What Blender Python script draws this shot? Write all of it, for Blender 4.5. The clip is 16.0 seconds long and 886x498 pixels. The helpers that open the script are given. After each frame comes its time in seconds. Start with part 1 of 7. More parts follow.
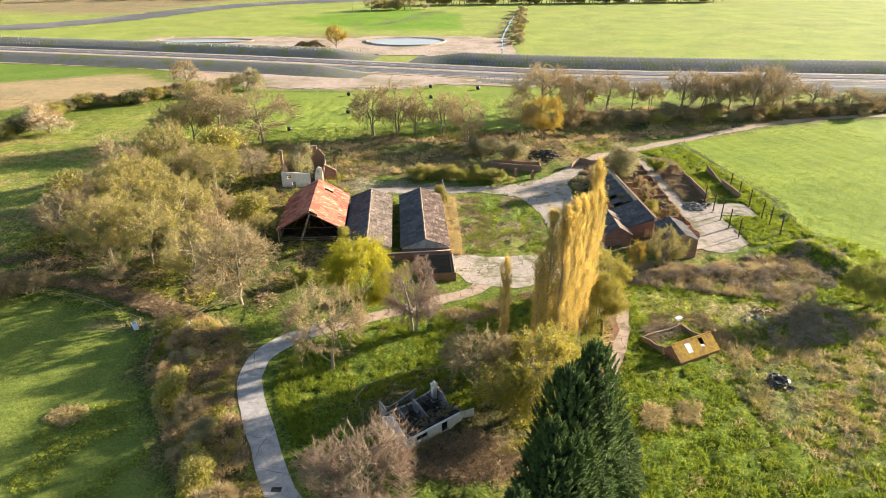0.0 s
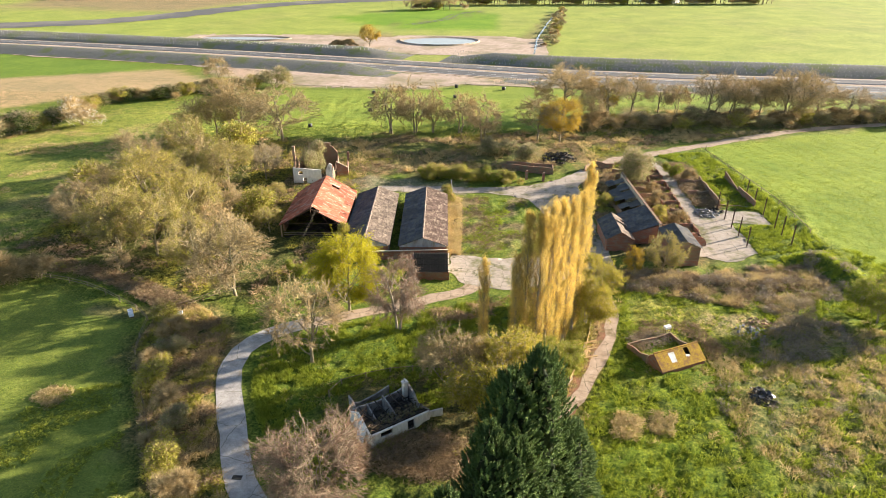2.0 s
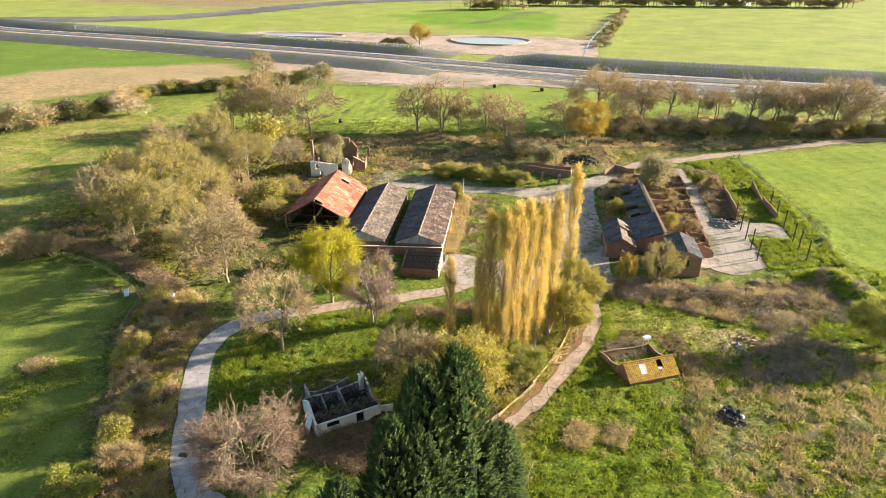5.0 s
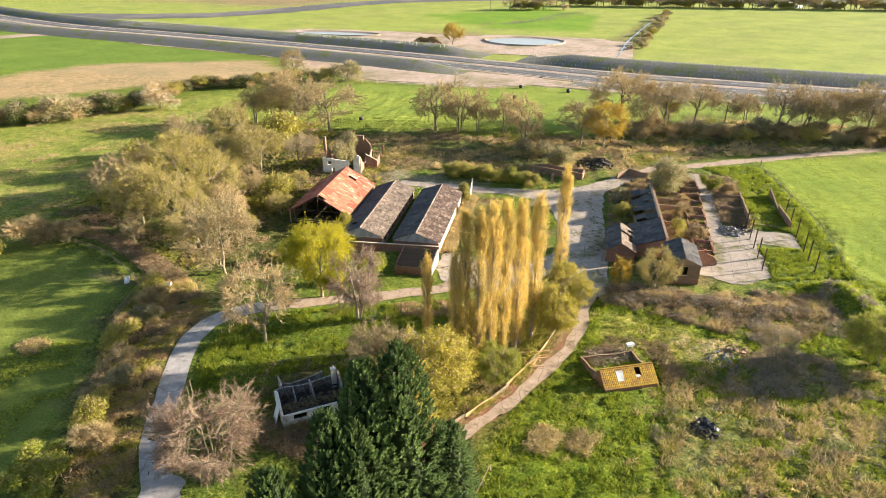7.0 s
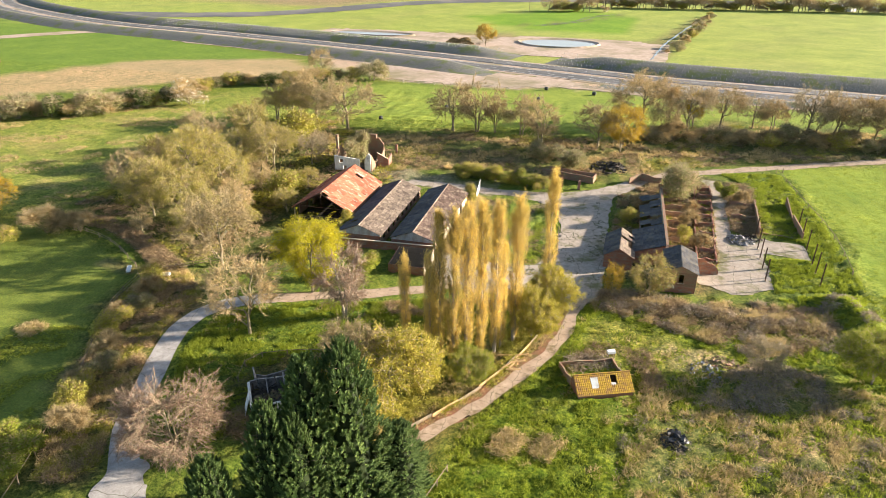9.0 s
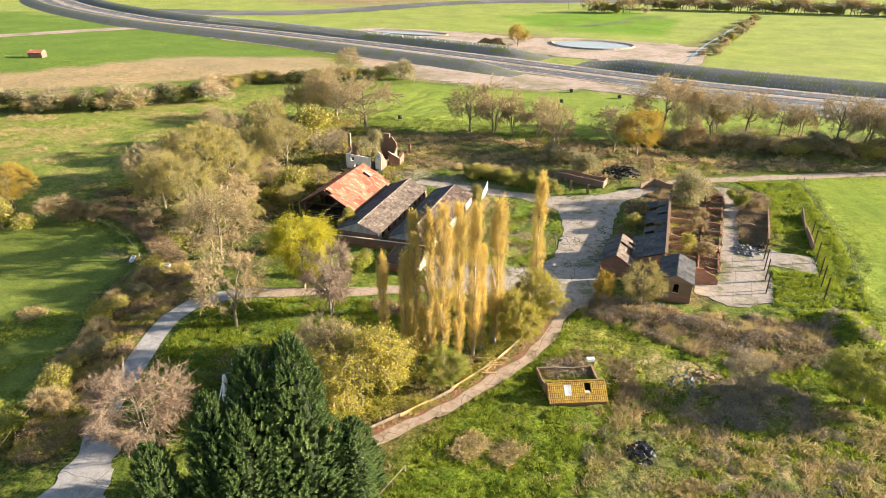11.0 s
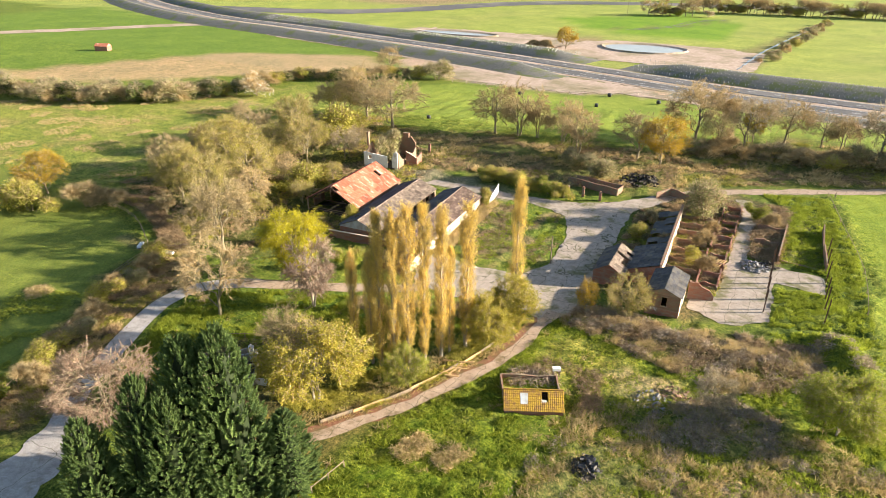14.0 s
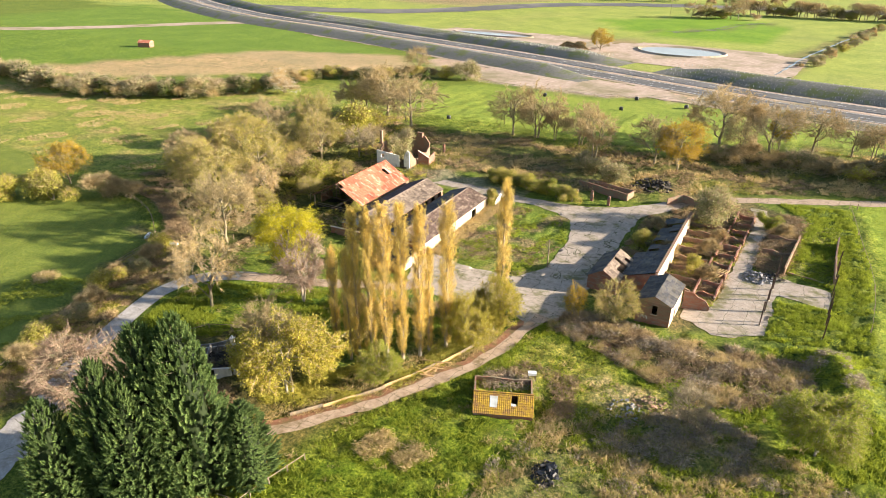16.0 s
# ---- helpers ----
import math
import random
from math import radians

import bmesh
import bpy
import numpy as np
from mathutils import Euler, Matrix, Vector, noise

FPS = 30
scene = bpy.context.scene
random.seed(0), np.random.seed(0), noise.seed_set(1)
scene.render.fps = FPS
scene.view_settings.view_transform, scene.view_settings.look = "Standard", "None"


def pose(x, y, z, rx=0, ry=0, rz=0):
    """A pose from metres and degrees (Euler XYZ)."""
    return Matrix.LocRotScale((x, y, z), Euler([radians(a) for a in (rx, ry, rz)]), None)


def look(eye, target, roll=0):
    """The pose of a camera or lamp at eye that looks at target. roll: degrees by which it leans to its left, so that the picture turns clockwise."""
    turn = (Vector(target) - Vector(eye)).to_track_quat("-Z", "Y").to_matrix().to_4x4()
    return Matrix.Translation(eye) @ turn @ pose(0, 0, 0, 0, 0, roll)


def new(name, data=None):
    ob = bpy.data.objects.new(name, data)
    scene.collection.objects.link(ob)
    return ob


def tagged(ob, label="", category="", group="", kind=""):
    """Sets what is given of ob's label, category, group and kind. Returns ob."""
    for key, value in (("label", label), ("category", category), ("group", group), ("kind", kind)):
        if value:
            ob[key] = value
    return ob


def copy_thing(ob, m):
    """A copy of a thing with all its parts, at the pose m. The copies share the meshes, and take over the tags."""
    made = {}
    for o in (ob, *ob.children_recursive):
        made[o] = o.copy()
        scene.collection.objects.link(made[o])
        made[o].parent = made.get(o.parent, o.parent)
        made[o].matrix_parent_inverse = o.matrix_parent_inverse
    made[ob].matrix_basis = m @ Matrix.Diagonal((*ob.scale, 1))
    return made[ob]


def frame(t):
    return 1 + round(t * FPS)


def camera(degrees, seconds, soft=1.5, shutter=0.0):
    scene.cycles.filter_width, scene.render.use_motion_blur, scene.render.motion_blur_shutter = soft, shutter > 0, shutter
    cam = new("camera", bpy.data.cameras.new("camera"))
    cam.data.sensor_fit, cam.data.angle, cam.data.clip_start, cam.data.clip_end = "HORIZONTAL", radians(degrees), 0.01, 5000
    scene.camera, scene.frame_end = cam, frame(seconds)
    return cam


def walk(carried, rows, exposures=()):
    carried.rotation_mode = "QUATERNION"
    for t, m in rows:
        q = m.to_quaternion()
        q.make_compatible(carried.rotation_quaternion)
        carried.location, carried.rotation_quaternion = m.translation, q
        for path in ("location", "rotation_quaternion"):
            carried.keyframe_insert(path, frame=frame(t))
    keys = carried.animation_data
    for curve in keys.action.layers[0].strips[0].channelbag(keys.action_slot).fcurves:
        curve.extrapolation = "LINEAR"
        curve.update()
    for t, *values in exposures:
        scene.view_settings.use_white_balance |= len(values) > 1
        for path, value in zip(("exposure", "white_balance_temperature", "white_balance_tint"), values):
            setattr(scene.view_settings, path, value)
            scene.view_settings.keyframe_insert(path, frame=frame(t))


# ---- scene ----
cam = camera(69.8, 16.0, 0.6)
METRES, EYE, TILT, LEAN, TURN = 68.0, 54.0, -26.0, 0.0, 0.0
ROWS = [
    (0.0, 0.0, 0.0, 0.0, 0.0, 0.0, -0.0),
    (0.5, 0.0315, -0.0011, -0.0004, 0.95, 0.01, -0.47),
    (1.0, 0.0626, -0.0007, 0.0, 1.88, 0.01, -0.94),
    (1.5, 0.0936, 0.0006, 0.0001, 2.81, -0.02, -1.4),
    (2.0, 0.1246, 0.0022, 0.0004, 3.74, -0.06, -1.87),
    (2.5, 0.1558, 0.0042, 0.0011, 4.69, -0.1, -2.35),
    (3.0, 0.1873, 0.0069, 0.0017, 5.63, -0.15, -2.82),
    (3.5, 0.2184, 0.0105, 0.0034, 6.57, -0.19, -3.29),
    (4.0, 0.2497, 0.0148, 0.0037, 7.5, -0.24, -3.73),
    (6.5, 0.4064, 0.0423, 0.012, 12.24, -0.64, -6.03),
    (7.0, 0.4373, 0.0487, 0.0147, 13.2, -0.74, -6.48),
    (7.5, 0.4683, 0.0557, 0.0176, 14.15, -0.82, -6.94),
    (8.0, 0.4985, 0.0633, 0.0203, 15.1, -0.91, -7.39),
    (8.5, 0.5284, 0.0717, 0.0236, 16.03, -1.02, -7.83),
    (9.0, 0.5584, 0.0808, 0.0282, 16.97, -1.14, -8.25),
    (11.5, 0.701, 0.1298, 0.0565, 21.59, -1.92, -10.43),
    (12.0, 0.7287, 0.1405, 0.063, 22.5, -2.09, -10.86),
    (12.5, 0.7561, 0.1511, 0.0693, 23.41, -2.26, -11.27),
    (13.0, 0.7841, 0.1624, 0.0754, 24.37, -2.45, -11.71),
    (13.5, 0.8122, 0.1746, 0.0818, 25.34, -2.64, -12.13),
    (14.0, 0.8395, 0.1872, 0.0888, 26.28, -2.84, -12.55),
    (14.5, 0.8666, 0.2008, 0.0955, 27.25, -3.05, -12.98),
    (15.0, 0.8939, 0.215, 0.1024, 28.24, -3.27, -13.4),
    (15.5, 0.9209, 0.2295, 0.1095, 29.23, -3.49, -13.82),
    (16.0, 0.9477, 0.2441, 0.1171, 30.22, -3.72, -14.24),
]
walk(cam, [(t, pose(0, 0, EYE, TILT, LEAN, TURN) @ pose(METRES * x, METRES * y, METRES * z, 90 + pitch, roll, yaw)) for t, x, y, z, yaw, pitch, roll in ROWS])

# ---- world, sun, exposure ----
SUN_AZ, SUN_EL = 63.0, 15.5
world = bpy.data.worlds.new("sky")
scene.world = world
world.use_nodes = True
wn, wl = world.node_tree.nodes, world.node_tree.links
sky = wn.new("ShaderNodeTexSky")
sky.sky_type, sky.sun_disc = "NISHITA", False
sky.sun_elevation, sky.sun_rotation = radians(SUN_EL), radians(SUN_AZ)
wl.new(sky.outputs[0], wn["Background"].inputs[0])
wn["Background"].inputs[1].default_value = 0.066
sun = new("sun", bpy.data.lights.new("sun", "SUN"))
sun.data.energy, sun.data.angle, sun.data.color = 5.0, radians(0.6), (1.0, 0.88, 0.74)
sd = Vector((math.sin(radians(SUN_AZ)) * math.cos(radians(SUN_EL)), math.cos(radians(SUN_AZ)) * math.cos(radians(SUN_EL)), math.sin(radians(SUN_EL))))
sun.matrix_world = look(sd * 300, (0, 0, 0))
scene.view_settings.exposure = 1.97


# ---- materials ----
def nodes_of(name):
    m = bpy.data.materials.new(name)
    m.use_nodes = True
    nt = m.node_tree
    return m, nt.nodes, nt.links, nt.nodes["Principled BSDF"]


def ramp_between(n, l, fac, a, b, lo=0.3, hi=0.7):
    r = n.new("ShaderNodeValToRGB")
    r.color_ramp.elements[0].position, r.color_ramp.elements[1].position = lo, hi
    r.color_ramp.elements[0].color, r.color_ramp.elements[1].color = (*a, 1), (*b, 1)
    l.new(fac, r.inputs[0])
    return r.outputs[0]


def noise_of(n, l, vec, scale, detail=4.0, rough=0.6):
    t = n.new("ShaderNodeTexNoise")
    t.inputs["Scale"].default_value, t.inputs["Detail"].default_value, t.inputs["Roughness"].default_value = scale, detail, rough
    if vec is not None:
        l.new(vec, t.inputs["Vector"])
    return t.outputs[0]


def blend(n, l, fac, a, b, mode="MIX"):
    m = n.new("ShaderNodeMix")
    m.data_type, m.blend_type = "RGBA", mode
    for sock, val in ((m.inputs[0], fac), (m.inputs[6], a), (m.inputs[7], b)):
        if isinstance(val, (int, float)):
            sock.default_value = val
        elif isinstance(val, tuple):
            sock.default_value = (*val, 1)
        else:
            l.new(val, sock)
    return m.outputs[2]


def surface(name, a, b, scale=3.0, c=None, cscale=0.4, rough=0.85, metal=0.0, bump=0.3, bscale=None, stretch=(1, 1, 1), vary=0.0, clo=0.45, chi=0.65):
    """Two colours mixed by grain, a third by larger stains, relief, and a shift from object to object."""
    m, n, l, p = nodes_of(name)
    tc = n.new("ShaderNodeTexCoord")
    mp = n.new("ShaderNodeMapping")
    mp.inputs["Scale"].default_value = stretch
    l.new(tc.outputs["Object"], mp.inputs[0])
    vec = mp.outputs[0]
    oi = n.new("ShaderNodeObjectInfo")
    if vary:
        shift = n.new("ShaderNodeVectorMath")
        shift.operation = "MULTIPLY_ADD"
        shift.inputs[1].default_value, shift.inputs[2].default_value = (1, 1, 1), (0, 0, 0)
        far = n.new("ShaderNodeMath")
        far.operation = "MULTIPLY"
        far.inputs[1].default_value = 83.0
        l.new(oi.outputs["Random"], far.inputs[0])
        l.new(mp.outputs[0], shift.inputs[0])
        l.new(far.outputs[0], shift.inputs[2])
        vec = shift.outputs[0]
    g = noise_of(n, l, vec, scale, 6)
    col = ramp_between(n, l, g, a, b)
    if c:
        s = noise_of(n, l, vec, cscale, 5, 0.65)
        mask = ramp_between(n, l, s, (0, 0, 0), (1, 1, 1), clo, chi)
        col = blend(n, l, mask, col, c)
    if vary:
        v = ramp_between(n, l, oi.outputs["Random"], (1 - vary,) * 3, (1 + vary,) * 3, 0, 1)
        col = blend(n, l, 1.0, col, v, "MULTIPLY")
    l.new(col, p.inputs["Base Color"])
    p.inputs["Roughness"].default_value, p.inputs["Metallic"].default_value = rough, metal
    if rough > 0.8:
        p.inputs["Specular IOR Level"].default_value = 0.15
    if bump:
        bn = n.new("ShaderNodeBump")
        bn.inputs["Strength"].default_value, bn.inputs["Distance"].default_value = bump, 0.05
        l.new(noise_of(n, l, mp.outputs[0], bscale or scale * 3, 6, 0.7), bn.inputs["Height"])
        l.new(bn.outputs[0], p.inputs["Normal"])
    return m


def leafy(name, a, b, through_light=0.35, vary=0.15):
    """Thin leaves or blades: colour from piece to piece, some light passing through."""
    m, n, l, p = nodes_of(name)
    geo = n.new("ShaderNodeNewGeometry")
    col = ramp_between(n, l, geo.outputs["Random Per Island"], a, b, 0.0, 1.0)
    oi = n.new("ShaderNodeObjectInfo")
    v = ramp_between(n, l, oi.outputs["Random"], (1 - vary, 1 - vary, 1 - vary), (1 + vary, 1 + vary * 0.7, 1 + vary * 0.5), 0, 1)
    tc = n.new("ShaderNodeTexCoord")
    patch = ramp_between(n, l, noise_of(n, l, tc.outputs["Object"], 0.35, 3), (0.72, 0.74, 0.78), (1.22, 1.18, 1.1), 0.3, 0.7)
    col = blend(n, l, 1.0, blend(n, l, 1.0, col, v, "MULTIPLY"), patch, "MULTIPLY")
    l.new(col, p.inputs["Base Color"])
    p.inputs["Roughness"].default_value = 0.75
    p.inputs["Specular IOR Level"].default_value = 0.25
    tr = n.new("ShaderNodeBsdfTranslucent")
    l.new(col, tr.inputs[0])
    mx = n.new("ShaderNodeMixShader")
    mx.inputs[0].default_value = through_light
    l.new(p.outputs[0], mx.inputs[1])
    l.new(tr.outputs[0], mx.inputs[2])
    l.new(mx.outputs[0], n["Material Output"].inputs[0])
    return m


def ground_surface():
    m, n, l, p = nodes_of("ground_cover")
    at = n.new("ShaderNodeAttribute")
    at.attribute_name = "cover"
    tc = n.new("ShaderNodeTexCoord")
    o = tc.outputs["Object"]
    big = ramp_between(n, l, noise_of(n, l, o, 0.05, 5, 0.6), (0.78, 0.84, 0.8), (1.2, 1.12, 1.1), 0.3, 0.7)
    mid = ramp_between(n, l, noise_of(n, l, o, 0.4, 5, 0.7), (0.6, 0.72, 0.62), (1.36, 1.22, 1.3), 0.32, 0.68)
    small = ramp_between(n, l, noise_of(n, l, o, 1.9, 4, 0.7), (0.48, 0.6, 0.5), (1.5, 1.36, 1.4), 0.34, 0.66)
    fine = ramp_between(n, l, noise_of(n, l, o, 7.0, 5, 0.75), (0.6, 0.65, 0.6), (1.4, 1.35, 1.4), 0.3, 0.7)
    blade = ramp_between(n, l, noise_of(n, l, o, 3.4, 3, 0.8), (0.42, 0.5, 0.5), (1.42, 1.36, 1.3), 0.36, 0.6)
    rough = at.outputs["Alpha"]
    col = blend(n, l, 1.0, at.outputs[0], big, "MULTIPLY")
    for layer in (mid, small, blade):
        col = blend(n, l, rough, col, layer, "MULTIPLY")
    col = blend(n, l, 1.0, col, fine, "MULTIPLY")
    l.new(col, p.inputs["Base Color"])
    p.inputs["Roughness"].default_value = 0.95
    p.inputs["Specular IOR Level"].default_value = 0.1
    bn = n.new("ShaderNodeBump")
    bn.inputs["Strength"].default_value, bn.inputs["Distance"].default_value = 1.0, 0.4
    l.new(rough, bn.inputs["Strength"])
    l.new(noise_of(n, l, o, 2.6, 6, 0.8), bn.inputs["Height"])
    l.new(bn.outputs[0], p.inputs["Normal"])
    return m


def paved(name, a, b, moss, crack_scale=0.25, crack=0.02, mosslo=0.55):
    """Worn concrete with cracks, weeds in them and stains."""
    m, n, l, p = nodes_of(name)
    tc = n.new("ShaderNodeTexCoord")
    o = tc.outputs["Object"]
    col = ramp_between(n, l, noise_of(n, l, o, 0.9, 8, 0.7), a, b, 0.3, 0.7)
    stain = ramp_between(n, l, noise_of(n, l, o, 0.22, 6, 0.7), (0, 0, 0), (1, 1, 1), mosslo, mosslo + 0.12)
    fine = ramp_between(n, l, noise_of(n, l, o, 7.0, 6, 0.7), (0.75, 0.75, 0.75), (1.2, 1.2, 1.2), 0.3, 0.7)
    v = n.new("ShaderNodeTexVoronoi")
    v.feature = "DISTANCE_TO_EDGE"
    v.inputs["Scale"].default_value = crack_scale
    v.inputs["Randomness"].default_value = 0.35
    wob = n.new("ShaderNodeVectorMath")
    nz = n.new("ShaderNodeTexNoise")
    nz.inputs["Scale"].default_value = 0.6
    l.new(o, nz.inputs["Vector"])
    l.new(o, wob.inputs[0])
    l.new(nz.outputs["Color"], wob.inputs[1])
    l.new(wob.outputs[0], v.inputs["Vector"])
    ck = ramp_between(n, l, v.outputs["Distance"], (1, 1, 1), (0, 0, 0), crack * 0.4, crack)
    col = blend(n, l, 1.0, col, fine, "MULTIPLY")
    col = blend(n, l, stain, col, moss)
    col = blend(n, l, ck, col, (0.09, 0.085, 0.045))
    l.new(col, p.inputs["Base Color"])
    p.inputs["Roughness"].default_value = 0.9
    p.inputs["Specular IOR Level"].default_value = 0.2
    bn = n.new("ShaderNodeBump")
    bn.inputs["Strength"].default_value, bn.inputs["Distance"].default_value = 0.3, 0.04
    l.new(noise_of(n, l, o, 4.0, 6, 0.7), bn.inputs["Height"])
    l.new(bn.outputs[0], p.inputs["Normal"])
    return m


M_GROUND = ground_surface()
M_LANE = paved("lane_concrete", (0.25, 0.23, 0.21), (0.46, 0.43, 0.4), (0.22, 0.19, 0.14), 0.16, 0.006, 0.57)
M_YARD = paved("yard_concrete", (0.27, 0.22, 0.175), (0.45, 0.38, 0.31), (0.16, 0.15, 0.07), 0.3, 0.011, 0.5)
M_TRACK = paved("dirt_track", (0.26, 0.185, 0.125), (0.46, 0.35, 0.26), (0.17, 0.125, 0.065), 0.5, 0.02, 0.54)
M_REDEARTH = surface("leaf_littered_red_earth", (0.15, 0.07, 0.04), (0.3, 0.15, 0.09), 2.5, (0.12, 0.1, 0.04), 0.5, 0.95, bump=0.6)
M_ASPHALT = surface("asphalt", (0.09, 0.088, 0.088), (0.14, 0.135, 0.13), 1.5, (0.17, 0.16, 0.15), 0.05, 0.85)
M_RUNWAY = surface("old_asphalt", (0.08, 0.08, 0.082), (0.14, 0.135, 0.13), 0.5, (0.2, 0.18, 0.16), 0.02, 0.9)
M_WHITE_LINE = surface("road_paint", (0.6, 0.6, 0.58), (0.75, 0.75, 0.72), 2.0)
M_DIRT = surface("bare_earth", (0.32, 0.235, 0.18), (0.5, 0.39, 0.31), 0.5, (0.24, 0.2, 0.12), 0.05, 0.95)
# Soil colour mixed with the bluish grey of slopes turned from the sun.
M_BANK = surface("bank_soil", (0.1, 0.1, 0.085), (0.21, 0.2, 0.175), 1.4, (0.13, 0.145, 0.06), 0.12, 0.95, clo=0.5, chi=0.6)
M_RUST = surface("rusted_sheet", (0.3, 0.088, 0.05), (0.48, 0.175, 0.105), 2.2, (0.58, 0.42, 0.32), 1.1, 0.85, 0.0, 0.2, None, (0.6, 1, 1), 0.34, 0.56, 0.66)
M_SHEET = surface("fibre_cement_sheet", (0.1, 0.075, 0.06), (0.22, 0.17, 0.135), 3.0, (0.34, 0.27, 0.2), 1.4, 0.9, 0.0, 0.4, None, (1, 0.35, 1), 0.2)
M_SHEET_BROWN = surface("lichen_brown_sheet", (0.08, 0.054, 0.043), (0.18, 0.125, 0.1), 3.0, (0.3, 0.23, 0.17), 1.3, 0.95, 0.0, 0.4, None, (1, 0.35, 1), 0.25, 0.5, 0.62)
# For dark roofs, and for roof slopes whose shade is in the colour.
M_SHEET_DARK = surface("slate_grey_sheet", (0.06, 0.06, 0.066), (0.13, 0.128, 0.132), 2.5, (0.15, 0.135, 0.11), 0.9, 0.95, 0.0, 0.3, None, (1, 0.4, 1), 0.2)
M_BRICK = surface("red_brick", (0.2, 0.085, 0.055), (0.34, 0.16, 0.11), 9.0, (0.24, 0.19, 0.15), 0.9, 0.9, 0.0, 0.5, 14, (1, 1, 2.5), 0.12)
M_BRICK_OLD = surface("weathered_brick", (0.19, 0.11, 0.075), (0.34, 0.2, 0.14), 6.0, (0.22, 0.2, 0.13), 0.8, 0.92, 0.0, 0.5, 12, (1, 1, 2), 0.15)
M_RENDER = surface("white_render", (0.6, 0.58, 0.53), (0.78, 0.76, 0.7), 2.0, (0.36, 0.32, 0.27), 0.7, 0.85, 0.0, 0.2, None, (1, 1, 0.6), 0.05, 0.55, 0.7)
M_CREAM = surface("cream_wall", (0.5, 0.42, 0.3), (0.64, 0.55, 0.42), 2.0, (0.36, 0.25, 0.17), 0.6, 0.88, 0.0, 0.3, None, (1, 1, 0.5), 0.05, 0.55, 0.7)
M_CLAD = surface("grey_cladding", (0.33, 0.34, 0.37), (0.46, 0.47, 0.5), 1.5, (0.28, 0.25, 0.22), 0.8, 0.7, 0.0, 0.1, None, (1, 1, 0.4))
M_STEEL = surface("rusty_steel", (0.06, 0.035, 0.025), (0.13, 0.07, 0.045), 6.0, None, 1, 0.8)
M_TIMBER = surface("weathered_timber", (0.2, 0.15, 0.1), (0.36, 0.28, 0.19), 4.0, (0.14, 0.12, 0.09), 1.0, 0.88, 0.0, 0.3, None, (1, 1, 0.3))
M_PLANK = surface("pale_timber", (0.42, 0.27, 0.12), (0.6, 0.42, 0.22), 3.0, None, 1, 0.85)
M_CHAR = surface("charred_debris", (0.02, 0.019, 0.018), (0.06, 0.052, 0.045), 3.0, (0.1, 0.085, 0.065), 0.8, 0.95)
M_MOSSTILE = surface("mossy_tile", (0.27, 0.16, 0.03), (0.5, 0.32, 0.04), 4.0, (0.22, 0.12, 0.06), 1.3, 0.95, 0.0, 0.6, 8)
M_GLAZE = surface("old_skylight", (0.5, 0.52, 0.52), (0.68, 0.7, 0.7), 3.0, (0.4, 0.36, 0.3), 1.5, 0.35)
M_SOOT_SHADE_WALL = surface("sooty_wall", (0.1, 0.09, 0.085), (0.26, 0.24, 0.23), 2.0, (0.4, 0.38, 0.35), 0.8, 0.9, 0.0, 0.3)
M_SOOTBROWN = surface("brown_roof_rubble", (0.07, 0.052, 0.035), (0.19, 0.15, 0.1), 4.0, (0.12, 0.12, 0.05), 1.2, 0.95)
# Near black: bare rafters, and floors coloured as unlit interiors.
M_DARK = surface("dark_interior", (0.015, 0.014, 0.012), (0.035, 0.03, 0.026), 2.0)
M_WHITE = surface("white_plastic", (0.72, 0.73, 0.74), (0.82, 0.82, 0.82), 3.0, None, 1, 0.5)
M_BLACKWRAP = surface("black_wrap", (0.012, 0.012, 0.014), (0.03, 0.03, 0.034), 4.0, None, 1, 0.35)
M_WATER = surface("pond_water", (0.3, 0.31, 0.31), (0.36, 0.36, 0.36), 0.1, None, 1, 0.2, 0.0, 0.03, 1.5)
M_BARK = surface("bark", (0.2, 0.155, 0.1), (0.37, 0.3, 0.2), 4.0, (0.14, 0.15, 0.08), 0.6, 0.95, 0.0, 0.5)
M_BARK_PALE = surface("pale_bark", (0.24, 0.2, 0.15), (0.42, 0.36, 0.28), 4.0, None, 1, 0.9, 0.0, 0.4)
M_TWIG = leafy("bare_twigs", (0.31, 0.235, 0.115), (0.57, 0.44, 0.23), 0.2, 0.15)
M_TWIG_GREY = leafy("grey_twigs", (0.29, 0.235, 0.145), (0.52, 0.43, 0.28), 0.2, 0.15)
M_TWIG_RED = leafy("reddish_twigs", (0.22, 0.145, 0.105), (0.4, 0.285, 0.205), 0.2, 0.1)
M_BUD = leafy("olive_spring_leaves", (0.26, 0.26, 0.035), (0.48, 0.45, 0.09), 0.35, 0.2)
M_BUDTAN = leafy("tan_buds", (0.3, 0.235, 0.11), (0.5, 0.4, 0.21), 0.3, 0.15)
M_WILLOW = leafy("willow_leaves", (0.3, 0.3, 0.015), (0.52, 0.46, 0.03), 0.4, 0.05)
M_YELLOWLEAF = leafy("golden_leaves", (0.34, 0.24, 0.02), (0.55, 0.38, 0.03), 0.4, 0.06)
M_POPLAR = leafy("poplar_leaves", (0.56, 0.41, 0.09), (0.86, 0.67, 0.2), 0.5, 0.08)
M_GREENLEAF = leafy("green_leaves", (0.16, 0.21, 0.02), (0.36, 0.39, 0.06), 0.4, 0.15)
M_SALLOW = leafy("grey_green_leaves", (0.22, 0.22, 0.09), (0.4, 0.38, 0.17), 0.35, 0.1)
M_BLOSSOM = leafy("white_blossom", (0.5, 0.48, 0.4), (0.75, 0.72, 0.64), 0.3, 0.1)
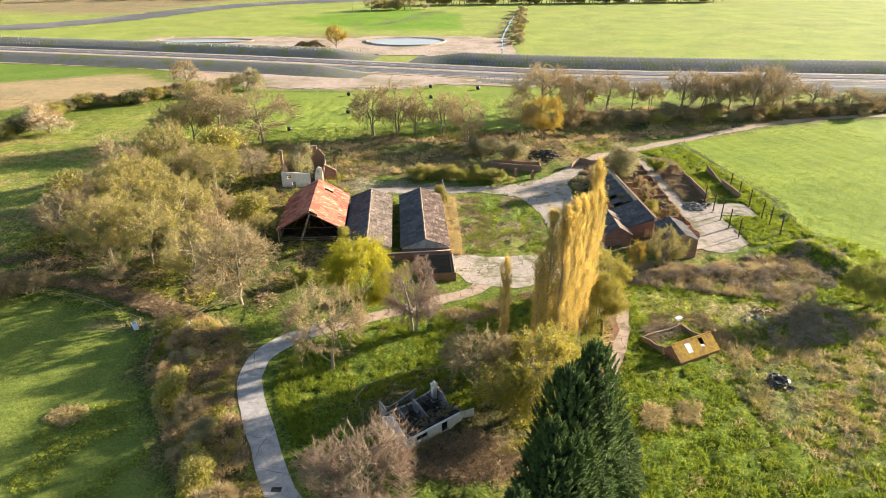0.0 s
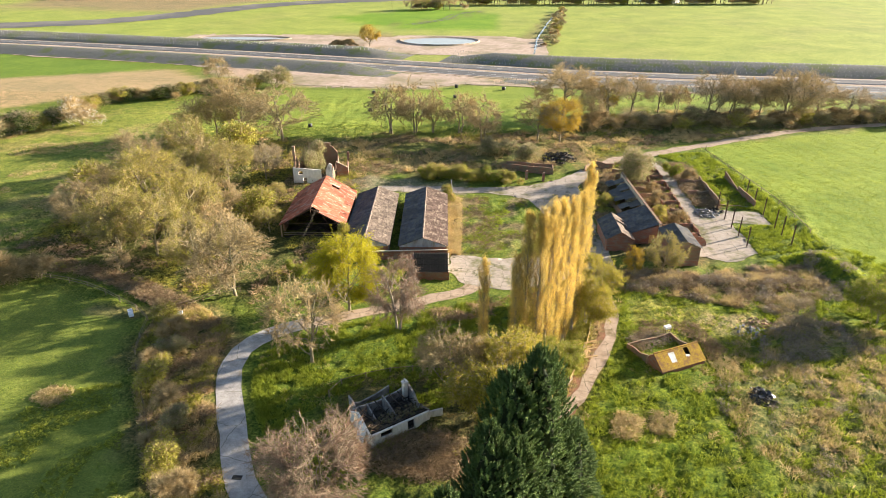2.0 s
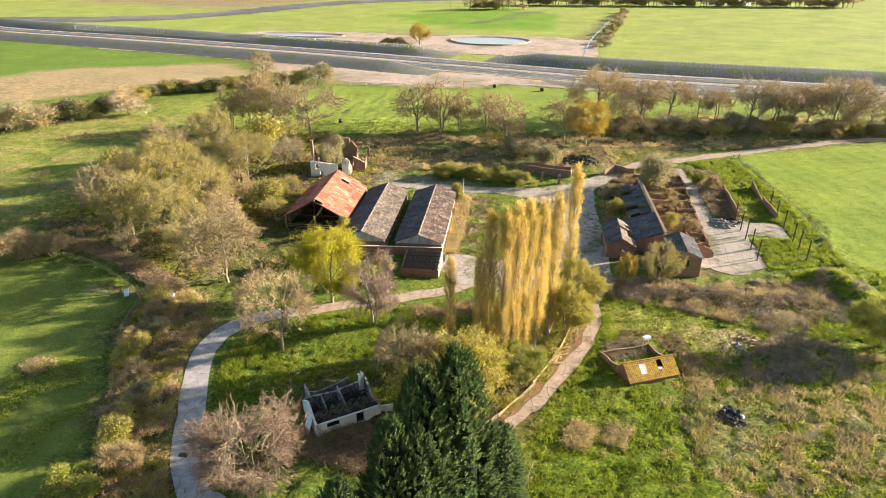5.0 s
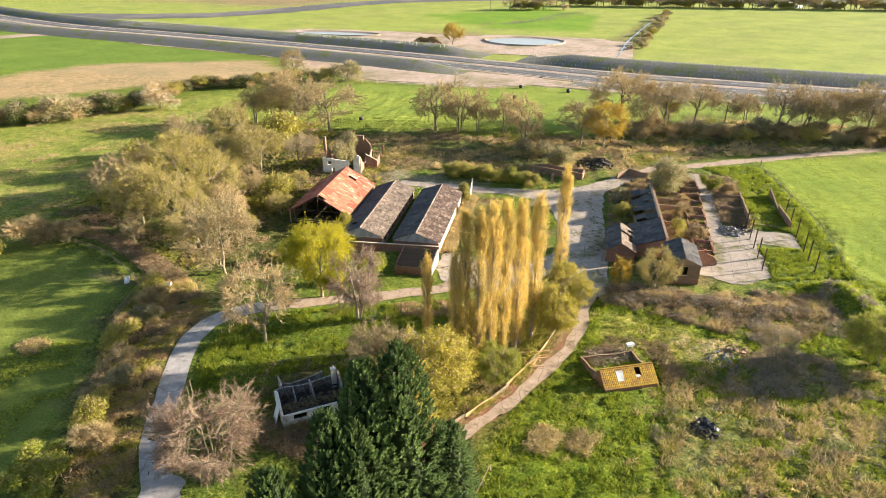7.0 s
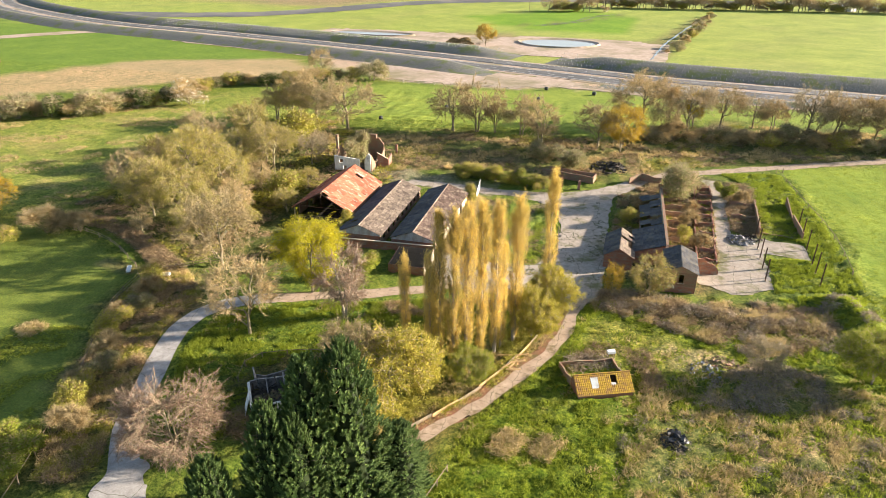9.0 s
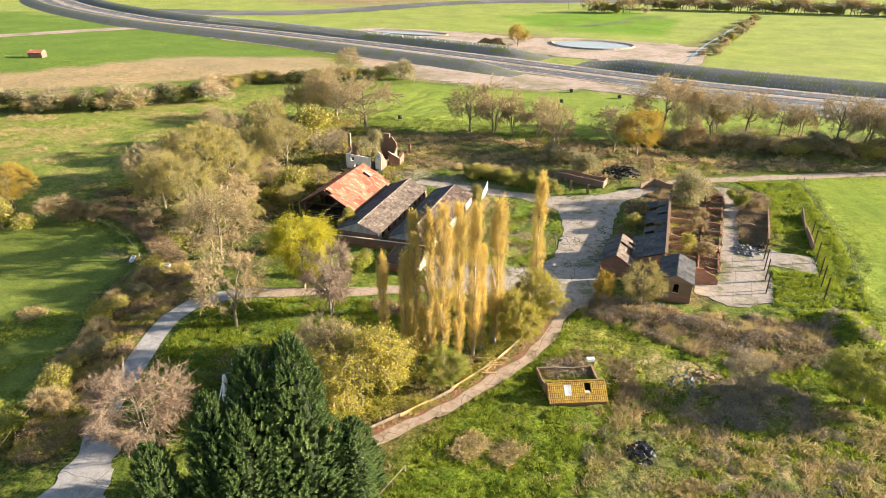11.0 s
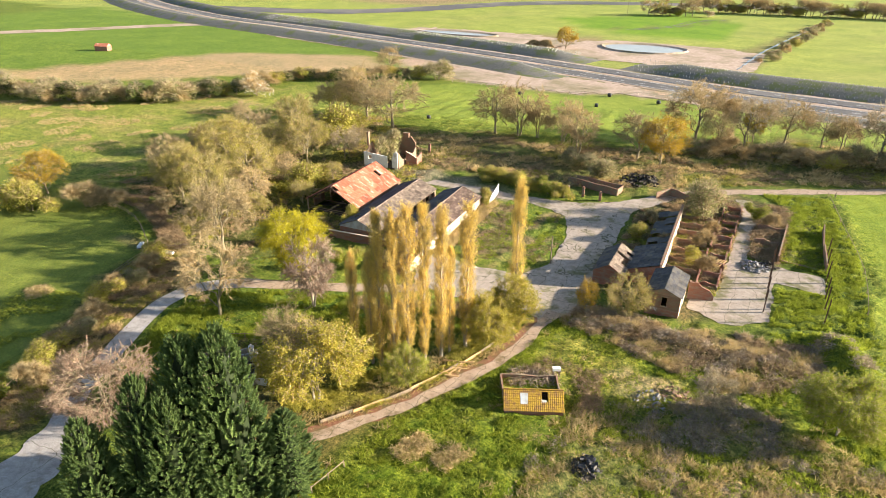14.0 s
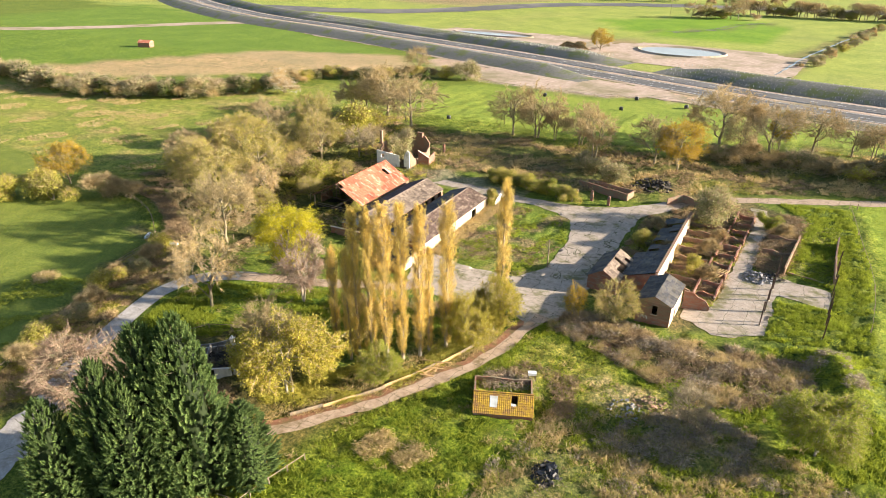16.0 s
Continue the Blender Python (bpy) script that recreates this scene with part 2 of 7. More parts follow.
M_CONIFER = leafy("conifer_sprays", (0.055, 0.105, 0.03), (0.19, 0.265, 0.075), 0.15, 0.12)
M_CONIFER_SHADE = leafy("inner_conifer", (0.012, 0.022, 0.006), (0.025, 0.04, 0.01), 0.05, 0.1)
M_IVY = leafy("ivy", (0.04, 0.075, 0.012), (0.12, 0.15, 0.025), 0.25, 0.1)
M_GRASS = leafy("grass_blades", (0.14, 0.19, 0.012), (0.38, 0.44, 0.05), 0.45, 0.1)
M_STRAW = leafy("dry_grass", (0.36, 0.28, 0.12), (0.66, 0.52, 0.27), 0.4, 0.1)
M_BRAMBLE = leafy("bramble_canes", (0.2, 0.14, 0.08), (0.46, 0.34, 0.2), 0.25, 0.15)
M_GREYCANE = leafy("grey_dead_stalks", (0.2, 0.165, 0.12), (0.46, 0.38, 0.28), 0.15, 0.15)
M_GUARD = surface("pale_guard", (0.42, 0.42, 0.36), (0.55, 0.54, 0.48), 3.0)
M_LITTER = surface("mixed_rubbish", (0.13, 0.12, 0.12), (0.4, 0.39, 0.39), 5.0, (0.1, 0.09, 0.08), 2.0, 0.7, 0.0, 0.3, None, (1, 1, 1), 0.4)


# ---- shapes ----
class Shape:
    """Collects vertices and faces of one mesh."""

    def __init__(self):
        self.v, self.f = [], []

    def add(self, verts, faces):
        k = len(self.v)
        self.v += [tuple(p) for p in verts]
        self.f += [tuple(i + k for i in f) for f in faces]
        return self

    def box(self, c, s, rz=0.0, tilt=None):
        m = Matrix.Translation(c) @ (tilt if tilt is not None else Matrix.Rotation(radians(rz), 4, "Z"))
        x, y, z = s[0] / 2, s[1] / 2, s[2] / 2
        pts = [m @ Vector(p) for p in ((-x, -y, -z), (x, -y, -z), (x, y, -z), (-x, y, -z), (-x, -y, z), (x, -y, z), (x, y, z), (-x, y, z))]
        return self.add(pts, [(0, 3, 2, 1), (4, 5, 6, 7), (0, 1, 5, 4), (1, 2, 6, 5), (2, 3, 7, 6), (3, 0, 4, 7)])

    def bar(self, a, b, w, h=None):
        """A square bar from a to b."""
        a, b = Vector(a), Vector(b)
        d = b - a
        t = d.to_track_quat("X", "Z").to_matrix().to_4x4()
        return self.box((a + b) / 2, (d.length, w, h or w), 0, t)

    def tube(self, a, b, r0, r1, n=6):
        a, b = Vector(a), Vector(b)
        q = (b - a).to_track_quat("Z", "Y")
        pts = []
        for p, r in ((a, r0), (b, r1)):
            pts += [p + q @ Vector((r * math.cos(2 * math.pi * i / n), r * math.sin(2 * math.pi * i / n), 0)) for i in range(n)]
        return self.add(pts, [(i, (i + 1) % n, n + (i + 1) % n, n + i) for i in range(n)] + [tuple(range(n, 2 * n)), tuple(range(n - 1, -1, -1))])

    def slab(self, poly, depth):
        """A polygon in 3D, pushed along the vector depth."""
        n = len(poly)
        poly = [Vector(p) for p in poly]
        d = Vector(depth)
        return self.add(poly + [p + d for p in poly], [tuple(range(n - 1, -1, -1)), tuple(range(n, 2 * n))] + [(i, (i + 1) % n, n + (i + 1) % n, n + i) for i in range(n)])

    def wall(self, a, b, z0, height, thick, holes=(), end_height=None):
        """An upright wall from a to b with openings (along, up, width, height); its top may fall to end_height."""
        a, b = Vector((a[0], a[1], 0)), Vector((b[0], b[1], 0))
        d = b - a
        ln = d.length
        ang = math.degrees(math.atan2(d.y, d.x))
        d.normalize()
        e = height if end_height is None else end_height
        cuts = sorted({0.0, ln, *[h[0] for h in holes], *[h[0] + h[2] for h in holes]})
        nrm = Vector((-d.y, d.x, 0)) * thick
        for u0, u1 in zip(cuts, cuts[1:]):
            spans = [(0.0, None)]
            for hx, hz, hw, hh in holes:
                if hx <= u0 + 1e-6 and u1 <= hx + hw + 1e-6:
                    spans = [(0.0, hz), (hz + hh, None)]
            for s0, s1 in spans:
                t0 = s1 if s1 is not None else height + (e - height) * u0 / ln
                t1 = s1 if s1 is not None else height + (e - height) * u1 / ln
                if t0 - s0 < 0.02:
                    continue
                p, q = a + d * u0 - nrm / 2, a + d * u1 - nrm / 2
                self.slab([(p.x, p.y, z0 + s0), (q.x, q.y, z0 + s0), (q.x, q.y, z0 + t1), (p.x, p.y, z0 + t0)], nrm)
        return self

    def ragged_wall(self, a, b, z0, heights, thick):
        """A broken wall whose top steps through heights."""
        a, b = Vector((a[0], a[1], 0)), Vector((b[0], b[1], 0))
        d = (b - a).normalized()
        nrm = Vector((-d.y, d.x, 0)) * thick
        k = len(heights) - 1
        pts = [a.lerp(b, i / k) - nrm / 2 for i in range(k + 1)]
        low = [(p.x, p.y, z0) for p in (pts[0], pts[-1])]
        return self.slab(low + [(p.x, p.y, z0 + h) for p, h in reversed(list(zip(pts, heights)))], nrm)

    def mesh(self, name, mat, smooth=False):
        me = bpy.data.meshes.new(name)
        me.from_pydata(self.v, [], self.f)
        me.materials.append(mat)
        if smooth:
            me.polygons.foreach_set("use_smooth", [True] * len(me.polygons))
        me.update()
        return me


def part(name, shape, mat, parent=None, label="", smooth=False):
    """One mesh object from a Shape or a ready mesh, under a thing or a part."""
    me = shape.mesh(name, mat, smooth) if isinstance(shape, Shape) else shape
    ob = new(name, me)
    if parent is not None:
        ob.parent = parent
    if label:
        ob["label"] = label
    return ob


def thing(name, m, label, category, group="", kind=""):
    ob = new(name)
    ob.matrix_basis = m
    return tagged(ob, label, category, group, kind)


def arrays_mesh(name, v, f, mat, smooth=False):
    """A mesh of triangles or quads from numpy arrays."""
    me = bpy.data.meshes.new(name)
    k = f.shape[1]
    me.vertices.add(len(v))
    me.vertices.foreach_set("co", np.asarray(v, dtype=np.float32).ravel())
    me.loops.add(f.size)
    me.loops.foreach_set("vertex_index", np.asarray(f, dtype=np.int32).ravel())
    me.polygons.add(len(f))
    me.polygons.foreach_set("loop_start", np.arange(0, f.size, k, dtype=np.int32))
    if smooth:
        me.polygons.foreach_set("use_smooth", np.ones(len(f), dtype=bool))
    me.materials.append(mat)
    me.update()
    me.validate()
    return me


# ---- lie of the land ----
WAVES = np.random.RandomState(4).normal(size=(40, 2))
PHASE = np.random.RandomState(5).uniform(0, 6.28, 40)


def ripple(x, y, size):
    """Smooth random relief between about -1 and 1, with bumps of that size."""
    out = np.zeros_like(np.asarray(x, dtype=float))
    for (a, b), ph in zip(WAVES[:14], PHASE):
        out += np.sin((a * x + b * y) * 2.2 / size + ph)
    return out / 4.2


def lie(x, y):
    """The height of the ground."""
    x, y = np.asarray(x, dtype=float), np.asarray(y, dtype=float)
    z = -1.6 * np.exp(-(((x - 15) / 55) ** 2 + ((y - 120) / 35) ** 2))
    for cx, cy, sx, sy, h in ((70.5, 110.5, 3.2, 3.0, 1.9), (73.0, 105.0, 2.6, 4.5, 1.7), (76.0, 99.0, 3.0, 4.0, 1.2), (48, 101.5, 14, 2.2, 0.7), (52, 84, 9, 3, 0.5), (35, 92, 4, 1.5, 0.2)):
        z = z + h * np.exp(-(((x - cx) / sx) ** 2 + ((y - cy) / sy) ** 2))
    return z


def lz(x, y):
    return float(lie(x, y))


def curve_points(pts, step=2.0):
    """A smooth line through a few points."""
    p = np.array(pts, dtype=float)
    p = np.vstack([2 * p[0] - p[1], p, 2 * p[-1] - p[-2]])
    out = []
    for i in range(1, len(p) - 2):
        n = max(2, int(np.linalg.norm(p[i + 1] - p[i]) / step))
        for s in np.linspace(0, 1, n, endpoint=False):
            a, b, c, d = p[i - 1], p[i], p[i + 1], p[i + 2]
            out.append(0.5 * (2 * b + (c - a) * s + (2 * a - 5 * b + 4 * c - d) * s * s + (3 * b - a - 3 * c + d) * s ** 3))
    out.append(p[-2])
    return np.array(out)


def line_distance(x, y, line):
    d = np.full(np.shape(x), 1e9)
    for a, b in zip(line[:-1], line[1:]):
        ab = b - a
        s = np.clip(((x - a[0]) * ab[0] + (y - a[1]) * ab[1]) / (ab @ ab), 0, 1)
        d = np.minimum(d, np.hypot(x - a[0] - s * ab[0], y - a[1] - s * ab[1]))
    return d


def inside(x, y, poly):
    """Signed distance to a polygon: positive inside."""
    poly = np.array(poly, dtype=float)
    d = line_distance(x, y, np.vstack([poly, poly[:1]]))
    r = np.zeros(np.shape(x), dtype=bool)
    for (ax, ay), (bx, by) in zip(poly, np.roll(poly, -1, axis=0)):
        c = ((ay > y) != (by > y)) & (x < (bx - ax) * (y - ay) / (by - ay + 1e-12) + ax)
        r ^= c
    return np.where(r, d, -d)


LANE = curve_points([(-9, 34), (-12, 43), (-17.5, 50), (-20.5, 56), (-25, 66), (-26.6, 72), (-25.5, 77.5), (-20, 82.5), (-13, 86), (-5, 90), (2, 94), (7, 98), (10, 103)])
TRACK = curve_points([(10, 52), (15, 58), (20, 65), (23.5, 72), (27, 80.5), (29, 88), (29.5, 95), (30.5, 103)])
BACK_LANE = curve_points([(27, 150), (35, 160), (43, 169), (57, 177), (82, 191), (105, 203), (129, 211), (155, 215), (220, 218)])
ROAD = curve_points([(-900, 760), (-620, 520), (-500, 437), (-350, 376), (-240, 354), (-155, 336), (-78, 318), (-9, 300), (54, 286), (188, 273), (400, 258), (900, 240)], 6.0)
FENCE_W = curve_points([(-80, 95), (-62, 92), (-50, 86), (-44, 81.5), (-42, 74), (-38, 67), (-31, 56), (-24, 43), (-18, 30)], 2.0)
YARD = [(2, 111), (1.5, 104), (5, 99), (12, 97), (24, 101), (29, 97), (33, 101), (33, 112), (32, 128), (31, 140), (31, 150), (36, 158), (33, 161), (27, 154), (18, 149), (6, 147), (-8, 147), (-18, 146), (-19, 143), (-5, 142.5), (10, 144), (18, 141), (22, 132), (23, 118), (20, 111.5), (10, 110)]
SLAB = [(49, 113), (51.5, 112.5), (54.5, 110), (61.3, 114.5), (61, 129), (69, 128.5), (69, 135), (61, 136), (56, 134.5), (55.4, 150), (56, 160), (53.5, 168), (50.5, 168), (52.5, 160), (52.8, 134), (52.6, 118), (48.8, 116.5)]


# ---- ground ----
APRON = [(-15.5, 46.5), (-11.5, 46.5), (-6, 40), (-3, 30), (-3, 22), (-14, 22), (-12.5, 38)]

def spaced(lo, hi, step, far_lo, far_hi, grow=1.12):
    c = list(np.arange(lo, hi + step / 2, step))
    s = step
    while c[-1] < far_hi:
        s *= grow
        c.append(c[-1] + s)
    s = step
    while c[0] > far_lo:
        s *= grow
        c.insert(0, c[0] - s)
    return np.array(c)


FIELD_E = [(70, 184), (74, 160), (77, 140), (76, 122), (80, 108), (90, 98), (120, 88), (320, 60), (320, 212), (155, 211), (129, 207), (105, 199), (86, 190)]
FIELD_W = [(-150, 100), (-78, 93.5), (-62, 91), (-51, 85), (-45, 81), (-43, 73), (-39, 66), (-32, 55), (-25, 42), (-20, 28), (-60, -10), (-200, -10), (-220, 60)]
PLOUGH = [(-260, 160), (-236, 206), (-205, 262), (-140, 289), (-104, 262), (-122, 240), (-150, 226), (-176, 200), (-205, 172)]
PADDOCK = [(-50, 196), (-30, 199), (0, 200), (24, 196), (40, 225), (60, 233), (160, 234), (158, 258), (60, 262), (10, 268), (-20, 254), (-66, 252), (-78, 240), (-80, 200)]
SPOIL = [(-120, 284), (-78, 262), (-62, 256), (-20, 257), (4, 268), (40, 262), (90, 259), (90, 268), (30, 275), (-8, 284), (-60, 296), (-110, 305)]
CLEARING = [(31.5, 93), (31, 86), (39, 81), (53.5, 85.8), (54.2, 90.4), (42, 94.4), (33.4, 97)]
PONDS = [(-22, 386, 21, 14), (-140, 389, 26, 6.5)]
SCRUB_N = [(-30, 148), (-10, 156), (14, 158), (30, 165), (60, 184), (110, 206), (160, 220), (160, 232), (60, 226), (30, 196), (-20, 188), (-45, 178), (-48, 160)]


def ease(d, w):
    s = np.clip(d / w * 0.5 + 0.5, 0, 1)
    return s * s * (3 - 2 * s)


def cover_of(x, y):
    """The ground's own colour: kinds of grass, scrub, soil; some shade and haze included."""
    r1, r2, r3 = ripple(x, y, 3.0), ripple(x + 51, y - 17, 9.0), ripple(x - 90, y + 33, 30.0)
    c = np.zeros((len(x), 3))
    c[:] = (0.13, 0.17, 0.028)

    def lay(w, col):
        nonlocal c
        w = np.clip(w, 0, 1)[:, None]
        c = c * (1 - w) + np.array(col) * w

    jig = r1 * 1.2 + r2 * 1.5
    far = y > 312 - 0.1 * x
    # Far grass paler and bluer: distance haze is put into its colour.
    lay(far * 1.0, (0.265, 0.31, 0.07))
    lay(far * ease(r3 + 0.2 * r2 - 0.5, 1.0) * 0.4, (0.258, 0.26, 0.0875))
    # rough pasture with paler tussocks to the west, dry patches
    west = ease(inside(x, y, [(-260, 96), (-80, 96), (-62, 150), (-60, 200), (-100, 232), (-140, 188), (-260, 150)]) + jig, 6)
    lay(west, (0.205, 0.24, 0.05))
    lay(west * ease(r2 + r1 * 0.6 - 0.75, 0.7) * 0.7, (0.27, 0.23, 0.09))
    # West field toned down for the shadows that lie across it.
    lay(ease(inside(x, y, FIELD_W), 1.2), (0.152, 0.186, 0.037))
    lay(ease(inside(x, y, FIELD_E) + r1, 2.0), (0.2, 0.262, 0.034))
    lay(ease(inside(x, y, [(-500, 180), (-260, 165), (-236, 206), (-205, 262), (-140, 290), (-170, 305), (-330, 350), (-480, 380)]), 2), (0.134, 0.205, 0.0312))
    lay(ease(inside(x, y, PADDOCK) + r1, 3), (0.205, 0.26, 0.045))
    lay(ease(inside(x, y, PLOUGH) + r1, 3), (0.36, 0.27, 0.15))
    lay(ease(inside(x, y, SPOIL) + jig, 4), (0.42, 0.31, 0.23))
    # scrub behind the barns
    sc = ease(inside(x, y, SCRUB_N) + jig * 2, 6)
    lay(sc * 0.75, (0.14, 0.12, 0.05))
    lay(sc * ease(r1 + r2 - 0.3, 0.8) * 0.7, (0.25, 0.18, 0.09))
    lay(sc * ease(-r2 - 0.3, 0.7) * 0.6, (0.113, 0.14, 0.0375))
    # thicket floor
    lay(ease(inside(x, y, [(-80, 98), (-50, 92), (-30, 88), (-18, 100), (-20, 150), (-60, 190), (-86, 180), (-82, 130)]) + jig, 5) * 0.8, (0.085, 0.085, 0.03))
    # strip between the west fence and the lane, darkened to take in its shade
    strip = ease(inside(x, y, [(-44, 80), (-43, 73), (-39, 66), (-31, 53), (-22, 40), (-14, 40), (-22, 54), (-29, 70), (-30, 80), (-42, 90)]) + jig, 3)
    lay(strip, (0.125, 0.115, 0.045))
    lay(strip * ease(r2, 0.8) * 0.6, (0.18, 0.13, 0.065))
    # orchard grass by the bungalow
    lay(ease(inside(x, y, [(-24, 76), (-22, 66), (-16, 55), (-8, 50), (6, 66), (14, 78), (22, 92), (12, 95), (-4, 87), (-16, 82)]) + jig, 3), (0.108, 0.158, 0.0225))
    lay(ease(inside(x, y, [(-12, 62), (-9, 54), (6, 52), (12, 60), (10, 68), (0, 72), (-8, 70)]) + r1, 2) * 0.75, (0.13, 0.1, 0.05))
    lay(ease(inside(x, y, [(4, 46), (16, 44), (20, 52), (26, 62), (28, 76), (30, 90), (24, 95), (20, 80), (12, 66)]) + r1, 2) * 0.8, (0.16, 0.13, 0.045))
    # meadow to the south-east
    se = ease(inside(x, y, [(16, 40), (30, 30), (140, 20), (140, 92), (84, 100), (64, 98), (36, 102), (31, 100), (29, 84), (22, 66)]) + r1, 2)
    lay(se, (0.13, 0.185, 0.016))
    lay(se * ease(r1 * 0.8 + r2 - 0.8, 0.8) * 0.35, (0.22, 0.2, 0.06))
    dry = ease(inside(x, y, [(40, 80), (40, 74), (38, 64), (44, 54), (60, 62), (90, 62), (110, 76), (80, 84), (66, 89), (58, 91), (50, 84)]) + jig * 2, 5)
    lay(dry * 0.6, (0.24, 0.2, 0.095))
    lay(dry * ease(r2 + 0.3 * r1 - 0.1, 0.7) * 0.6, (0.134, 0.16, 0.0375))
    # short yellowed grass between the track and the bramble bank
    lay(ease(inside(x, y, CLEARING) + r1, 2) * 0.75, (0.22, 0.215, 0.05))
    lay(ease(3.0 - np.hypot((x - 48) / 1.8, y - 88.2) + r1, 2) * 0.7, (0.36, 0.28, 0.17))
    # bare trodden soil
    lay(ease(2.3 - np.abs((y - 73.2) - 0.42 * (x - 59.5)) + 0.8 * r1 - np.maximum(0, np.abs(x - 60) - 7), 1.2) * 0.85, (0.4, 0.28, 0.18))
    # wheel ruts in the lush grass
    for off in (0.0, 1.7):
        lay(ease(0.45 - line_distance(x, y, np.array([(26.2 + off, 73.0), (28.6 + off, 69.8), (32.2 + off, 65.2), (35.8 + off, 58.5), (37.5 + off, 50)], dtype=float)), 0.6) * 0.8, (0.05, 0.07, 0.012))
    lay(ease(inside(x, y, [(33, 108), (33, 101), (44, 98), (62, 96), (70, 100), (66, 108), (56, 107), (49, 104), (40, 107)]) + r1, 2) * 0.9, (0.15, 0.11, 0.055))
    # by the stock pens
    lay(ease(inside(x, y, [(32, 162), (33, 112), (49, 108), (54, 112), (53, 150), (61, 150), (62, 165), (50, 172)]) + r1, 1.5) * 0.85, (0.14, 0.115, 0.06))
    lay(ease(inside(x, y, [(62, 168), (61, 138), (68, 138), (70, 160)]) + r1, 2) * 0.6, (0.2, 0.19, 0.06))
    # rough plot in the yard
    plot = ease(inside(x, y, [(3, 112), (20, 112), (22, 130), (17, 141), (0, 142)]) + r1, 1.5)
    lay(plot, (0.16, 0.21, 0.035))
    lay(plot * ease(r1 + r2 - 0.2, 0.7) * 0.8, (0.22, 0.16, 0.1))
    lay(ease(2.4 - np.abs(x - (2.2 - 0.06 * (y - 110))) + 0.5 * r1, 1.0) * ((y > 110) & (y < 142)) * 0.8, (0.24, 0.16, 0.09))
    lay(ease(4.2 - np.abs(y - 145.5 + 0.1 * x) + r1, 2) * ((x < 4) & (x > -30)) * 0.7, (0.27, 0.24, 0.17))
    # wheel marks through the field gate
    lay(ease(1.8 - line_distance(x, y, np.array([(-27, 76), (-36, 86), (-44, 84), (-54, 84)], dtype=float)) + 0.4 * r1, 1.0) * 0.6, (0.2, 0.16, 0.08))
    # beyond the road
    for cx, cy, rx, ry in PONDS:
        lay(ease(1.6 - np.hypot((x - cx) / rx, (y - cy) / ry) + 0.1 * r2, 0.2), (0.4, 0.31, 0.22))
    lay(ease(inside(x, y, [(-70, 352), (-44, 352), (-40, 400), (-60, 420), (-110, 412), (-112, 370)]) + jig, 6) * 0.85, (0.24, 0.17, 0.11))
    lay(ease(inside(x, y, [(0, 352), (34, 340), (40, 372), (30, 408), (0, 412)]) + jig, 5) * 0.9, (0.26, 0.22, 0.1))
    lay(ease(inside(x, y, [(-115, 511), (-38, 594), (14, 543), (12, 445), (-40, 440), (-80, 465)]), 5), (0.154, 0.26, 0.025))
    lay(ease(3.5 - line_distance(x, y, np.array([(-60, 470), (-20, 510), (0, 560)], dtype=float)), 2) * 0.6, (0.16, 0.16, 0.06))
    lay(ease(8 - line_distance(x, y, np.array([(30, 345), (36, 400), (46, 469), (60, 540)], dtype=float)) + jig, 4) * 0.7, (0.19, 0.16, 0.07))
    lay(ease(inside(x, y, [(-420, 560), (-250, 540), (-150, 800), (-500, 900)]) + r3 * 4, 20) * 0.8, (0.26, 0.18, 0.12))
    # faint rows left by the last cut in the two fields
    rows = np.maximum(ease(inside(x, y, FIELD_W) - 2, 3), ease(inside(x, y, FIELD_E) - 2, 3)) * (0.06 * np.sin((0.94 * x + 0.34 * y) * 2 * math.pi / 5.2 + 0.8 * r3) + 0.05 * r2)
    return c * (1 + rows)[:, None]


gx, gy = spaced(-92, 100, 0.62, -2600, 2600, 1.08), spaced(30, 200, 0.62, -300, 4200, 1.07)
GX, GY = np.meshgrid(gx, gy)
fx, fy = GX.ravel(), GY.ravel()
calm = np.ones_like(fx)
for path, half in ((LANE, 3.2), (TRACK, 2.6), (BACK_LANE, 3.5), (ROAD, 45)):
    calm *= np.clip((line_distance(fx, fy, path) - half) / 2.5, 0, 1)
for poly in (YARD, SLAB, APRON):
    calm *= np.clip((-inside(fx, fy, poly) - 0.6) / 2.0, 0, 1)
lumps = np.where((fy < 240) & (np.abs(fx) < 160), 1.0, 0.0) * calm * (0.13 * ripple(fx, fy, 1.5) + 0.1 * ripple(fx - 40, fy + 9, 2.8) + 0.13 * ripple(fx + 9, fy, 6.0) + 0.05)
smooth_fields = np.clip(np.maximum(inside(fx, fy, FIELD_W), inside(fx, fy, FIELD_E)) / 3, 0, 1)
lumps += np.where((fy < 200) & (fx > -92) & (fx < 100), 1.0, 0.0) * calm * (0.1 * np.random.RandomState(6).normal(size=len(fx)) + 0.08 * ripple(fx + 3, fy - 8, 0.75))
lumps *= 1 - 0.88 * smooth_fields
gv = np.stack([fx, fy, lie(fx, fy) + lumps - 0.02], axis=1)
nx, ny = len(gx), len(gy)
ii = (np.arange(ny - 1)[:, None] * nx + np.arange(nx - 1)[None, :]).ravel()
ground_me = arrays_mesh("ground", gv, np.stack([ii, ii + 1, ii + nx + 1, ii + nx], axis=1), M_GROUND, True)
attr = ground_me.color_attributes.new("cover", "FLOAT_COLOR", "POINT")
tended = np.clip(np.maximum(np.maximum(smooth_fields, np.clip(inside(fx, fy, PADDOCK) / 3, 0, 1) * 0.7), np.where(fy > 240, 0.85, 0.0)), 0, 1)
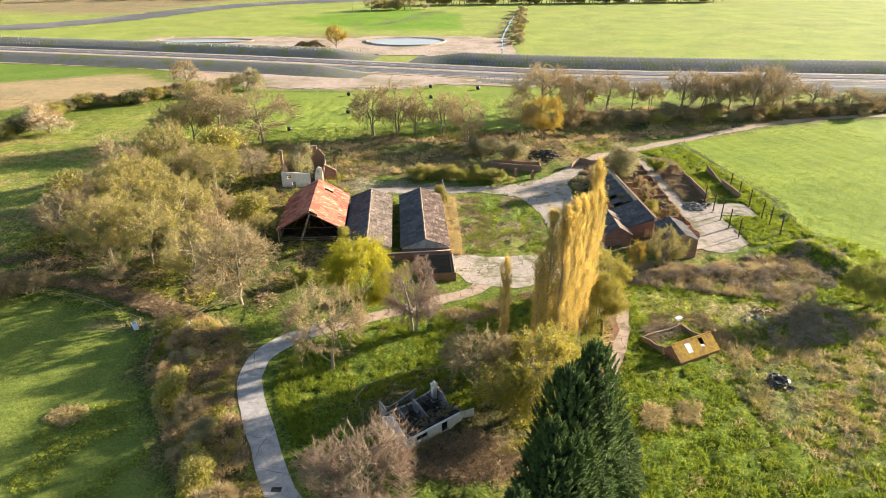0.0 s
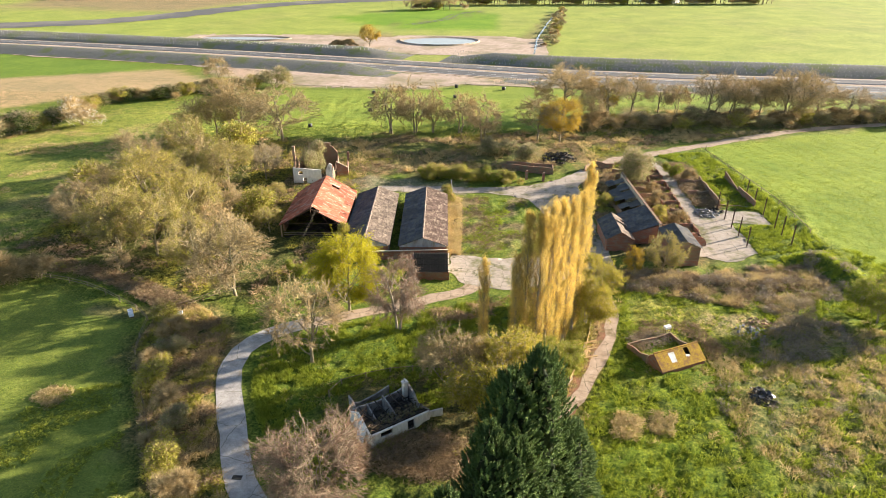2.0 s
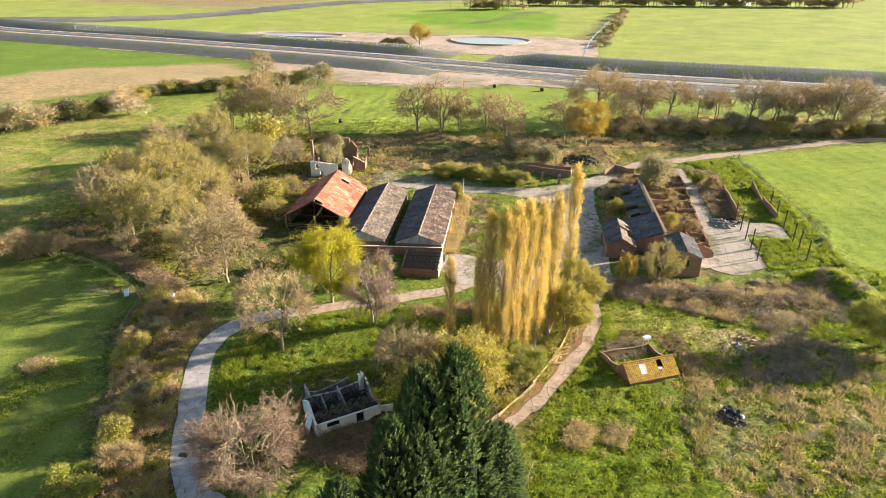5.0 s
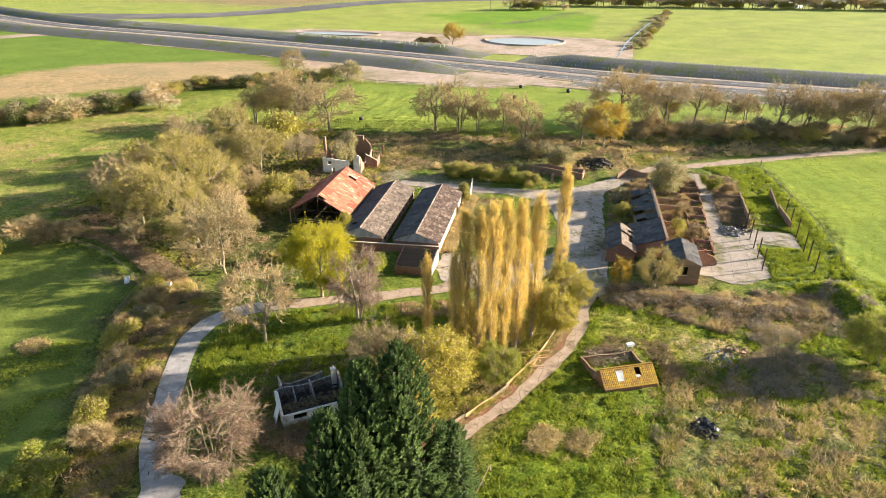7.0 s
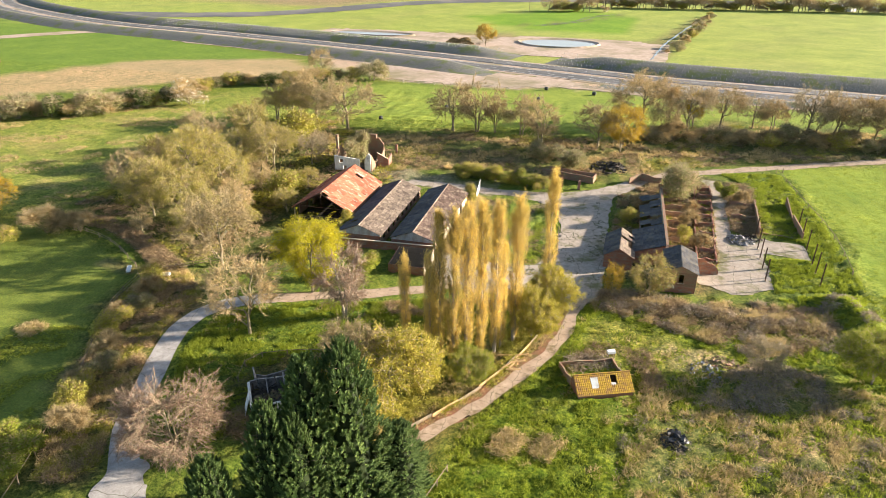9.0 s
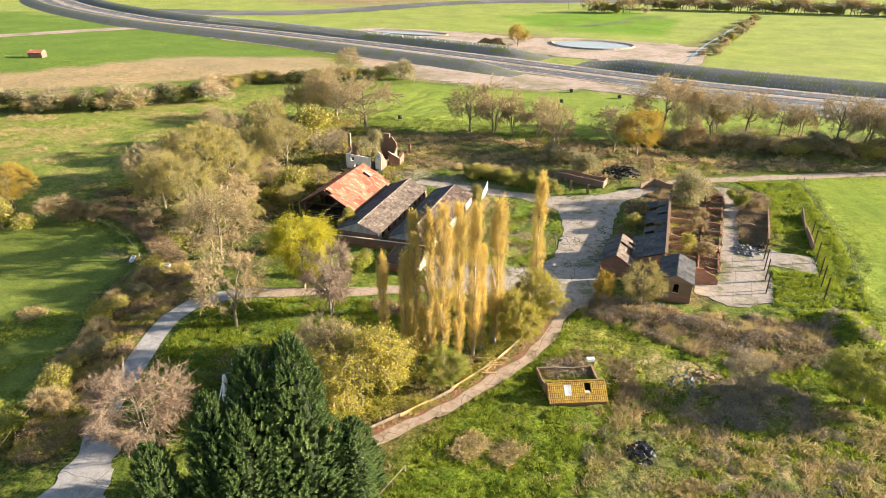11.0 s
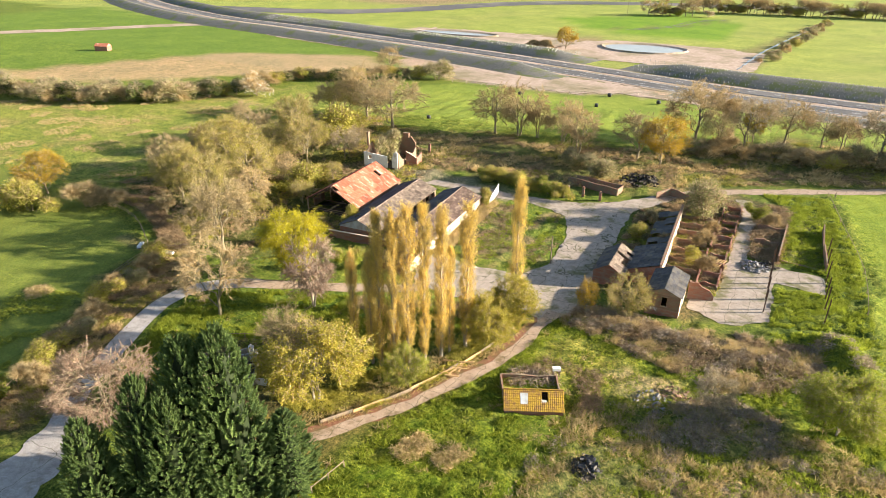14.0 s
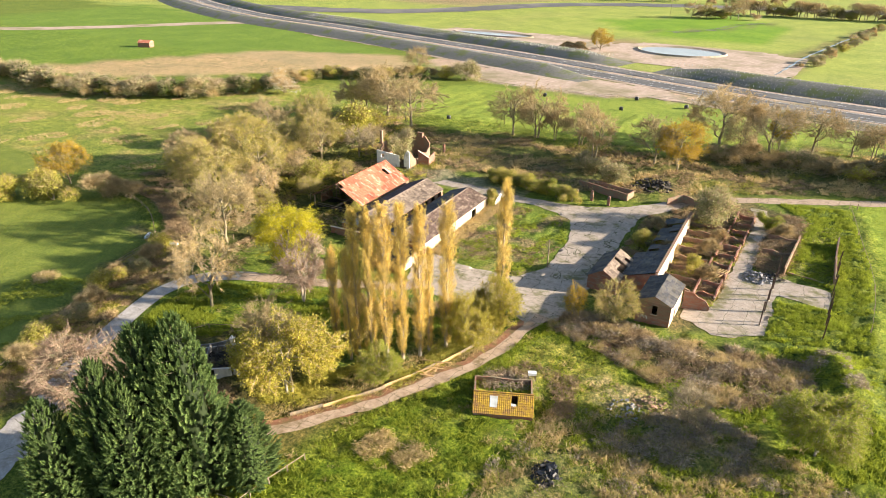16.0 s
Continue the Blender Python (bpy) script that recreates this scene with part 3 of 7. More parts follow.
attr.data.foreach_set("color", np.concatenate([cover_of(fx, fy), (1 - 0.62 * tended)[:, None]], axis=1).astype(np.float32).ravel())
tagged(new("ground", ground_me), "grassy farmland with rough scrub and dry patches", "ground", kind="structure")


def ribbon(name, line, width, mat, lift, label, category, wobble=0.25, profile=None, taper=0):
    """A strip laid along a line; profile gives (offset, height) across it."""
    d = np.gradient(line, axis=0)
    d /= np.linalg.norm(d, axis=1)[:, None]
    nrm = np.stack([-d[:, 1], d[:, 0]], axis=1)
    prof = profile or [(-width / 2, 0), (-width / 4, 0), (0, 0), (width / 4, 0), (width / 2, 0)]
    fade = np.ones(len(line))
    if taper:
        fade = np.clip(np.minimum(np.arange(len(line)), np.arange(len(line))[::-1]) / taper, 0, 1)
    cols = []
    for k, (o, h) in enumerate(prof):
        edge = wobble * ripple(line[:, 0] * 3 + o * 7, line[:, 1] * 3, 6.0) if k in (0, len(prof) - 1) else 0
        p = line + nrm * (o + edge * np.sign(o) if k in (0, len(prof) - 1) else o)[..., None] if np.ndim(edge) else line + nrm * o
        cols.append(np.column_stack([p, lie(p[:, 0], p[:, 1]) + lift + h * fade]))
    v = np.stack(cols, axis=1).reshape(-1, 3)
    k = len(prof)
    i = (np.arange(len(line) - 1)[:, None] * k + np.arange(k - 1)[None, :]).ravel()
    me = arrays_mesh(name, v, np.stack([i, i + k, i + k + 1, i + 1], axis=1)[:, ::-1], mat, True)
    return tagged(new(name, me), label, category, kind="structure")


def sheet(name, poly, mat, lift, label, category, step=0.8, ragged=0.25):
    """A flat surface with a ragged outline that follows the ground."""
    a = np.array(poly)
    xs, ys = np.arange(a[:, 0].min() - 2, a[:, 0].max() + 2, step), np.arange(a[:, 1].min() - 2, a[:, 1].max() + 2, step)
    X, Y = np.meshgrid(xs, ys)
    x, y = X.ravel(), Y.ravel()

    def sd(px, py):
        return inside(px, py, poly) + ragged * ripple(px, py, 1.6)

    d = sd(x, y)
    out = d < 0
    e = 0.05
    gxx, gyy = (sd(x + e, y) - d) / e, (sd(x, y + e) - d) / e
    g2 = np.maximum(gxx ** 2 + gyy ** 2, 0.3)
    x2, y2 = np.where(out, x - d * gxx / g2, x), np.where(out, y - d * gyy / g2, y)
    n = len(xs)
    i = (np.arange(len(ys) - 1)[:, None] * n + np.arange(n - 1)[None, :]).ravel()
    f = np.stack([i, i + 1, i + n + 1, i + n], axis=1)
    f = f[(d[f] > -0.05).any(axis=1) & (d[f] > -step * 1.5).all(axis=1)]
    used = np.unique(f)
    remap = np.zeros(len(x), dtype=int)
    remap[used] = np.arange(len(used))
    v = np.stack([x2, y2, lie(x2, y2) + lift], axis=1)[used]
    return tagged(new(name, arrays_mesh(name, v, remap[f], mat, True)), label, category, kind="structure")


ribbon("lane", LANE[LANE[:, 1] < 84.5], 3.3, M_LANE, 0.03, "pale worn concrete farm lane", "road", 0.12)
ribbon("lane", LANE[LANE[:, 1] > 82.0], 2.9, M_TRACK, 0.038, "brown dusty end of the farm lane", "road", 0.25)
sheet("apron", APRON, M_LANE, 0.045, "wide worn concrete apron where the lane turns", "road")
ribbon("track", TRACK, 1.9, M_TRACK, 0.05, "worn pale earth and concrete track with grass edges", "track", 0.35)
ribbon("track_verge", TRACK + np.array((-0.9, 0.35)), 2.6, M_REDEARTH, 0.03, "reddish leaf-littered earth beside the track", "verge", 0.5)
ribbon("back_lane", BACK_LANE, 3.4, M_TRACK, 0.03, "dusty stone track along the field edge", "track", 0.4)
sheet("yard", YARD, M_YARD, 0.045, "cracked concrete farmyard with weeds in the joints", "yard")
sheet("pen_floor", SLAB, M_YARD, 0.045, "cracked concrete slab with weeds and moss", "slab")

# dual carriageway with banks
main = ROAD[(ROAD[:, 0] > -800) & (ROAD[:, 0] < 820)]
ribbon("verge", main, 30, M_DIRT, 0.10, "pale new verge beside the carriageway", "verge", 0.5)
ribbon("road_near", main, 9, M_ASPHALT, 0.16, "grey asphalt carriageway", "road", 0, [(-12.5, 0), (-7, 0.05), (-2.2, 0)])
ribbon("road_far", main, 9, M_ASPHALT, 0.16, "grey asphalt carriageway", "road", 0, [(2.2, 0), (7, 0.05), (12.5, 0)])
for off in (-11.6, -3.0, 3.0, 11.6):
    ribbon("road_line", main, 0.2, M_WHITE_LINE, 0.26, "white painted edge line", "road marking", 0, [(off - 0.12, 0), (off + 0.12, 0)])
west_part = ROAD[(ROAD[:, 0] < -22) & (ROAD[:, 0] > -700)]
ribbon("near_bank", west_part, 16, M_BANK, 0.0, "soil bank below the carriageway with shade in its colour", "bank", 0.5, [(-30, 0), (-24, 1.6), (-19, 3.0), (-17, 3.0), (-15, 0.2)], 4)
ribbon("far_bank", ROAD[(ROAD[:, 0] < -38) & (ROAD[:, 0] > -800)], 16, M_BANK, 0.0, "planted bank beyond the carriageway with shade in its colour", "bank", 0.5, [(15, 0), (20, 2.0), (25, 3.4), (28, 3.4), (36, 0)], 4)
ribbon("far_bank", ROAD[(ROAD[:, 0] > -24) & (ROAD[:, 0] < 820)], 16, M_BANK, 0.0, "planted bank beyond the carriageway with shade in its colour", "bank", 0.5, [(15, 0), (20, 2.2), (26, 3.8), (29, 3.8), (37, 0)], 4)
ribbon("near_bank", ROAD[(ROAD[:, 0] > 14) & (ROAD[:, 0] < 820)], 8, M_BANK, 0.0, "low planted bank beside the carriageway", "bank", 0.5, [(-25, 0), (-21, 1.0), (-18, 1.0), (-15, 0.1)], 4)

ribbon("runway", curve_points([(-420, 420), (-300, 452), (-247, 502), (-190, 606), (-100, 665), (40, 700), (300, 760)], 8), 34, M_RUNWAY, 0.15, "old dark airfield runway across the fields", "runway", 2.0)
ribbon("farm_road", curve_points([(-520, 180), (-400, 232), (-325, 326), (-300, 350)], 6), 15, M_DIRT, 0.12, "pale bare haul road", "road", 1.0)
ribbon("haul_track", curve_points([(-420, 400), (-320, 355), (-240, 326), (-160, 309), (-90, 290), (-40, 274), (20, 266), (90, 258), (200, 250)], 5), 6, M_DIRT, 0.12, "pale earth haul track below the bank", "track", 1.0)

sheet("pond_surround", [(-64, 350), (-10, 338), (30, 326), (40, 352), (36, 400), (10, 412), (-40, 412), (-62, 395)], M_DIRT, 0.14, "bare brown earth round a balancing pond", "bare earth", 3.0, 3.0)
sheet("pond_surround", [(-178, 372), (-112, 360), (-66, 352), (-64, 398), (-110, 410), (-176, 404)], M_DIRT, 0.14, "bare brown earth round a balancing pond", "bare earth", 3.0, 3.0)
sheet("spoil_ground", [(-82, 264), (-60, 257), (-20, 258), (2, 268), (20, 268), (-2, 282), (-60, 293), (-84, 290)], M_DIRT, 0.10, "pinkish bare spoil ground beside the road", "bare earth", 1.6, 2.0)
ribbon("drain", curve_points([(31, 345), (36, 400), (46, 469), (58, 540)], 6), 1.0, M_WATER, 0.2, "narrow water drain between fields", "water", 0.5)
for dx in (0, 5):
    ribbon("wheel_track", curve_points([(-52 + dx, 466), (-30 + dx, 500), (-22 + dx, 540), (-6 + dx, 560)], 5), 1.4, M_BANK, 0.2, "dark wheel track through the crop", "track", 0.4)
for k, (cx, cy, rx, ry) in enumerate(PONDS):
    rim, wat = Shape(), Shape()
    ring = [(cx + (rx + 3) * math.cos(a) * (1 + 0.04 * math.sin(3 * a)), cy + (ry + 3) * math.sin(a)) for a in np.linspace(0, 6.283, 48, endpoint=False)]
    inn = [(cx + rx * math.cos(a) * (1 + 0.04 * math.sin(3 * a)), cy + ry * math.sin(a)) for a in np.linspace(0, 6.283, 48, endpoint=False)]
    rim.add([(x, y, 0.1) for x, y in ring] + [(cx + (x - cx) * 0.96, cy + (y - cy) * 0.96, 0.9) for x, y in ring] + [(x, y, 0.2) for x, y in inn], [(i, (i + 1) % 48, 48 + (i + 1) % 48, 48 + i) for i in range(48)] + [(48 + i, 48 + (i + 1) % 48, 96 + (i + 1) % 48, 96 + i) for i in range(48)])
    tagged(part("pond_rim", rim, M_DIRT), "pale clay rim of a balancing pond", "bank", kind="structure")
    wat.add([(x, y, 0.32) for x, y in inn], [tuple(range(48))])
    tagged(part("pond_water", wat, M_WATER), "still pale water of a balancing pond", "water", kind="structure")


# ---- plants ----
def frame_of(d):
    d = d / np.linalg.norm(d)
    a = np.cross(d, (0.3, 0.2, 0.93)) if abs(d[2]) < 0.9 else np.cross(d, (1, 0, 0))
    a /= np.linalg.norm(a)
    return a, np.cross(d, a)


def limbs_of(rng, height, spread, kids, clear=0.25, rise=0.55, lean=0.0, stems=1, wobble=0.05, upright=0.0):
    """A trunk that forks into limbs reaching out to an uneven rounded crown; gives segments (a, b, ra, rb, level) and the ends where twigs grow."""
    segs, ends = [], []
    rz = height * (1 - clear) * 0.5
    mid = np.array((0, 0, height - rz))
    bumps = rng.uniform(0, 6.283, 4)

    def shell(d, depth):
        w = math.atan2(d[1], d[0])
        lobe = 1 + 0.14 * math.sin(3 * w + bumps[0] + 2 * d[2]) + 0.1 * math.sin(5 * w + bumps[1] - 3 * d[2])
        return mid + d * np.array((spread, spread, rz if d[2] > 0 else rz * 0.8)) * depth * lobe

    def arc(a, b, start, r0, r1, level, n, calm=1.0):
        """A bent limb from a to b that sets out along start."""
        c = a + start * np.linalg.norm(b - a) * 0.45
        pts = [a]
        for k in range(n):
            t = (k + 1) / n
            pts.append(a * (1 - t) ** 2 + c * 2 * t * (1 - t) + b * t * t + rng.normal(size=3) * wobble * calm * np.linalg.norm(b - a) * (t < 1))
        for k in range(n):
            segs.append((pts[k], pts[k + 1], r0 + (r1 - r0) * k / n, r0 + (r1 - r0) * (k + 1) / n, level))
        return pts

    def near(d, wide):
        e = d + rng.normal(size=3) * wide
        return e / np.linalg.norm(e)

    up = np.array((0, 0, 1.0))
    r = height * 0.021 / stems ** 0.4
    for s in range(stems):
        foot = np.array((0.0, 0.0, -0.15)) if stems == 1 else np.array((0.25 * math.cos(6.283 * s / stems), 0.25 * math.sin(6.283 * s / stems), -0.15))
        top = np.array((rng.normal() * 0.05 * height, rng.normal() * 0.05 * height, height * 0.72)) + foot * (1.2 + 0.12 * height if stems > 1 else 0)
        trunk = arc(foot, top, up, r, r * 0.35, 0, 6, 0.25)
        k0 = kids[0] // stems
        for q in range(k0):
            w = 6.283 * (q * 0.382 + rng.rand() * 0.15) + s
            z = rng.uniform(-0.45, 0.85)
            d = np.array((math.cos(w) * math.sqrt(1 - z * z), math.sin(w) * math.sqrt(1 - z * z), z))
            fk = trunk[1 + min(5, int((z + 0.45) / 1.3 * 5))]
            if stems > 1:
                d = near(d + foot * 2.0, 0.1)
            tip = shell(d, 0.66)
            tip[2] += upright * spread * 0.3
            start = near(up * (0.9 + upright) + d * 0.6, 0.15)
            limb = arc(fk, tip, start, r * 0.42, r * 0.14, 1, 5)
            for q2 in range(kids[1]):
                e = near(d, 0.42)
                a = limb[rng.randint(2, 6)]
                tip2 = shell(e, rng.uniform(0.72, 0.92))
                br = arc(a, tip2, near(tip2 - a, 0.1) * 0.6 + up * 0.25, r * 0.15, r * 0.06, 2, 4)
                for q3 in range(kids[2]):
                    g = near(e, 0.26)
                    a3 = br[rng.randint(1, 5)]
                    tip3 = shell(g, rng.uniform(0.82, 1.04))
                    v = tip3 - a3
                    ln = np.linalg.norm(v)
                    if ln > spread * 0.6:
                        tip3 = a3 + v / ln * spread * 0.6
                    tw = arc(a3, tip3, v / (ln + 1e-6) * 0.6 + up * 0.3 * rise, r * 0.06, r * 0.025, 3, 3)
                    for k in range(1, 4):
                        dd = tw[k] - tw[k - 1]
                        ends.append((tw[k], dd / (np.linalg.norm(dd) + 1e-6) * 0.7 + g * 0.5 + up * 0.2 * rise))
    return segs, ends


def limb_mesh(name, segs, mat, thick=1.0):
    vs, fs, k = [], [], 0
    for a, b, ra, rb, lv in segs:
        n = 7 if lv == 0 else (5 if lv == 1 else 3)
        u, w = frame_of(b - a)
        for p, r in ((a, max(ra, 0.028)), (b, max(rb, 0.02))):
            for i in range(n):
                t = 6.2832 * i / n
                vs.append(p + (u * math.cos(t) + w * math.sin(t)) * r * thick)
        for i in range(n):
            j = (i + 1) % n
            fs.append((k + i, k + j, k + n + j, k + n + i))
        k += 2 * n
    return arrays_mesh(name, np.array(vs), np.array(fs), mat, True)


def blades(rng, base, direction, length, width):
    """Slim triangles: arrays of bases, directions, lengths and widths."""
    d = direction / np.linalg.norm(direction, axis=1)[:, None]
    s = np.cross(d, rng.normal(size=d.shape))
    s /= np.linalg.norm(s, axis=1)[:, None] + 1e-9
    w = s * (width * 0.5)[:, None]
    v = np.stack([base - w, base + w, base + d * length[:, None]], axis=1).reshape(-1, 3)
    return v, np.arange(len(v)).reshape(-1, 3)


def leaves(rng, centre, size, flat=0.0, long=1.5):
    """Small leaf shapes (two triangles folded at the middle), turned at random."""
    n = len(centre)
    d = rng.normal(size=(n, 3))
    d[:, 2] -= flat
    d /= np.linalg.norm(d, axis=1)[:, None]
    s = np.cross(d, rng.normal(size=(n, 3)))
    s /= np.linalg.norm(s, axis=1)[:, None] + 1e-9
    a, b = d * (size * long * 0.5)[:, None], s * (size * 0.5)[:, None]
    v = np.stack([centre - a, centre + b, centre + a, centre - b], axis=1).reshape(-1, 3)
    return v, np.arange(len(v)).reshape(-1, 4)


def tree(name, label, seed, height, spread, kids, bark, twig_mat, per_end, twig_len, leaf_mat=None, per_leaf=0, leaf_size=0.16, category="tree", droop=0.0, twig_w=0.055, group="", **more):
    """A trunk with limbs, twigs on every branch end and, in leaf, many small leaves."""
    rng = np.random.RandomState(seed)
    segs, ends = limbs_of(rng, height, spread, kids, **more)
    root = thing(name, Matrix.Identity(4), label, category, group)
    part("trunk", limb_mesh("trunk", segs, bark), bark, root)
    P, D = np.array([e[0] for e in ends]), np.array([e[1] for e in ends])
    idx = np.repeat(np.arange(len(P)), per_end)
    d = D[idx] + rng.normal(size=(len(idx), 3)) * 0.6
    d[:, 2] -= droop
    ln = twig_len * rng.uniform(0.5, 1.2, len(idx))
    base = P[idx] - D[idx] * rng.uniform(0, 0.6, len(idx))[:, None]
    v, f = blades(rng, base, d, ln, np.full(len(idx), twig_w))
    part("crown", arrays_mesh("crown", v, f, twig_mat), twig_mat, root)
    if leaf_mat is not None:
        j = np.repeat(np.arange(len(idx)), per_leaf)
        dn = d[j] / np.linalg.norm(d[j], axis=1)[:, None]
        c = base[j] + dn * (ln[j] * rng.uniform(0.2, 1.1, len(j)))[:, None] + rng.normal(size=(len(j), 3)) * 0.12
        v, f = leaves(rng, c, leaf_size * rng.uniform(0.6, 1.3, len(j)), droop)
        part("foliage", arrays_mesh("foliage", v, f, leaf_mat), leaf_mat, root)
    root["size"] = height
    return root


USED = set()


def plant(master, x, y, height, turn=None, wide=1.0, sink=0.0):
    """A copy of a plant at a place, scaled to a height; the first call takes the master itself."""
    rng = random.Random(int(x * 97 + y * 31))
    turn = rng.uniform(0, 360) if turn is None else turn
    if y > 188 or x < -105:
        master = LIGHT.get(master.name, master)
    if y > 320:
        master = LIGHT_FAR.get(master.name, master)
    s = height / master["size"]
    m = pose(x, y, lz(x, y) - sink, 0, 0, turn)
    if master.name in USED:
        ob = copy_thing(master, m)
    else:
        USED.add(master.name)
        ob = master
    ob.matrix_basis = m @ Matrix.Diagonal((s * wide, s * wide, s, 1))
    return ob


def shrub(name, label, seed, height, radius, leaf_mat, count, size, twig_mat=None, twigs=700, category="bush"):
    """A many-stemmed bush with an uneven crown of several lobes."""
    rng = np.random.RandomState(seed)
    root = thing(name, Matrix.Identity(4), label, category)
    lobes = [(rng.normal(size=2) * radius * 0.45, (0.26 + 0.075 * q) * height, rng.uniform(0.38, 0.58) * radius) for q in range(8)]
    segs = []
    for (o, h, r) in lobes:
        p = np.array((o[0] * 0.15, o[1] * 0.15, -0.1))
        for k in range(3):
            q = np.array((o[0], o[1], h)) * ((k + 1) / 3) + rng.normal(size=3) * 0.12
            segs.append((p, q, 0.06 * (1 - k / 4), 0.06 * (1 - (k + 1) / 4), 2))
            p = q
    part("stem", limb_mesh("stem", segs, M_BARK), M_BARK, root)
    pick = rng.randint(0, 8, count)
    C = np.array([(o[0], o[1], h) for o, h, r in lobes])[pick]
    R = np.array([r for o, h, r in lobes])[pick]
    d = rng.normal(size=(count, 3))
    d /= np.linalg.norm(d, axis=1)[:, None]
    c = C + d * (R * rng.uniform(0.45, 1.1, count))[:, None] * np.array((1, 1, 0.9))
    c[:, 2] = np.abs(c[:, 2])
    v, f = leaves(rng, c, size * rng.uniform(0.6, 1.4, count))
    part("crown", arrays_mesh("crown", v, f, leaf_mat), leaf_mat, root)
    tm = twig_mat or M_TWIG
    pick = rng.randint(0, 8, twigs)
    C = np.array([(o[0], o[1], h) for o, h, r in lobes])[pick]
    R = np.array([r for o, h, r in lobes])[pick]
    d = rng.normal(size=(twigs, 3))
    d[:, 2] = np.abs(d[:, 2]) * 1.2 - 0.2
    d /= np.linalg.norm(d, axis=1)[:, None]
    v, f = blades(rng, C + d * (R * 0.3)[:, None], d + rng.normal(size=d.shape) * 0.3, R * rng.uniform(0.6, 1.15, twigs), np.full(twigs, 0.065))
    part("brushwood", arrays_mesh("brushwood", v, f, tm), tm, root)
    root["size"] = height
    return root


def poplar(name, seed, height, radius, fill):
    """A slim upright poplar with steep limbs and small golden spring leaves."""
    rng = np.random.RandomState(seed)
    root = thing(name, Matrix.Identity(4), "tall slim poplar with golden spring leaves and steep branches", "tree", "row of poplars")
    segs = []
    p = np.array((0.0, 0.0, -0.2))
    stem = [p]
    for k in range(12):
        q = np.array((rng.normal() * 0.08, rng.normal() * 0.08, height * (k + 1) / 12 * 0.97))
        segs.append((p, q, 0.3 * (1 - k / 12.5), 0.3 * (1 - (k + 1) / 12.5), 0))
        p = q
    ends = []
    for k in range(150):
        z = height * (0.015 + 0.925 * rng.rand())
        w = rng.uniform(0, 6.283)
        reach = radius * rng.uniform(0.5, 1.0) * min(1.0, 0.62 + z / height * 1.8) * min(1.0, (1.03 - z / height) * 3.2)
        ln = reach * rng.uniform(2.6, 3.6)
        a = np.array((0, 0, z))
        for s in range(4):
            t = (s + 1) / 4
            b = np.array((math.cos(w) * reach * t ** 0.7, math.sin(w) * reach * t ** 0.7, min(z + ln * t, height * 1.02))) + rng.normal(size=3) * 0.06
            segs.append((a, b, 0.045 * (1 - s / 4.6), 0.045 * (1 - (s + 1) / 4.6), 2))
            a = b
            ends.append((b, np.array((math.cos(w) * 0.3, math.sin(w) * 0.3, 1.0)), reach))
    part("trunk", limb_mesh("trunk", segs, M_BARK_PALE), M_BARK_PALE, root)
    P, D = np.array([e[0] for e in ends]), np.array([e[1] for e in ends])
    i = np.repeat(np.arange(len(P)), 5)
    d = D[i] + rng.normal(size=(len(i), 3)) * 0.3
    ln = rng.uniform(0.4, 1.0, len(i))
    v, f = blades(rng, P[i], d, ln, np.full(len(i), 0.04))
    part("brushwood", arrays_mesh("brushwood", v, f, M_TWIG), M_TWIG, root)
    j = rng.randint(0, len(i), fill)
    dn = d[j] / np.linalg.norm(d[j], axis=1)[:, None]
    c = P[i][j] + dn * (ln[j] * rng.uniform(0, 1.1, fill))[:, None] + rng.normal(size=(fill, 3)) * np.array((0.12, 0.12, 0.25))
    v, f = leaves(rng, c, rng.uniform(0.07, 0.135, fill), 0.0, 1.3)
    part("crown", arrays_mesh("crown", v, f, M_POPLAR), M_POPLAR, root)
    root["size"] = height
    return root


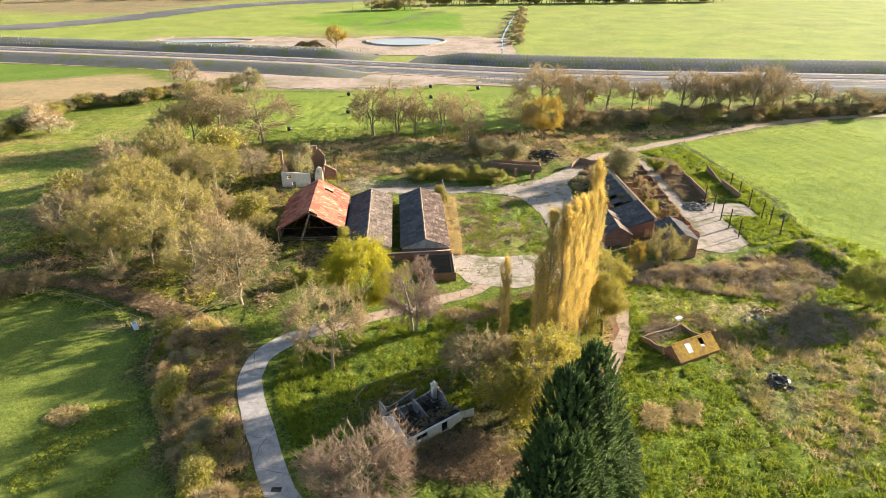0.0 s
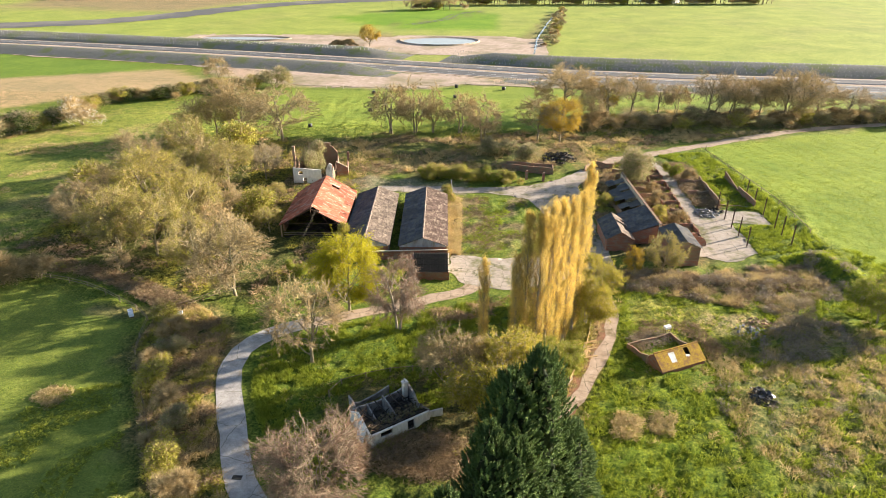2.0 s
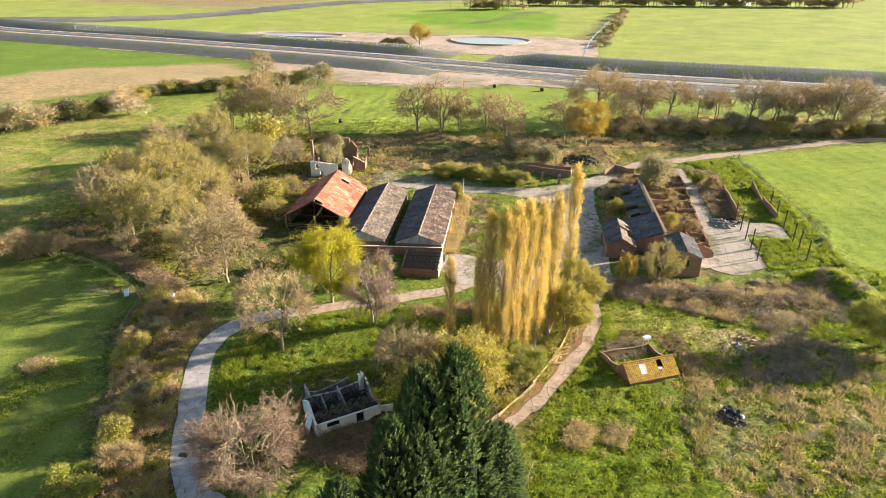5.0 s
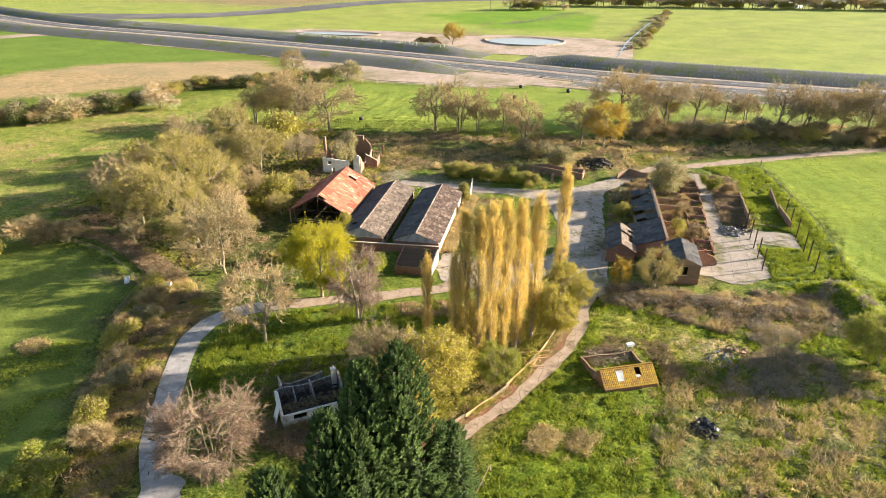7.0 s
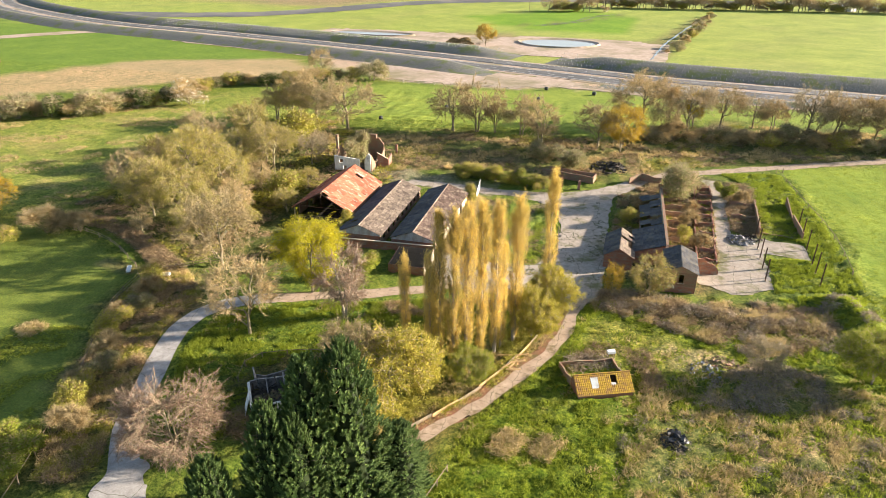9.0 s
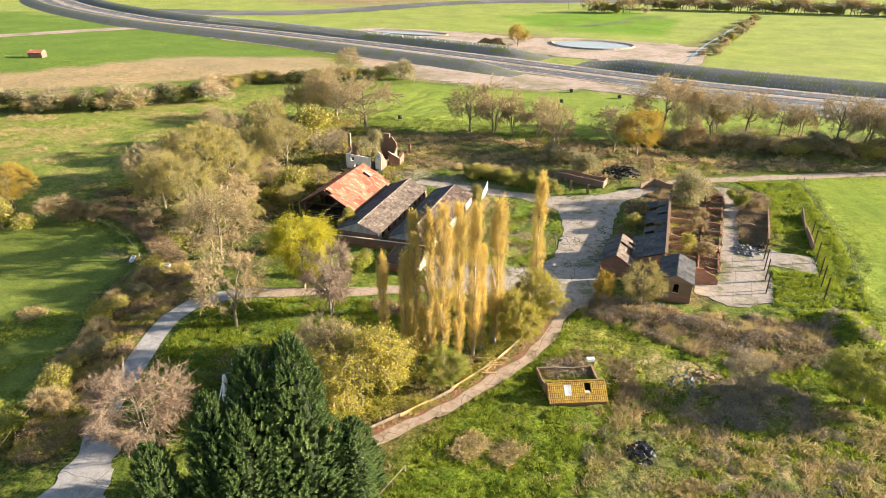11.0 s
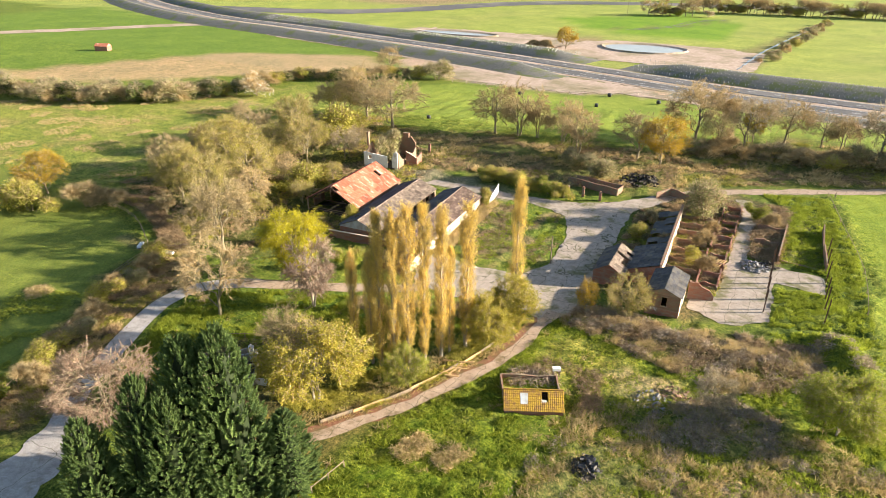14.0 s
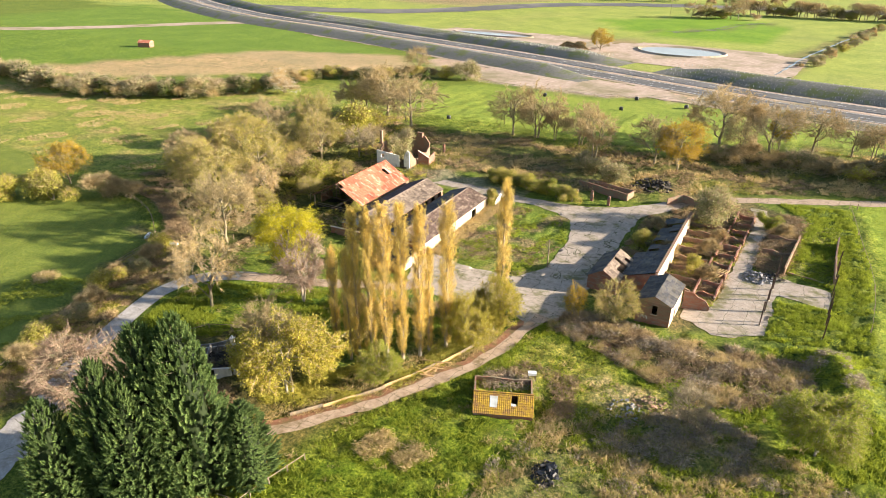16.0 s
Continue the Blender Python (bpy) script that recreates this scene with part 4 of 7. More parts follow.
def conifer(name, seed, height, radius, count):
    """A dense dark cypress: plumes of flat sprays along upswept branches."""
    rng = np.random.RandomState(seed)
    root = thing(name, Matrix.Identity(4), "tall dense dark-green cypress with feathery upswept plumes", "tree", "cypress clump")
    segs = []
    p = np.array((0.0, 0.0, -0.2))
    for k in range(8):
        q = np.array((0, 0, height * (k + 1) / 8 * 0.96))
        segs.append((p, q, 0.35 * (1 - k / 8.2), 0.35 * (1 - (k + 1) / 8.2), 0))
        p = q
    V = []
    for k in range(count):
        t = rng.rand() ** 1.15
        z = height * (0.03 + 0.93 * t)
        w = rng.uniform(0, 6.283)
        lobe = 0.95 + 0.16 * math.sin(4 * w + seed) + 0.1 * math.sin(7 * w + z * 0.7)
        body = radius * min(1.0, (1 - t) ** 0.46 * 1.1 + 0.02) * lobe
        out = np.array((math.cos(w), math.sin(w), 0.0))
        lift = rng.uniform(0.5, 1.1) + 1.6 * t * t
        d = out + np.array((0, 0, lift))
        d /= np.linalg.norm(d)
        ln = rng.uniform(1.1, 2.2) * (1 - 0.35 * t)
        base = out * max(0.05, body - 0.9 * ln * d[:2].dot(out[:2])) * rng.uniform(0.75, 1.0) + np.array((0, 0, z - 0.3))
        m = 66
        u = rng.uniform(0.1, 1.0, m)
        a, c2 = frame_of(d)
        th = rng.uniform(0, 6.283, m)
        side = a * np.cos(th)[:, None] + c2 * np.sin(th)[:, None]
        at = base + d * (ln * u)[:, None]
        e = d * 0.75 + side * 0.85 + rng.normal(size=(m, 3)) * 0.15
        L = ln * 0.3 * (1.15 - u)
        tip = at + e * L[:, None]
        sw = np.cross(e, side + d * 0.3)
        sw = sw / (np.linalg.norm(sw, axis=1)[:, None] + 1e-6) * 0.075
        V.append(np.stack([at - sw, at + sw, tip], axis=1).reshape(-1, 3))
        if k % 12 == 0:
            segs.append((np.array((0, 0, max(0.3, z - body * 0.4))), base, 0.05, 0.02, 2))
    v = np.vstack(V)
    part("trunk", limb_mesh("trunk", segs, M_BARK), M_BARK, root)
    part("crown", arrays_mesh("crown", v, np.arange(len(v)).reshape(-1, 3), M_CONIFER), M_CONIFER, root)
    # Dark core added inside; its colour stands in for shade between plumes.
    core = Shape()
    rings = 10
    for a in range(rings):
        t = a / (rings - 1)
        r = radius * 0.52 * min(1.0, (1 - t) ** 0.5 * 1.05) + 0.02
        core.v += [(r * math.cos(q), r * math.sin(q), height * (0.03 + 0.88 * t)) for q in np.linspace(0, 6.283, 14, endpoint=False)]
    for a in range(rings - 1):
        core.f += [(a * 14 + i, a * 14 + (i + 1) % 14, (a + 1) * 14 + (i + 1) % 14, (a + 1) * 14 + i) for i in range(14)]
    part("inner_foliage", core, M_CONIFER_SHADE, root, "dark filler core standing in for the crown's inner shade")
    root["size"] = height
    return root


M_SALLOWLEAF = leafy("sallow_leaves", (0.25, 0.235, 0.03), (0.47, 0.42, 0.07), 0.4, 0.1)
BARE = [tree("bare_tree", "bare broad-crowned deciduous tree in early spring", 11 + k, 12, 5.6, (9, 6, 6), M_BARK, M_TWIG_GREY if k % 2 else M_TWIG, 7, 0.8, clear=0.16) for k in range(4)]
OPEN = [tree("bare_tree", "bare open-branched tree with upright limbs", 31 + k, 12, 4.4, (10, 5, 5), M_BARK, M_TWIG, 8, 0.85, rise=0.9, clear=0.1, stems=2, upright=0.5) for k in range(2)]
BUDDING = [tree("budding_tree", "spreading tree in thin olive-green spring leaf", 51 + k, 12, 5.8, (9, 6, 6), M_BARK, M_TWIG, 6, 0.8, M_BUD, 2, 0.115, clear=0.1) for k in range(3)]
TAN = [tree("budding_tree", "rounded tree with tan spring catkins and fine twigs", 71 + k, 12, 5.8, (10, 6, 6), M_BARK, M_TWIG, 7, 0.85, M_BUDTAN, 1, 0.12, clear=0.1) for k in range(2)]
RED = tree("bare_tree", "bare tree with dense reddish-brown twigs", 91, 10, 6.0, (12, 8, 7), M_BARK, M_TWIG_RED, 8, 0.8, clear=0.06, stems=2, twig_w=0.04)
BIRCH = tree("birch_tree", "slender bare birch with fine reddish twigs and pale trunk", 95, 12, 4.0, (12, 6, 5), M_BARK_PALE, M_TWIG_RED, 6, 0.9, rise=0.8, clear=0.1, upright=0.6, stems=2)
WILLOW = tree("willow_tree", "willow tree in bright yellow-green spring leaf", 101, 12, 4.9, (10, 6, 5), M_BARK, M_WILLOW, 5, 1.5, M_WILLOW, 9, 0.115, droop=1.1, clear=0.14)
GOLD = tree("golden_tree", "rounded tree in golden-yellow young leaf", 111, 12, 5.8, (9, 6, 6), M_BARK, M_TWIG, 4, 0.8, M_YELLOWLEAF, 5, 0.13, clear=0.1)
LIME = [tree("sallow_tree", "leaning sallow in yellow-green catkin and leaf", 121 + k, 11, 5.8, (10, 6, 5), M_BARK_PALE, M_TWIG, 6, 1.0, M_GREENLEAF if k else M_SALLOWLEAF, 7, 0.14, droop=0.45, clear=0.04, stems=2) for k in range(2)]
POPLARS = [poplar("poplar", 131 + k, 24, r, 17000) for k, r in enumerate((1.12, 0.95, 1.25))]
CONIFERS = [conifer("cypress", 141 + k, 20, r, c) for k, (r, c) in enumerate(((5.6, 1350), (4.9, 1150)))]
BUSH_OLIVE = shrub("bush", "rounded olive-green bush coming into leaf", 151, 4, 2.6, M_BUD, 4000, 0.15)
BUSH_GREY = shrub("bush", "pale grey-green willow bush with fine stems", 152, 4, 2.6, M_SALLOW, 4600, 0.125, M_TWIG_GREY, 1200)
BUSH_BARE = shrub("bush", "bare brown thorn bush with fine twigs", 153, 4, 2.6, M_BUDTAN, 1800, 0.1, M_TWIG, 2600)
BUSH_WHITE = shrub("blackthorn_bush", "blackthorn bush in white blossom", 154, 4, 2.6, M_BLOSSOM, 2600, 0.15, M_TWIG, 1200)
BUSH_GREEN = shrub("bush", "leafy green bush in fresh spring leaf", 155, 4, 2.6, M_GREENLEAF, 4200, 0.16)
BUSH_DARK = shrub("bush", "dark ivy-green thorn bush", 156, 4, 2.6, M_IVY, 3200, 0.16, M_TWIG_GREY, 1600)

LIGHT = {
    BUSH_OLIVE.name: shrub("bush", "rounded olive-green hedge bush", 161, 4, 2.6, M_BUD, 2600, 0.15, None, 900),
    BUSH_GREY.name: shrub("bush", "pale grey-green hedge bush", 162, 4, 2.6, M_SALLOW, 2400, 0.14, M_TWIG_GREY, 1100),
    BUSH_BARE.name: shrub("bush", "bare brown hedge thorn bush", 163, 4, 2.6, M_BUDTAN, 1500, 0.13, M_TWIG, 2000),
    BUSH_WHITE.name: shrub("blackthorn_bush", "blackthorn bush in white blossom", 164, 4, 2.6, M_BLOSSOM, 800, 0.12, M_TWIG, 1200),
    BUSH_DARK.name: shrub("bush", "dark ivy-green hedge bush", 166, 4, 2.6, M_IVY, 2000, 0.16, M_TWIG_GREY, 1000),
}
FAR_BARE = tree("bare_tree", "distant bare tree with a rounded crown", 171, 12, 5.6, (7, 5, 4), M_BARK, M_TWIG, 12, 1.0, clear=0.14, twig_w=0.06)
FAR_BUD = tree("budding_tree", "distant tree in thin spring leaf", 172, 12, 5.6, (7, 5, 4), M_BARK, M_TWIG, 7, 1.0, M_BUD, 1, 0.2, clear=0.1, twig_w=0.06)
LIGHT_FAR = {t.name: FAR_BARE for t in BARE + OPEN + TAN}
LIGHT_FAR.update({t.name: FAR_BUD for t in BUDDING})
# bushes in the strip beside the west field, and in the corner below it
for k, p in enumerate(curve_points([(-42, 84), (-39, 77), (-37, 70), (-33, 62), (-29, 55), (-25, 48)], 3.1)):
    plant((BUSH_BARE, BUSH_OLIVE, BUSH_BARE, BUSH_GREY)[k % 4], p[0] + (k * 5 % 4) * 1.0 - 0.8, p[1], 2.3 + (k * 3 % 4) * 0.45, wide=1.15)
for x, y, h in ((-25.5, 43.6, 3.4), (-27.6, 41.0, 3.4), (-24.2, 39.8, 2.8)):
    plant(BUSH_GREEN, x, y, h, wide=1.2)
# farmstead trees: master, x, y, height, widening
for x, y, h in ((24.9, 96.5, 24.3), (22.3, 84.6, 23.6), (20.4, 80.6, 24.0), (18.9, 78.4, 24.4), (17.4, 76.6, 24.8), (15.9, 75.2, 24.3), (14.2, 74.4, 23.8), (8.6, 76.0, 16.4), (12.9, 74.2, 18.2), (21.0, 82.0, 17.5)):
    plant(POPLARS[int(h * 10) % 3], x, y, h, wide=1.0)
for k, (x, y, h, w) in enumerate(((14.0, 47.7, 21.6, 0.8), (11.3, 45.5, 20.9, 0.85), (9.4, 41.6, 18.0, 0.76), (11.6, 42.5, 16.5, 0.85), (6.0, 37.5, 14.5, 0.85), (18.0, 51.0, 10.5, 1.4))):
    plant(CONIFERS[k % 2], x, y, h, wide=w)
plant(WILLOW, -13.2, 87.6, 13.4)
plant(BIRCH, -4.4, 82.2, 12.6, wide=1.1)
plant(BARE[0], -15.4, 72.6, 13.2)
plant(TAN[0], -33.3, 90.6, 14.0, wide=1.05)
plant(RED, -7.9, 47.8, 11.0, wide=0.92)
plant(LIME[0], 11.3, 63.6, 11.6, wide=1.1)
plant(TAN[1], 4.4, 67.6, 10.2, wide=1.0)
plant(LIME[0], 26.2, 92.0, 9.4, wide=0.9)
plant(LIME[0], 24.6, 86.5, 9.0, wide=0.9)
plant(LIME[1], 19.2, 72.6, 5.6)
plant(LIME[1], 70.6, 90.0, 8.4, wide=1.05)
plant(BUDDING[0], 40.9, 104.6, 8.4, wide=0.9)
plant(GOLD, 35.0, 102.4, 6.8, wide=0.55)
plant(BARE[1], 56.6, 86.8, 5.6, wide=1.1)
plant(BUSH_GREY, 45.2, 152.8, 8.6, wide=0.95)
plant(BUSH_GREEN, 55.6, 158.0, 3.6)
plant(BUSH_GREY, 18.6, 166.5, 5.6, wide=1.25)
plant(BUSH_GREY, 10.2, 171.5, 5.0, wide=1.25)
plant(BUSH_GREY, -35.5, 151.6, 8.4, wide=0.75)
plant(BUSH_OLIVE, -0.6, 139.4, 3.6, wide=0.8)
plant(BUSH_OLIVE, -19.6, 113.6, 4.6, wide=0.6)
plant(BUSH_GREEN, -24.5, 98.5, 3.4, wide=0.8)
plant(BUSH_GREEN, -8.0, 97.0, 4.6, wide=0.9)
for x, y in ((41.0, 134.0), (48.0, 146.0), (47.5, 138.5), (49.5, 128.0), (46.5, 131.5), (58.5, 154.0), (36.0, 146.0), (35.5, 137.0)):
    plant(BUSH_OLIVE if int(y) % 2 else BUSH_BARE, x, y, 2.6 + (x % 3) * 0.3)

# thicket west of the barns
for k, (x, y, h, w) in enumerate(((-43.2, 98, 11.5, 1.0), (-53.8, 104.4, 12.5, 1.1), (-61.5, 105.3, 13.5, 1.0), (-72, 111.2, 12.0, 1.0), (-72.9, 122.1, 12.5, 1.1), (-63.5, 122.3, 15.5, 1.0), (-52.1, 116.9, 13.0, 1.1), (-52.7, 138.7, 13.0, 1.1), (-69.8, 153.9, 14.0, 1.0), (-75.9, 141.9, 13.5, 1.0), (-43.0, 110.0, 10.0, 1.1))):
    plant((BUDDING[0], BUDDING[2], BUDDING[1], BARE[2], OPEN[0], BUDDING[2])[k % 6], x, y, h, wide=w)
for k, (x, y, h) in enumerate(((-39.3, 132.4, 5.3), (-40, 123.1, 7.2), (-48, 125.7, 7.6), (-46.5, 147, 9.0), (-57, 128, 9.5), (-60, 146, 11.5), (-61, 135, 11), (-82, 132, 8.5), (-66, 113, 9.5), (-47, 106, 8.0), (-38, 104, 6.5), (-57, 97, 6), (-36, 117, 6), (-58, 160, 10.5), (-49, 156, 7), (-80, 118, 7))):
    plant((BUDDING[1], BUSH_OLIVE, TAN[0], BARE[3], BUDDING[2], OPEN[1])[k % 6], x, y, h, wide=1.1)

# lines of trees behind
for k, (x, y, h, w) in enumerate(((-52.2, 179.5, 14.0, 1.05), (-67.2, 187, 15.0, 0.9), (-79.3, 182.9, 11.1, 0.9), (-73.9, 184, 10.5, 0.9), (-21.5, 190.1, 13.7, 0.9), (-14.1, 191.4, 14.3, 0.8), (-8.6, 192.7, 13.2, 0.5), (-0.2, 192, 12.0, 0.9), (6.9, 184.2, 12.6, 0.8), (23.1, 186, 11.4, 0.8))):
    plant((BARE[0], TAN[1], OPEN[0], BUDDING[1], OPEN[0], OPEN[1], OPEN[1], OPEN[0], OPEN[1], BARE[2])[k], x, y, h * 1.14, wide=w * 1.45)
plant(GOLD, 29.5, 184.6, 13.4, wide=1.05)
for k, (x, y, h, w) in enumerate(((33.5, 216, 14.3, 1.0), (47.4, 212, 12.3, 0.9), (57.3, 222, 11.3, 0.9), (66.9, 224, 8.9, 1.0), (71.8, 220, 9.7, 0.8), (80.6, 214, 13.7, 0.8), (88.3, 214, 12.8, 0.9), (100.6, 223, 10.1, 1.0), (104.1, 212, 14.3, 0.8), (110, 213, 13.9, 0.8), (119.7, 223, 9.1, 1.2), (129.3, 222, 8.3, 1.4), (142.3, 222, 7.3, 1.2), (150.3, 221, 5.8, 1.6), (41, 204, 10, 0.9), (94, 216, 11.5, 0.8))):
    plant((TAN[0], BARE[1], BARE[0], BARE[3], OPEN[0], BARE[3], OPEN[0], BARE[2])[k % 8], x, y, h * 1.2, wide=w * 1.3)
plant(GOLD, 49.0, 219, 12.0, wide=0.7)
for k, (x, y, h, w) in enumerate(((-100.3, 251.8, 12.4, 1.0), (-90.5, 91.2, 10.9, 1.1), (-59.1, 364.7, 11.9, 1.1))):
    plant((BARE[2], GOLD, GOLD)[k], x, y, h, wide=w)
for k in range(34):
    x = 30 + k * 4.0
    plant((BUSH_BARE, BUSH_GREY, BUSH_BARE, BUSH_BARE, BUSH_OLIVE)[k % 5], x + (k * 7 % 5), 196 + 0.17 * (x - 30) + (k * 13 % 9), 3.4 + (k * 5 % 4) * 0.6, wide=1.4)
for k, (x, y, h) in enumerate(((-78, 254, 8), (-121.9, 193.2, 8.6), (-130.5, 190, 6), (-126, 197, 5), (-115, 231, 5), (-108, 238, 5), (-83.3, 83.2, 5.5), (-75.2, 91.0, 5.5), (-88, 84, 6), (-70, 93.5, 4), (-92, 78, 5.5))):
    plant((BUSH_GREY, BUSH_WHITE, BUSH_DARK, BUSH_BARE, BUSH_DARK, BUSH_OLIVE, BUSH_OLIVE, BUSH_BARE, BUSH_OLIVE, BUSH_BARE, BUSH_OLIVE)[k], x, y, h, wide=1.25)
for k, p in enumerate(curve_points([(-290, 140), (-248, 148), (-196, 147), (-171, 153), (-154, 163), (-140, 175), (-132, 186)], 4.6)):
    plant((BUSH_OLIVE, BUSH_BARE, BUSH_GREY, BUSH_BARE, BUSH_DARK)[k % 5], p[0], p[1], 5.2 + (k * 7 % 5) * 0.6, wide=1.45)
for k, p in enumerate(curve_points([(-134, 205), (-128, 226), (-112, 232), (-102, 246), (-86, 252)], 4.0)):
    plant((BUSH_DARK, BUSH_BARE, BUSH_OLIVE)[k % 3], p[0], p[1], 3.8 + (k * 3 % 4) * 0.5, wide=1.45)
# far woods and hedges
for k in range(110):
    x, y = -60 + (k * 53 % 330), 568 + (k * 37 % 44) + 0.25 * (k * 53 % 330)
    plant((BARE[0], BUDDING[2], BUSH_OLIVE, TAN[1], BUSH_WHITE, BUSH_BARE, BARE[1])[k % 7], x, y, (12, 11, 6, 12, 5, 6, 13)[k % 7], wide=1.4)
for k in range(24):
    plant((BUSH_DARK, BARE[1], BUSH_BARE)[k % 3], -420 + k * 17 + (k * 7 % 9), 640 + k * 3 + (k * 11 % 20), 6 + k % 4, wide=1.4)
for k in range(24):
    plant((BUSH_BARE, BUSH_GREY, BUSH_GREY, BUSH_OLIVE, BARE[3])[k % 5 if k % 3 else 0], 38 + k * 1.1 + (k * 5 % 7), 372 + k * 8.4, 2.4 + k % 3, wide=1.3)
for k in range(5):
    plant(BUSH_BARE, -68 - k * 2.5, 360 + (k * 7 % 9), 4, wide=1.2)

for ob in [o for o in scene.objects if o.get("size") and o.parent is None and o.matrix_basis == Matrix.Identity(4)]:
    for kid in list(ob.children_recursive) + [ob]:
        bpy.data.objects.remove(kid)


# ---- buildings ----
def ribbed_sheet(name, width, length, ribs, mat, depth=0.035):
    """One corrugated sheet in its own plane: x down the slope, y along the eave."""
    n = ribs * 2
    ys = np.linspace(-width / 2, width / 2, n + 1)
    zs = np.where(np.arange(n + 1) % 2, depth, 0.0)
    v = [(x, y, z + (0.02 if x > 0 else 0.0)) for x in (-length / 2, length / 2) for y, z in zip(ys, zs)]
    v += [(x, y, z - 0.012 + (0.02 if x > 0 else 0.0)) for x in (-length / 2, length / 2) for y, z in zip(ys, zs)]
    m = n + 1
    f = [(i, m + i, m + i + 1, i + 1) for i in range(n)]
    f += [(2 * m + i, 2 * m + i + 1, 3 * m + i + 1, 3 * m + i) for i in range(n)]
    me = bpy.data.meshes.new(name)
    me.from_pydata(v, [], f)
    me.materials.append(mat)
    me.update()
    return me


def sheeted_slope(roof, me, run0, z0, run1, z1, y0, y1, rows, cols, seed, gone=()):
    """Rows and columns of sheets from the ridge (run0, z0) to the eave (run1, z1), as parts of the roof."""
    rng = random.Random(seed)
    dx, dz = run1 - run0, z1 - z0
    for r in range(rows):
        for c in range(cols):
            if (r, c) in gone:
                continue
            t = (r + 0.5) / rows
            ob = new("sheet", me)
            ob.parent = roof
            x_axis = Vector((dx, 0, dz)).normalized()
            y_axis = Vector((0, 1, 0)) * (1 if dx > 0 else -1)
            z_axis = x_axis.cross(y_axis)
            m = Matrix((x_axis, y_axis, z_axis)).transposed().to_4x4()
            m.translation = (run0 + dx * t, y0 + (y1 - y0) * (c + 0.5) / cols, z0 + dz * t + 0.03 + rng.uniform(-0.012, 0.012) + (rows - r) * 0.012)
            ob.matrix_basis = m @ pose(0, 0, 0, rng.uniform(-0.4, 0.4), rng.uniform(-0.5, 0.5), rng.uniform(-0.8, 0.8))


def gable(width, z0, eave, ridge, y, thick, skew=0.0):
    h = width / 2
    return Shape().slab([(-h, y, z0), (h, y, z0), (h, y, eave), (skew, y, ridge), (-h, y, eave)], (0, thick, 0))


def truss(w, eave, ridge, y):
    s = Shape()
    s.bar((-w / 2, y, eave - 0.1), (0, y, ridge - 0.12), 0.14)
    s.bar((w / 2, y, eave - 0.1), (0, y, ridge - 0.12), 0.14)
    s.bar((-w / 2 + 1.0, y, eave + 0.35), (w / 2 - 1.0, y, eave + 0.35), 0.1)
    for k in (-0.5, -0.25, 0.25, 0.5):
        s.bar((w * k, y, eave + 0.35), (w * k * 0.7, y, ridge - 0.15 - (ridge - eave) * abs(k) * 1.4), 0.08)
    s.bar((0, y, eave + 0.35), (0, y, ridge - 0.15), 0.08)
    return s


# open hay barn with a red rusted roof
bx, by = -27.2, 125.2
gz0 = lz(bx, by) - 0.1
barn = thing("barn", pose(bx, by, gz0, 0, 0, 3.9), "open-fronted barn with a rusted red corrugated roof", "barn")
BW, BL, BE, BR = 12.8, 19.6, 2.95, 6.6
roof = part("roof_purlin", Shape().bar((0, -BL / 2, BR - 0.1), (0, BL / 2, BR - 0.1), 0.14), M_STEEL, barn)
rust_sheet = ribbed_sheet("sheet", BL / 18 + 0.06, math.hypot(BW / 2 + 0.3, BR - BE) / 4 + 0.12, 6, M_RUST)
sheeted_slope(roof, rust_sheet, 0, BR, BW / 2 + 0.3, BE - 0.15, -BL / 2, BL / 2, 4, 18, 1, {(0, 0), (1, 14)})
sheeted_slope(roof, rust_sheet, 0, BR, -BW / 2 - 0.3, BE - 0.15, -BL / 2, BL / 2, 4, 18, 2, {(3, 17)})
for i in (1, 2, 3, 4, 5):
    for sg in (-1, 1):
        part("purlin", Shape().bar((sg * BW * 0.1 * i, -BL / 2, BR - (BR - BE) * 0.2 * i - 0.12), (sg * BW * 0.1 * i, BL / 2, BR - (BR - BE) * 0.2 * i - 0.12), 0.1), M_STEEL, barn)
for k in range(5):
    part("truss", truss(BW, BE, BR - 0.1, -BL / 2 + 0.2 + k * (BL - 0.4) / 4), M_STEEL, barn)
    for sg in (-1, 1):
        part("post", Shape().box((sg * BW / 2 - sg * 0.1, -BL / 2 + 0.2 + k * (BL - 0.4) / 4, BE / 2), (0.25, 0.25, BE)), M_TIMBER, barn)
part("back_wall", gable(BW, 0, BE - 0.1, BR - 0.25, BL / 2 - 0.35, 0.3), M_BRICK_OLD, barn)
part("side_wall", Shape().wall((-BW / 2, -BL / 2 + 2.5), (-BW / 2, BL / 2), 0, 2.2, 0.3, [(4, 0, 2.6, 2.0), (10, 0.9, 2.0, 1.0)]), M_BRICK_OLD, barn)
part("side_wall", Shape().wall((BW / 2, -BL / 2), (BW / 2, BL / 2), 0, 2.6, 0.3), M_BRICK_OLD, barn)
# Floor almost black, so the barn's inner shade is in its colour.
part("floor", Shape().box((0, 0, 0.06), (BW - 0.5, BL - 0.5, 0.12)), M_CHAR, barn)
part("feed_rail", Shape().bar((-BW / 2 + 0.4, -BL / 2 + 0.6, 1.0), (BW / 2 - 0.4, -BL / 2 + 0.6, 1.0), 0.09).bar((-BW / 2 + 0.4, -BL / 2 + 0.6, 0.55), (BW / 2 - 0.4, -BL / 2 + 0.6, 0.55), 0.09), M_TIMBER, barn)
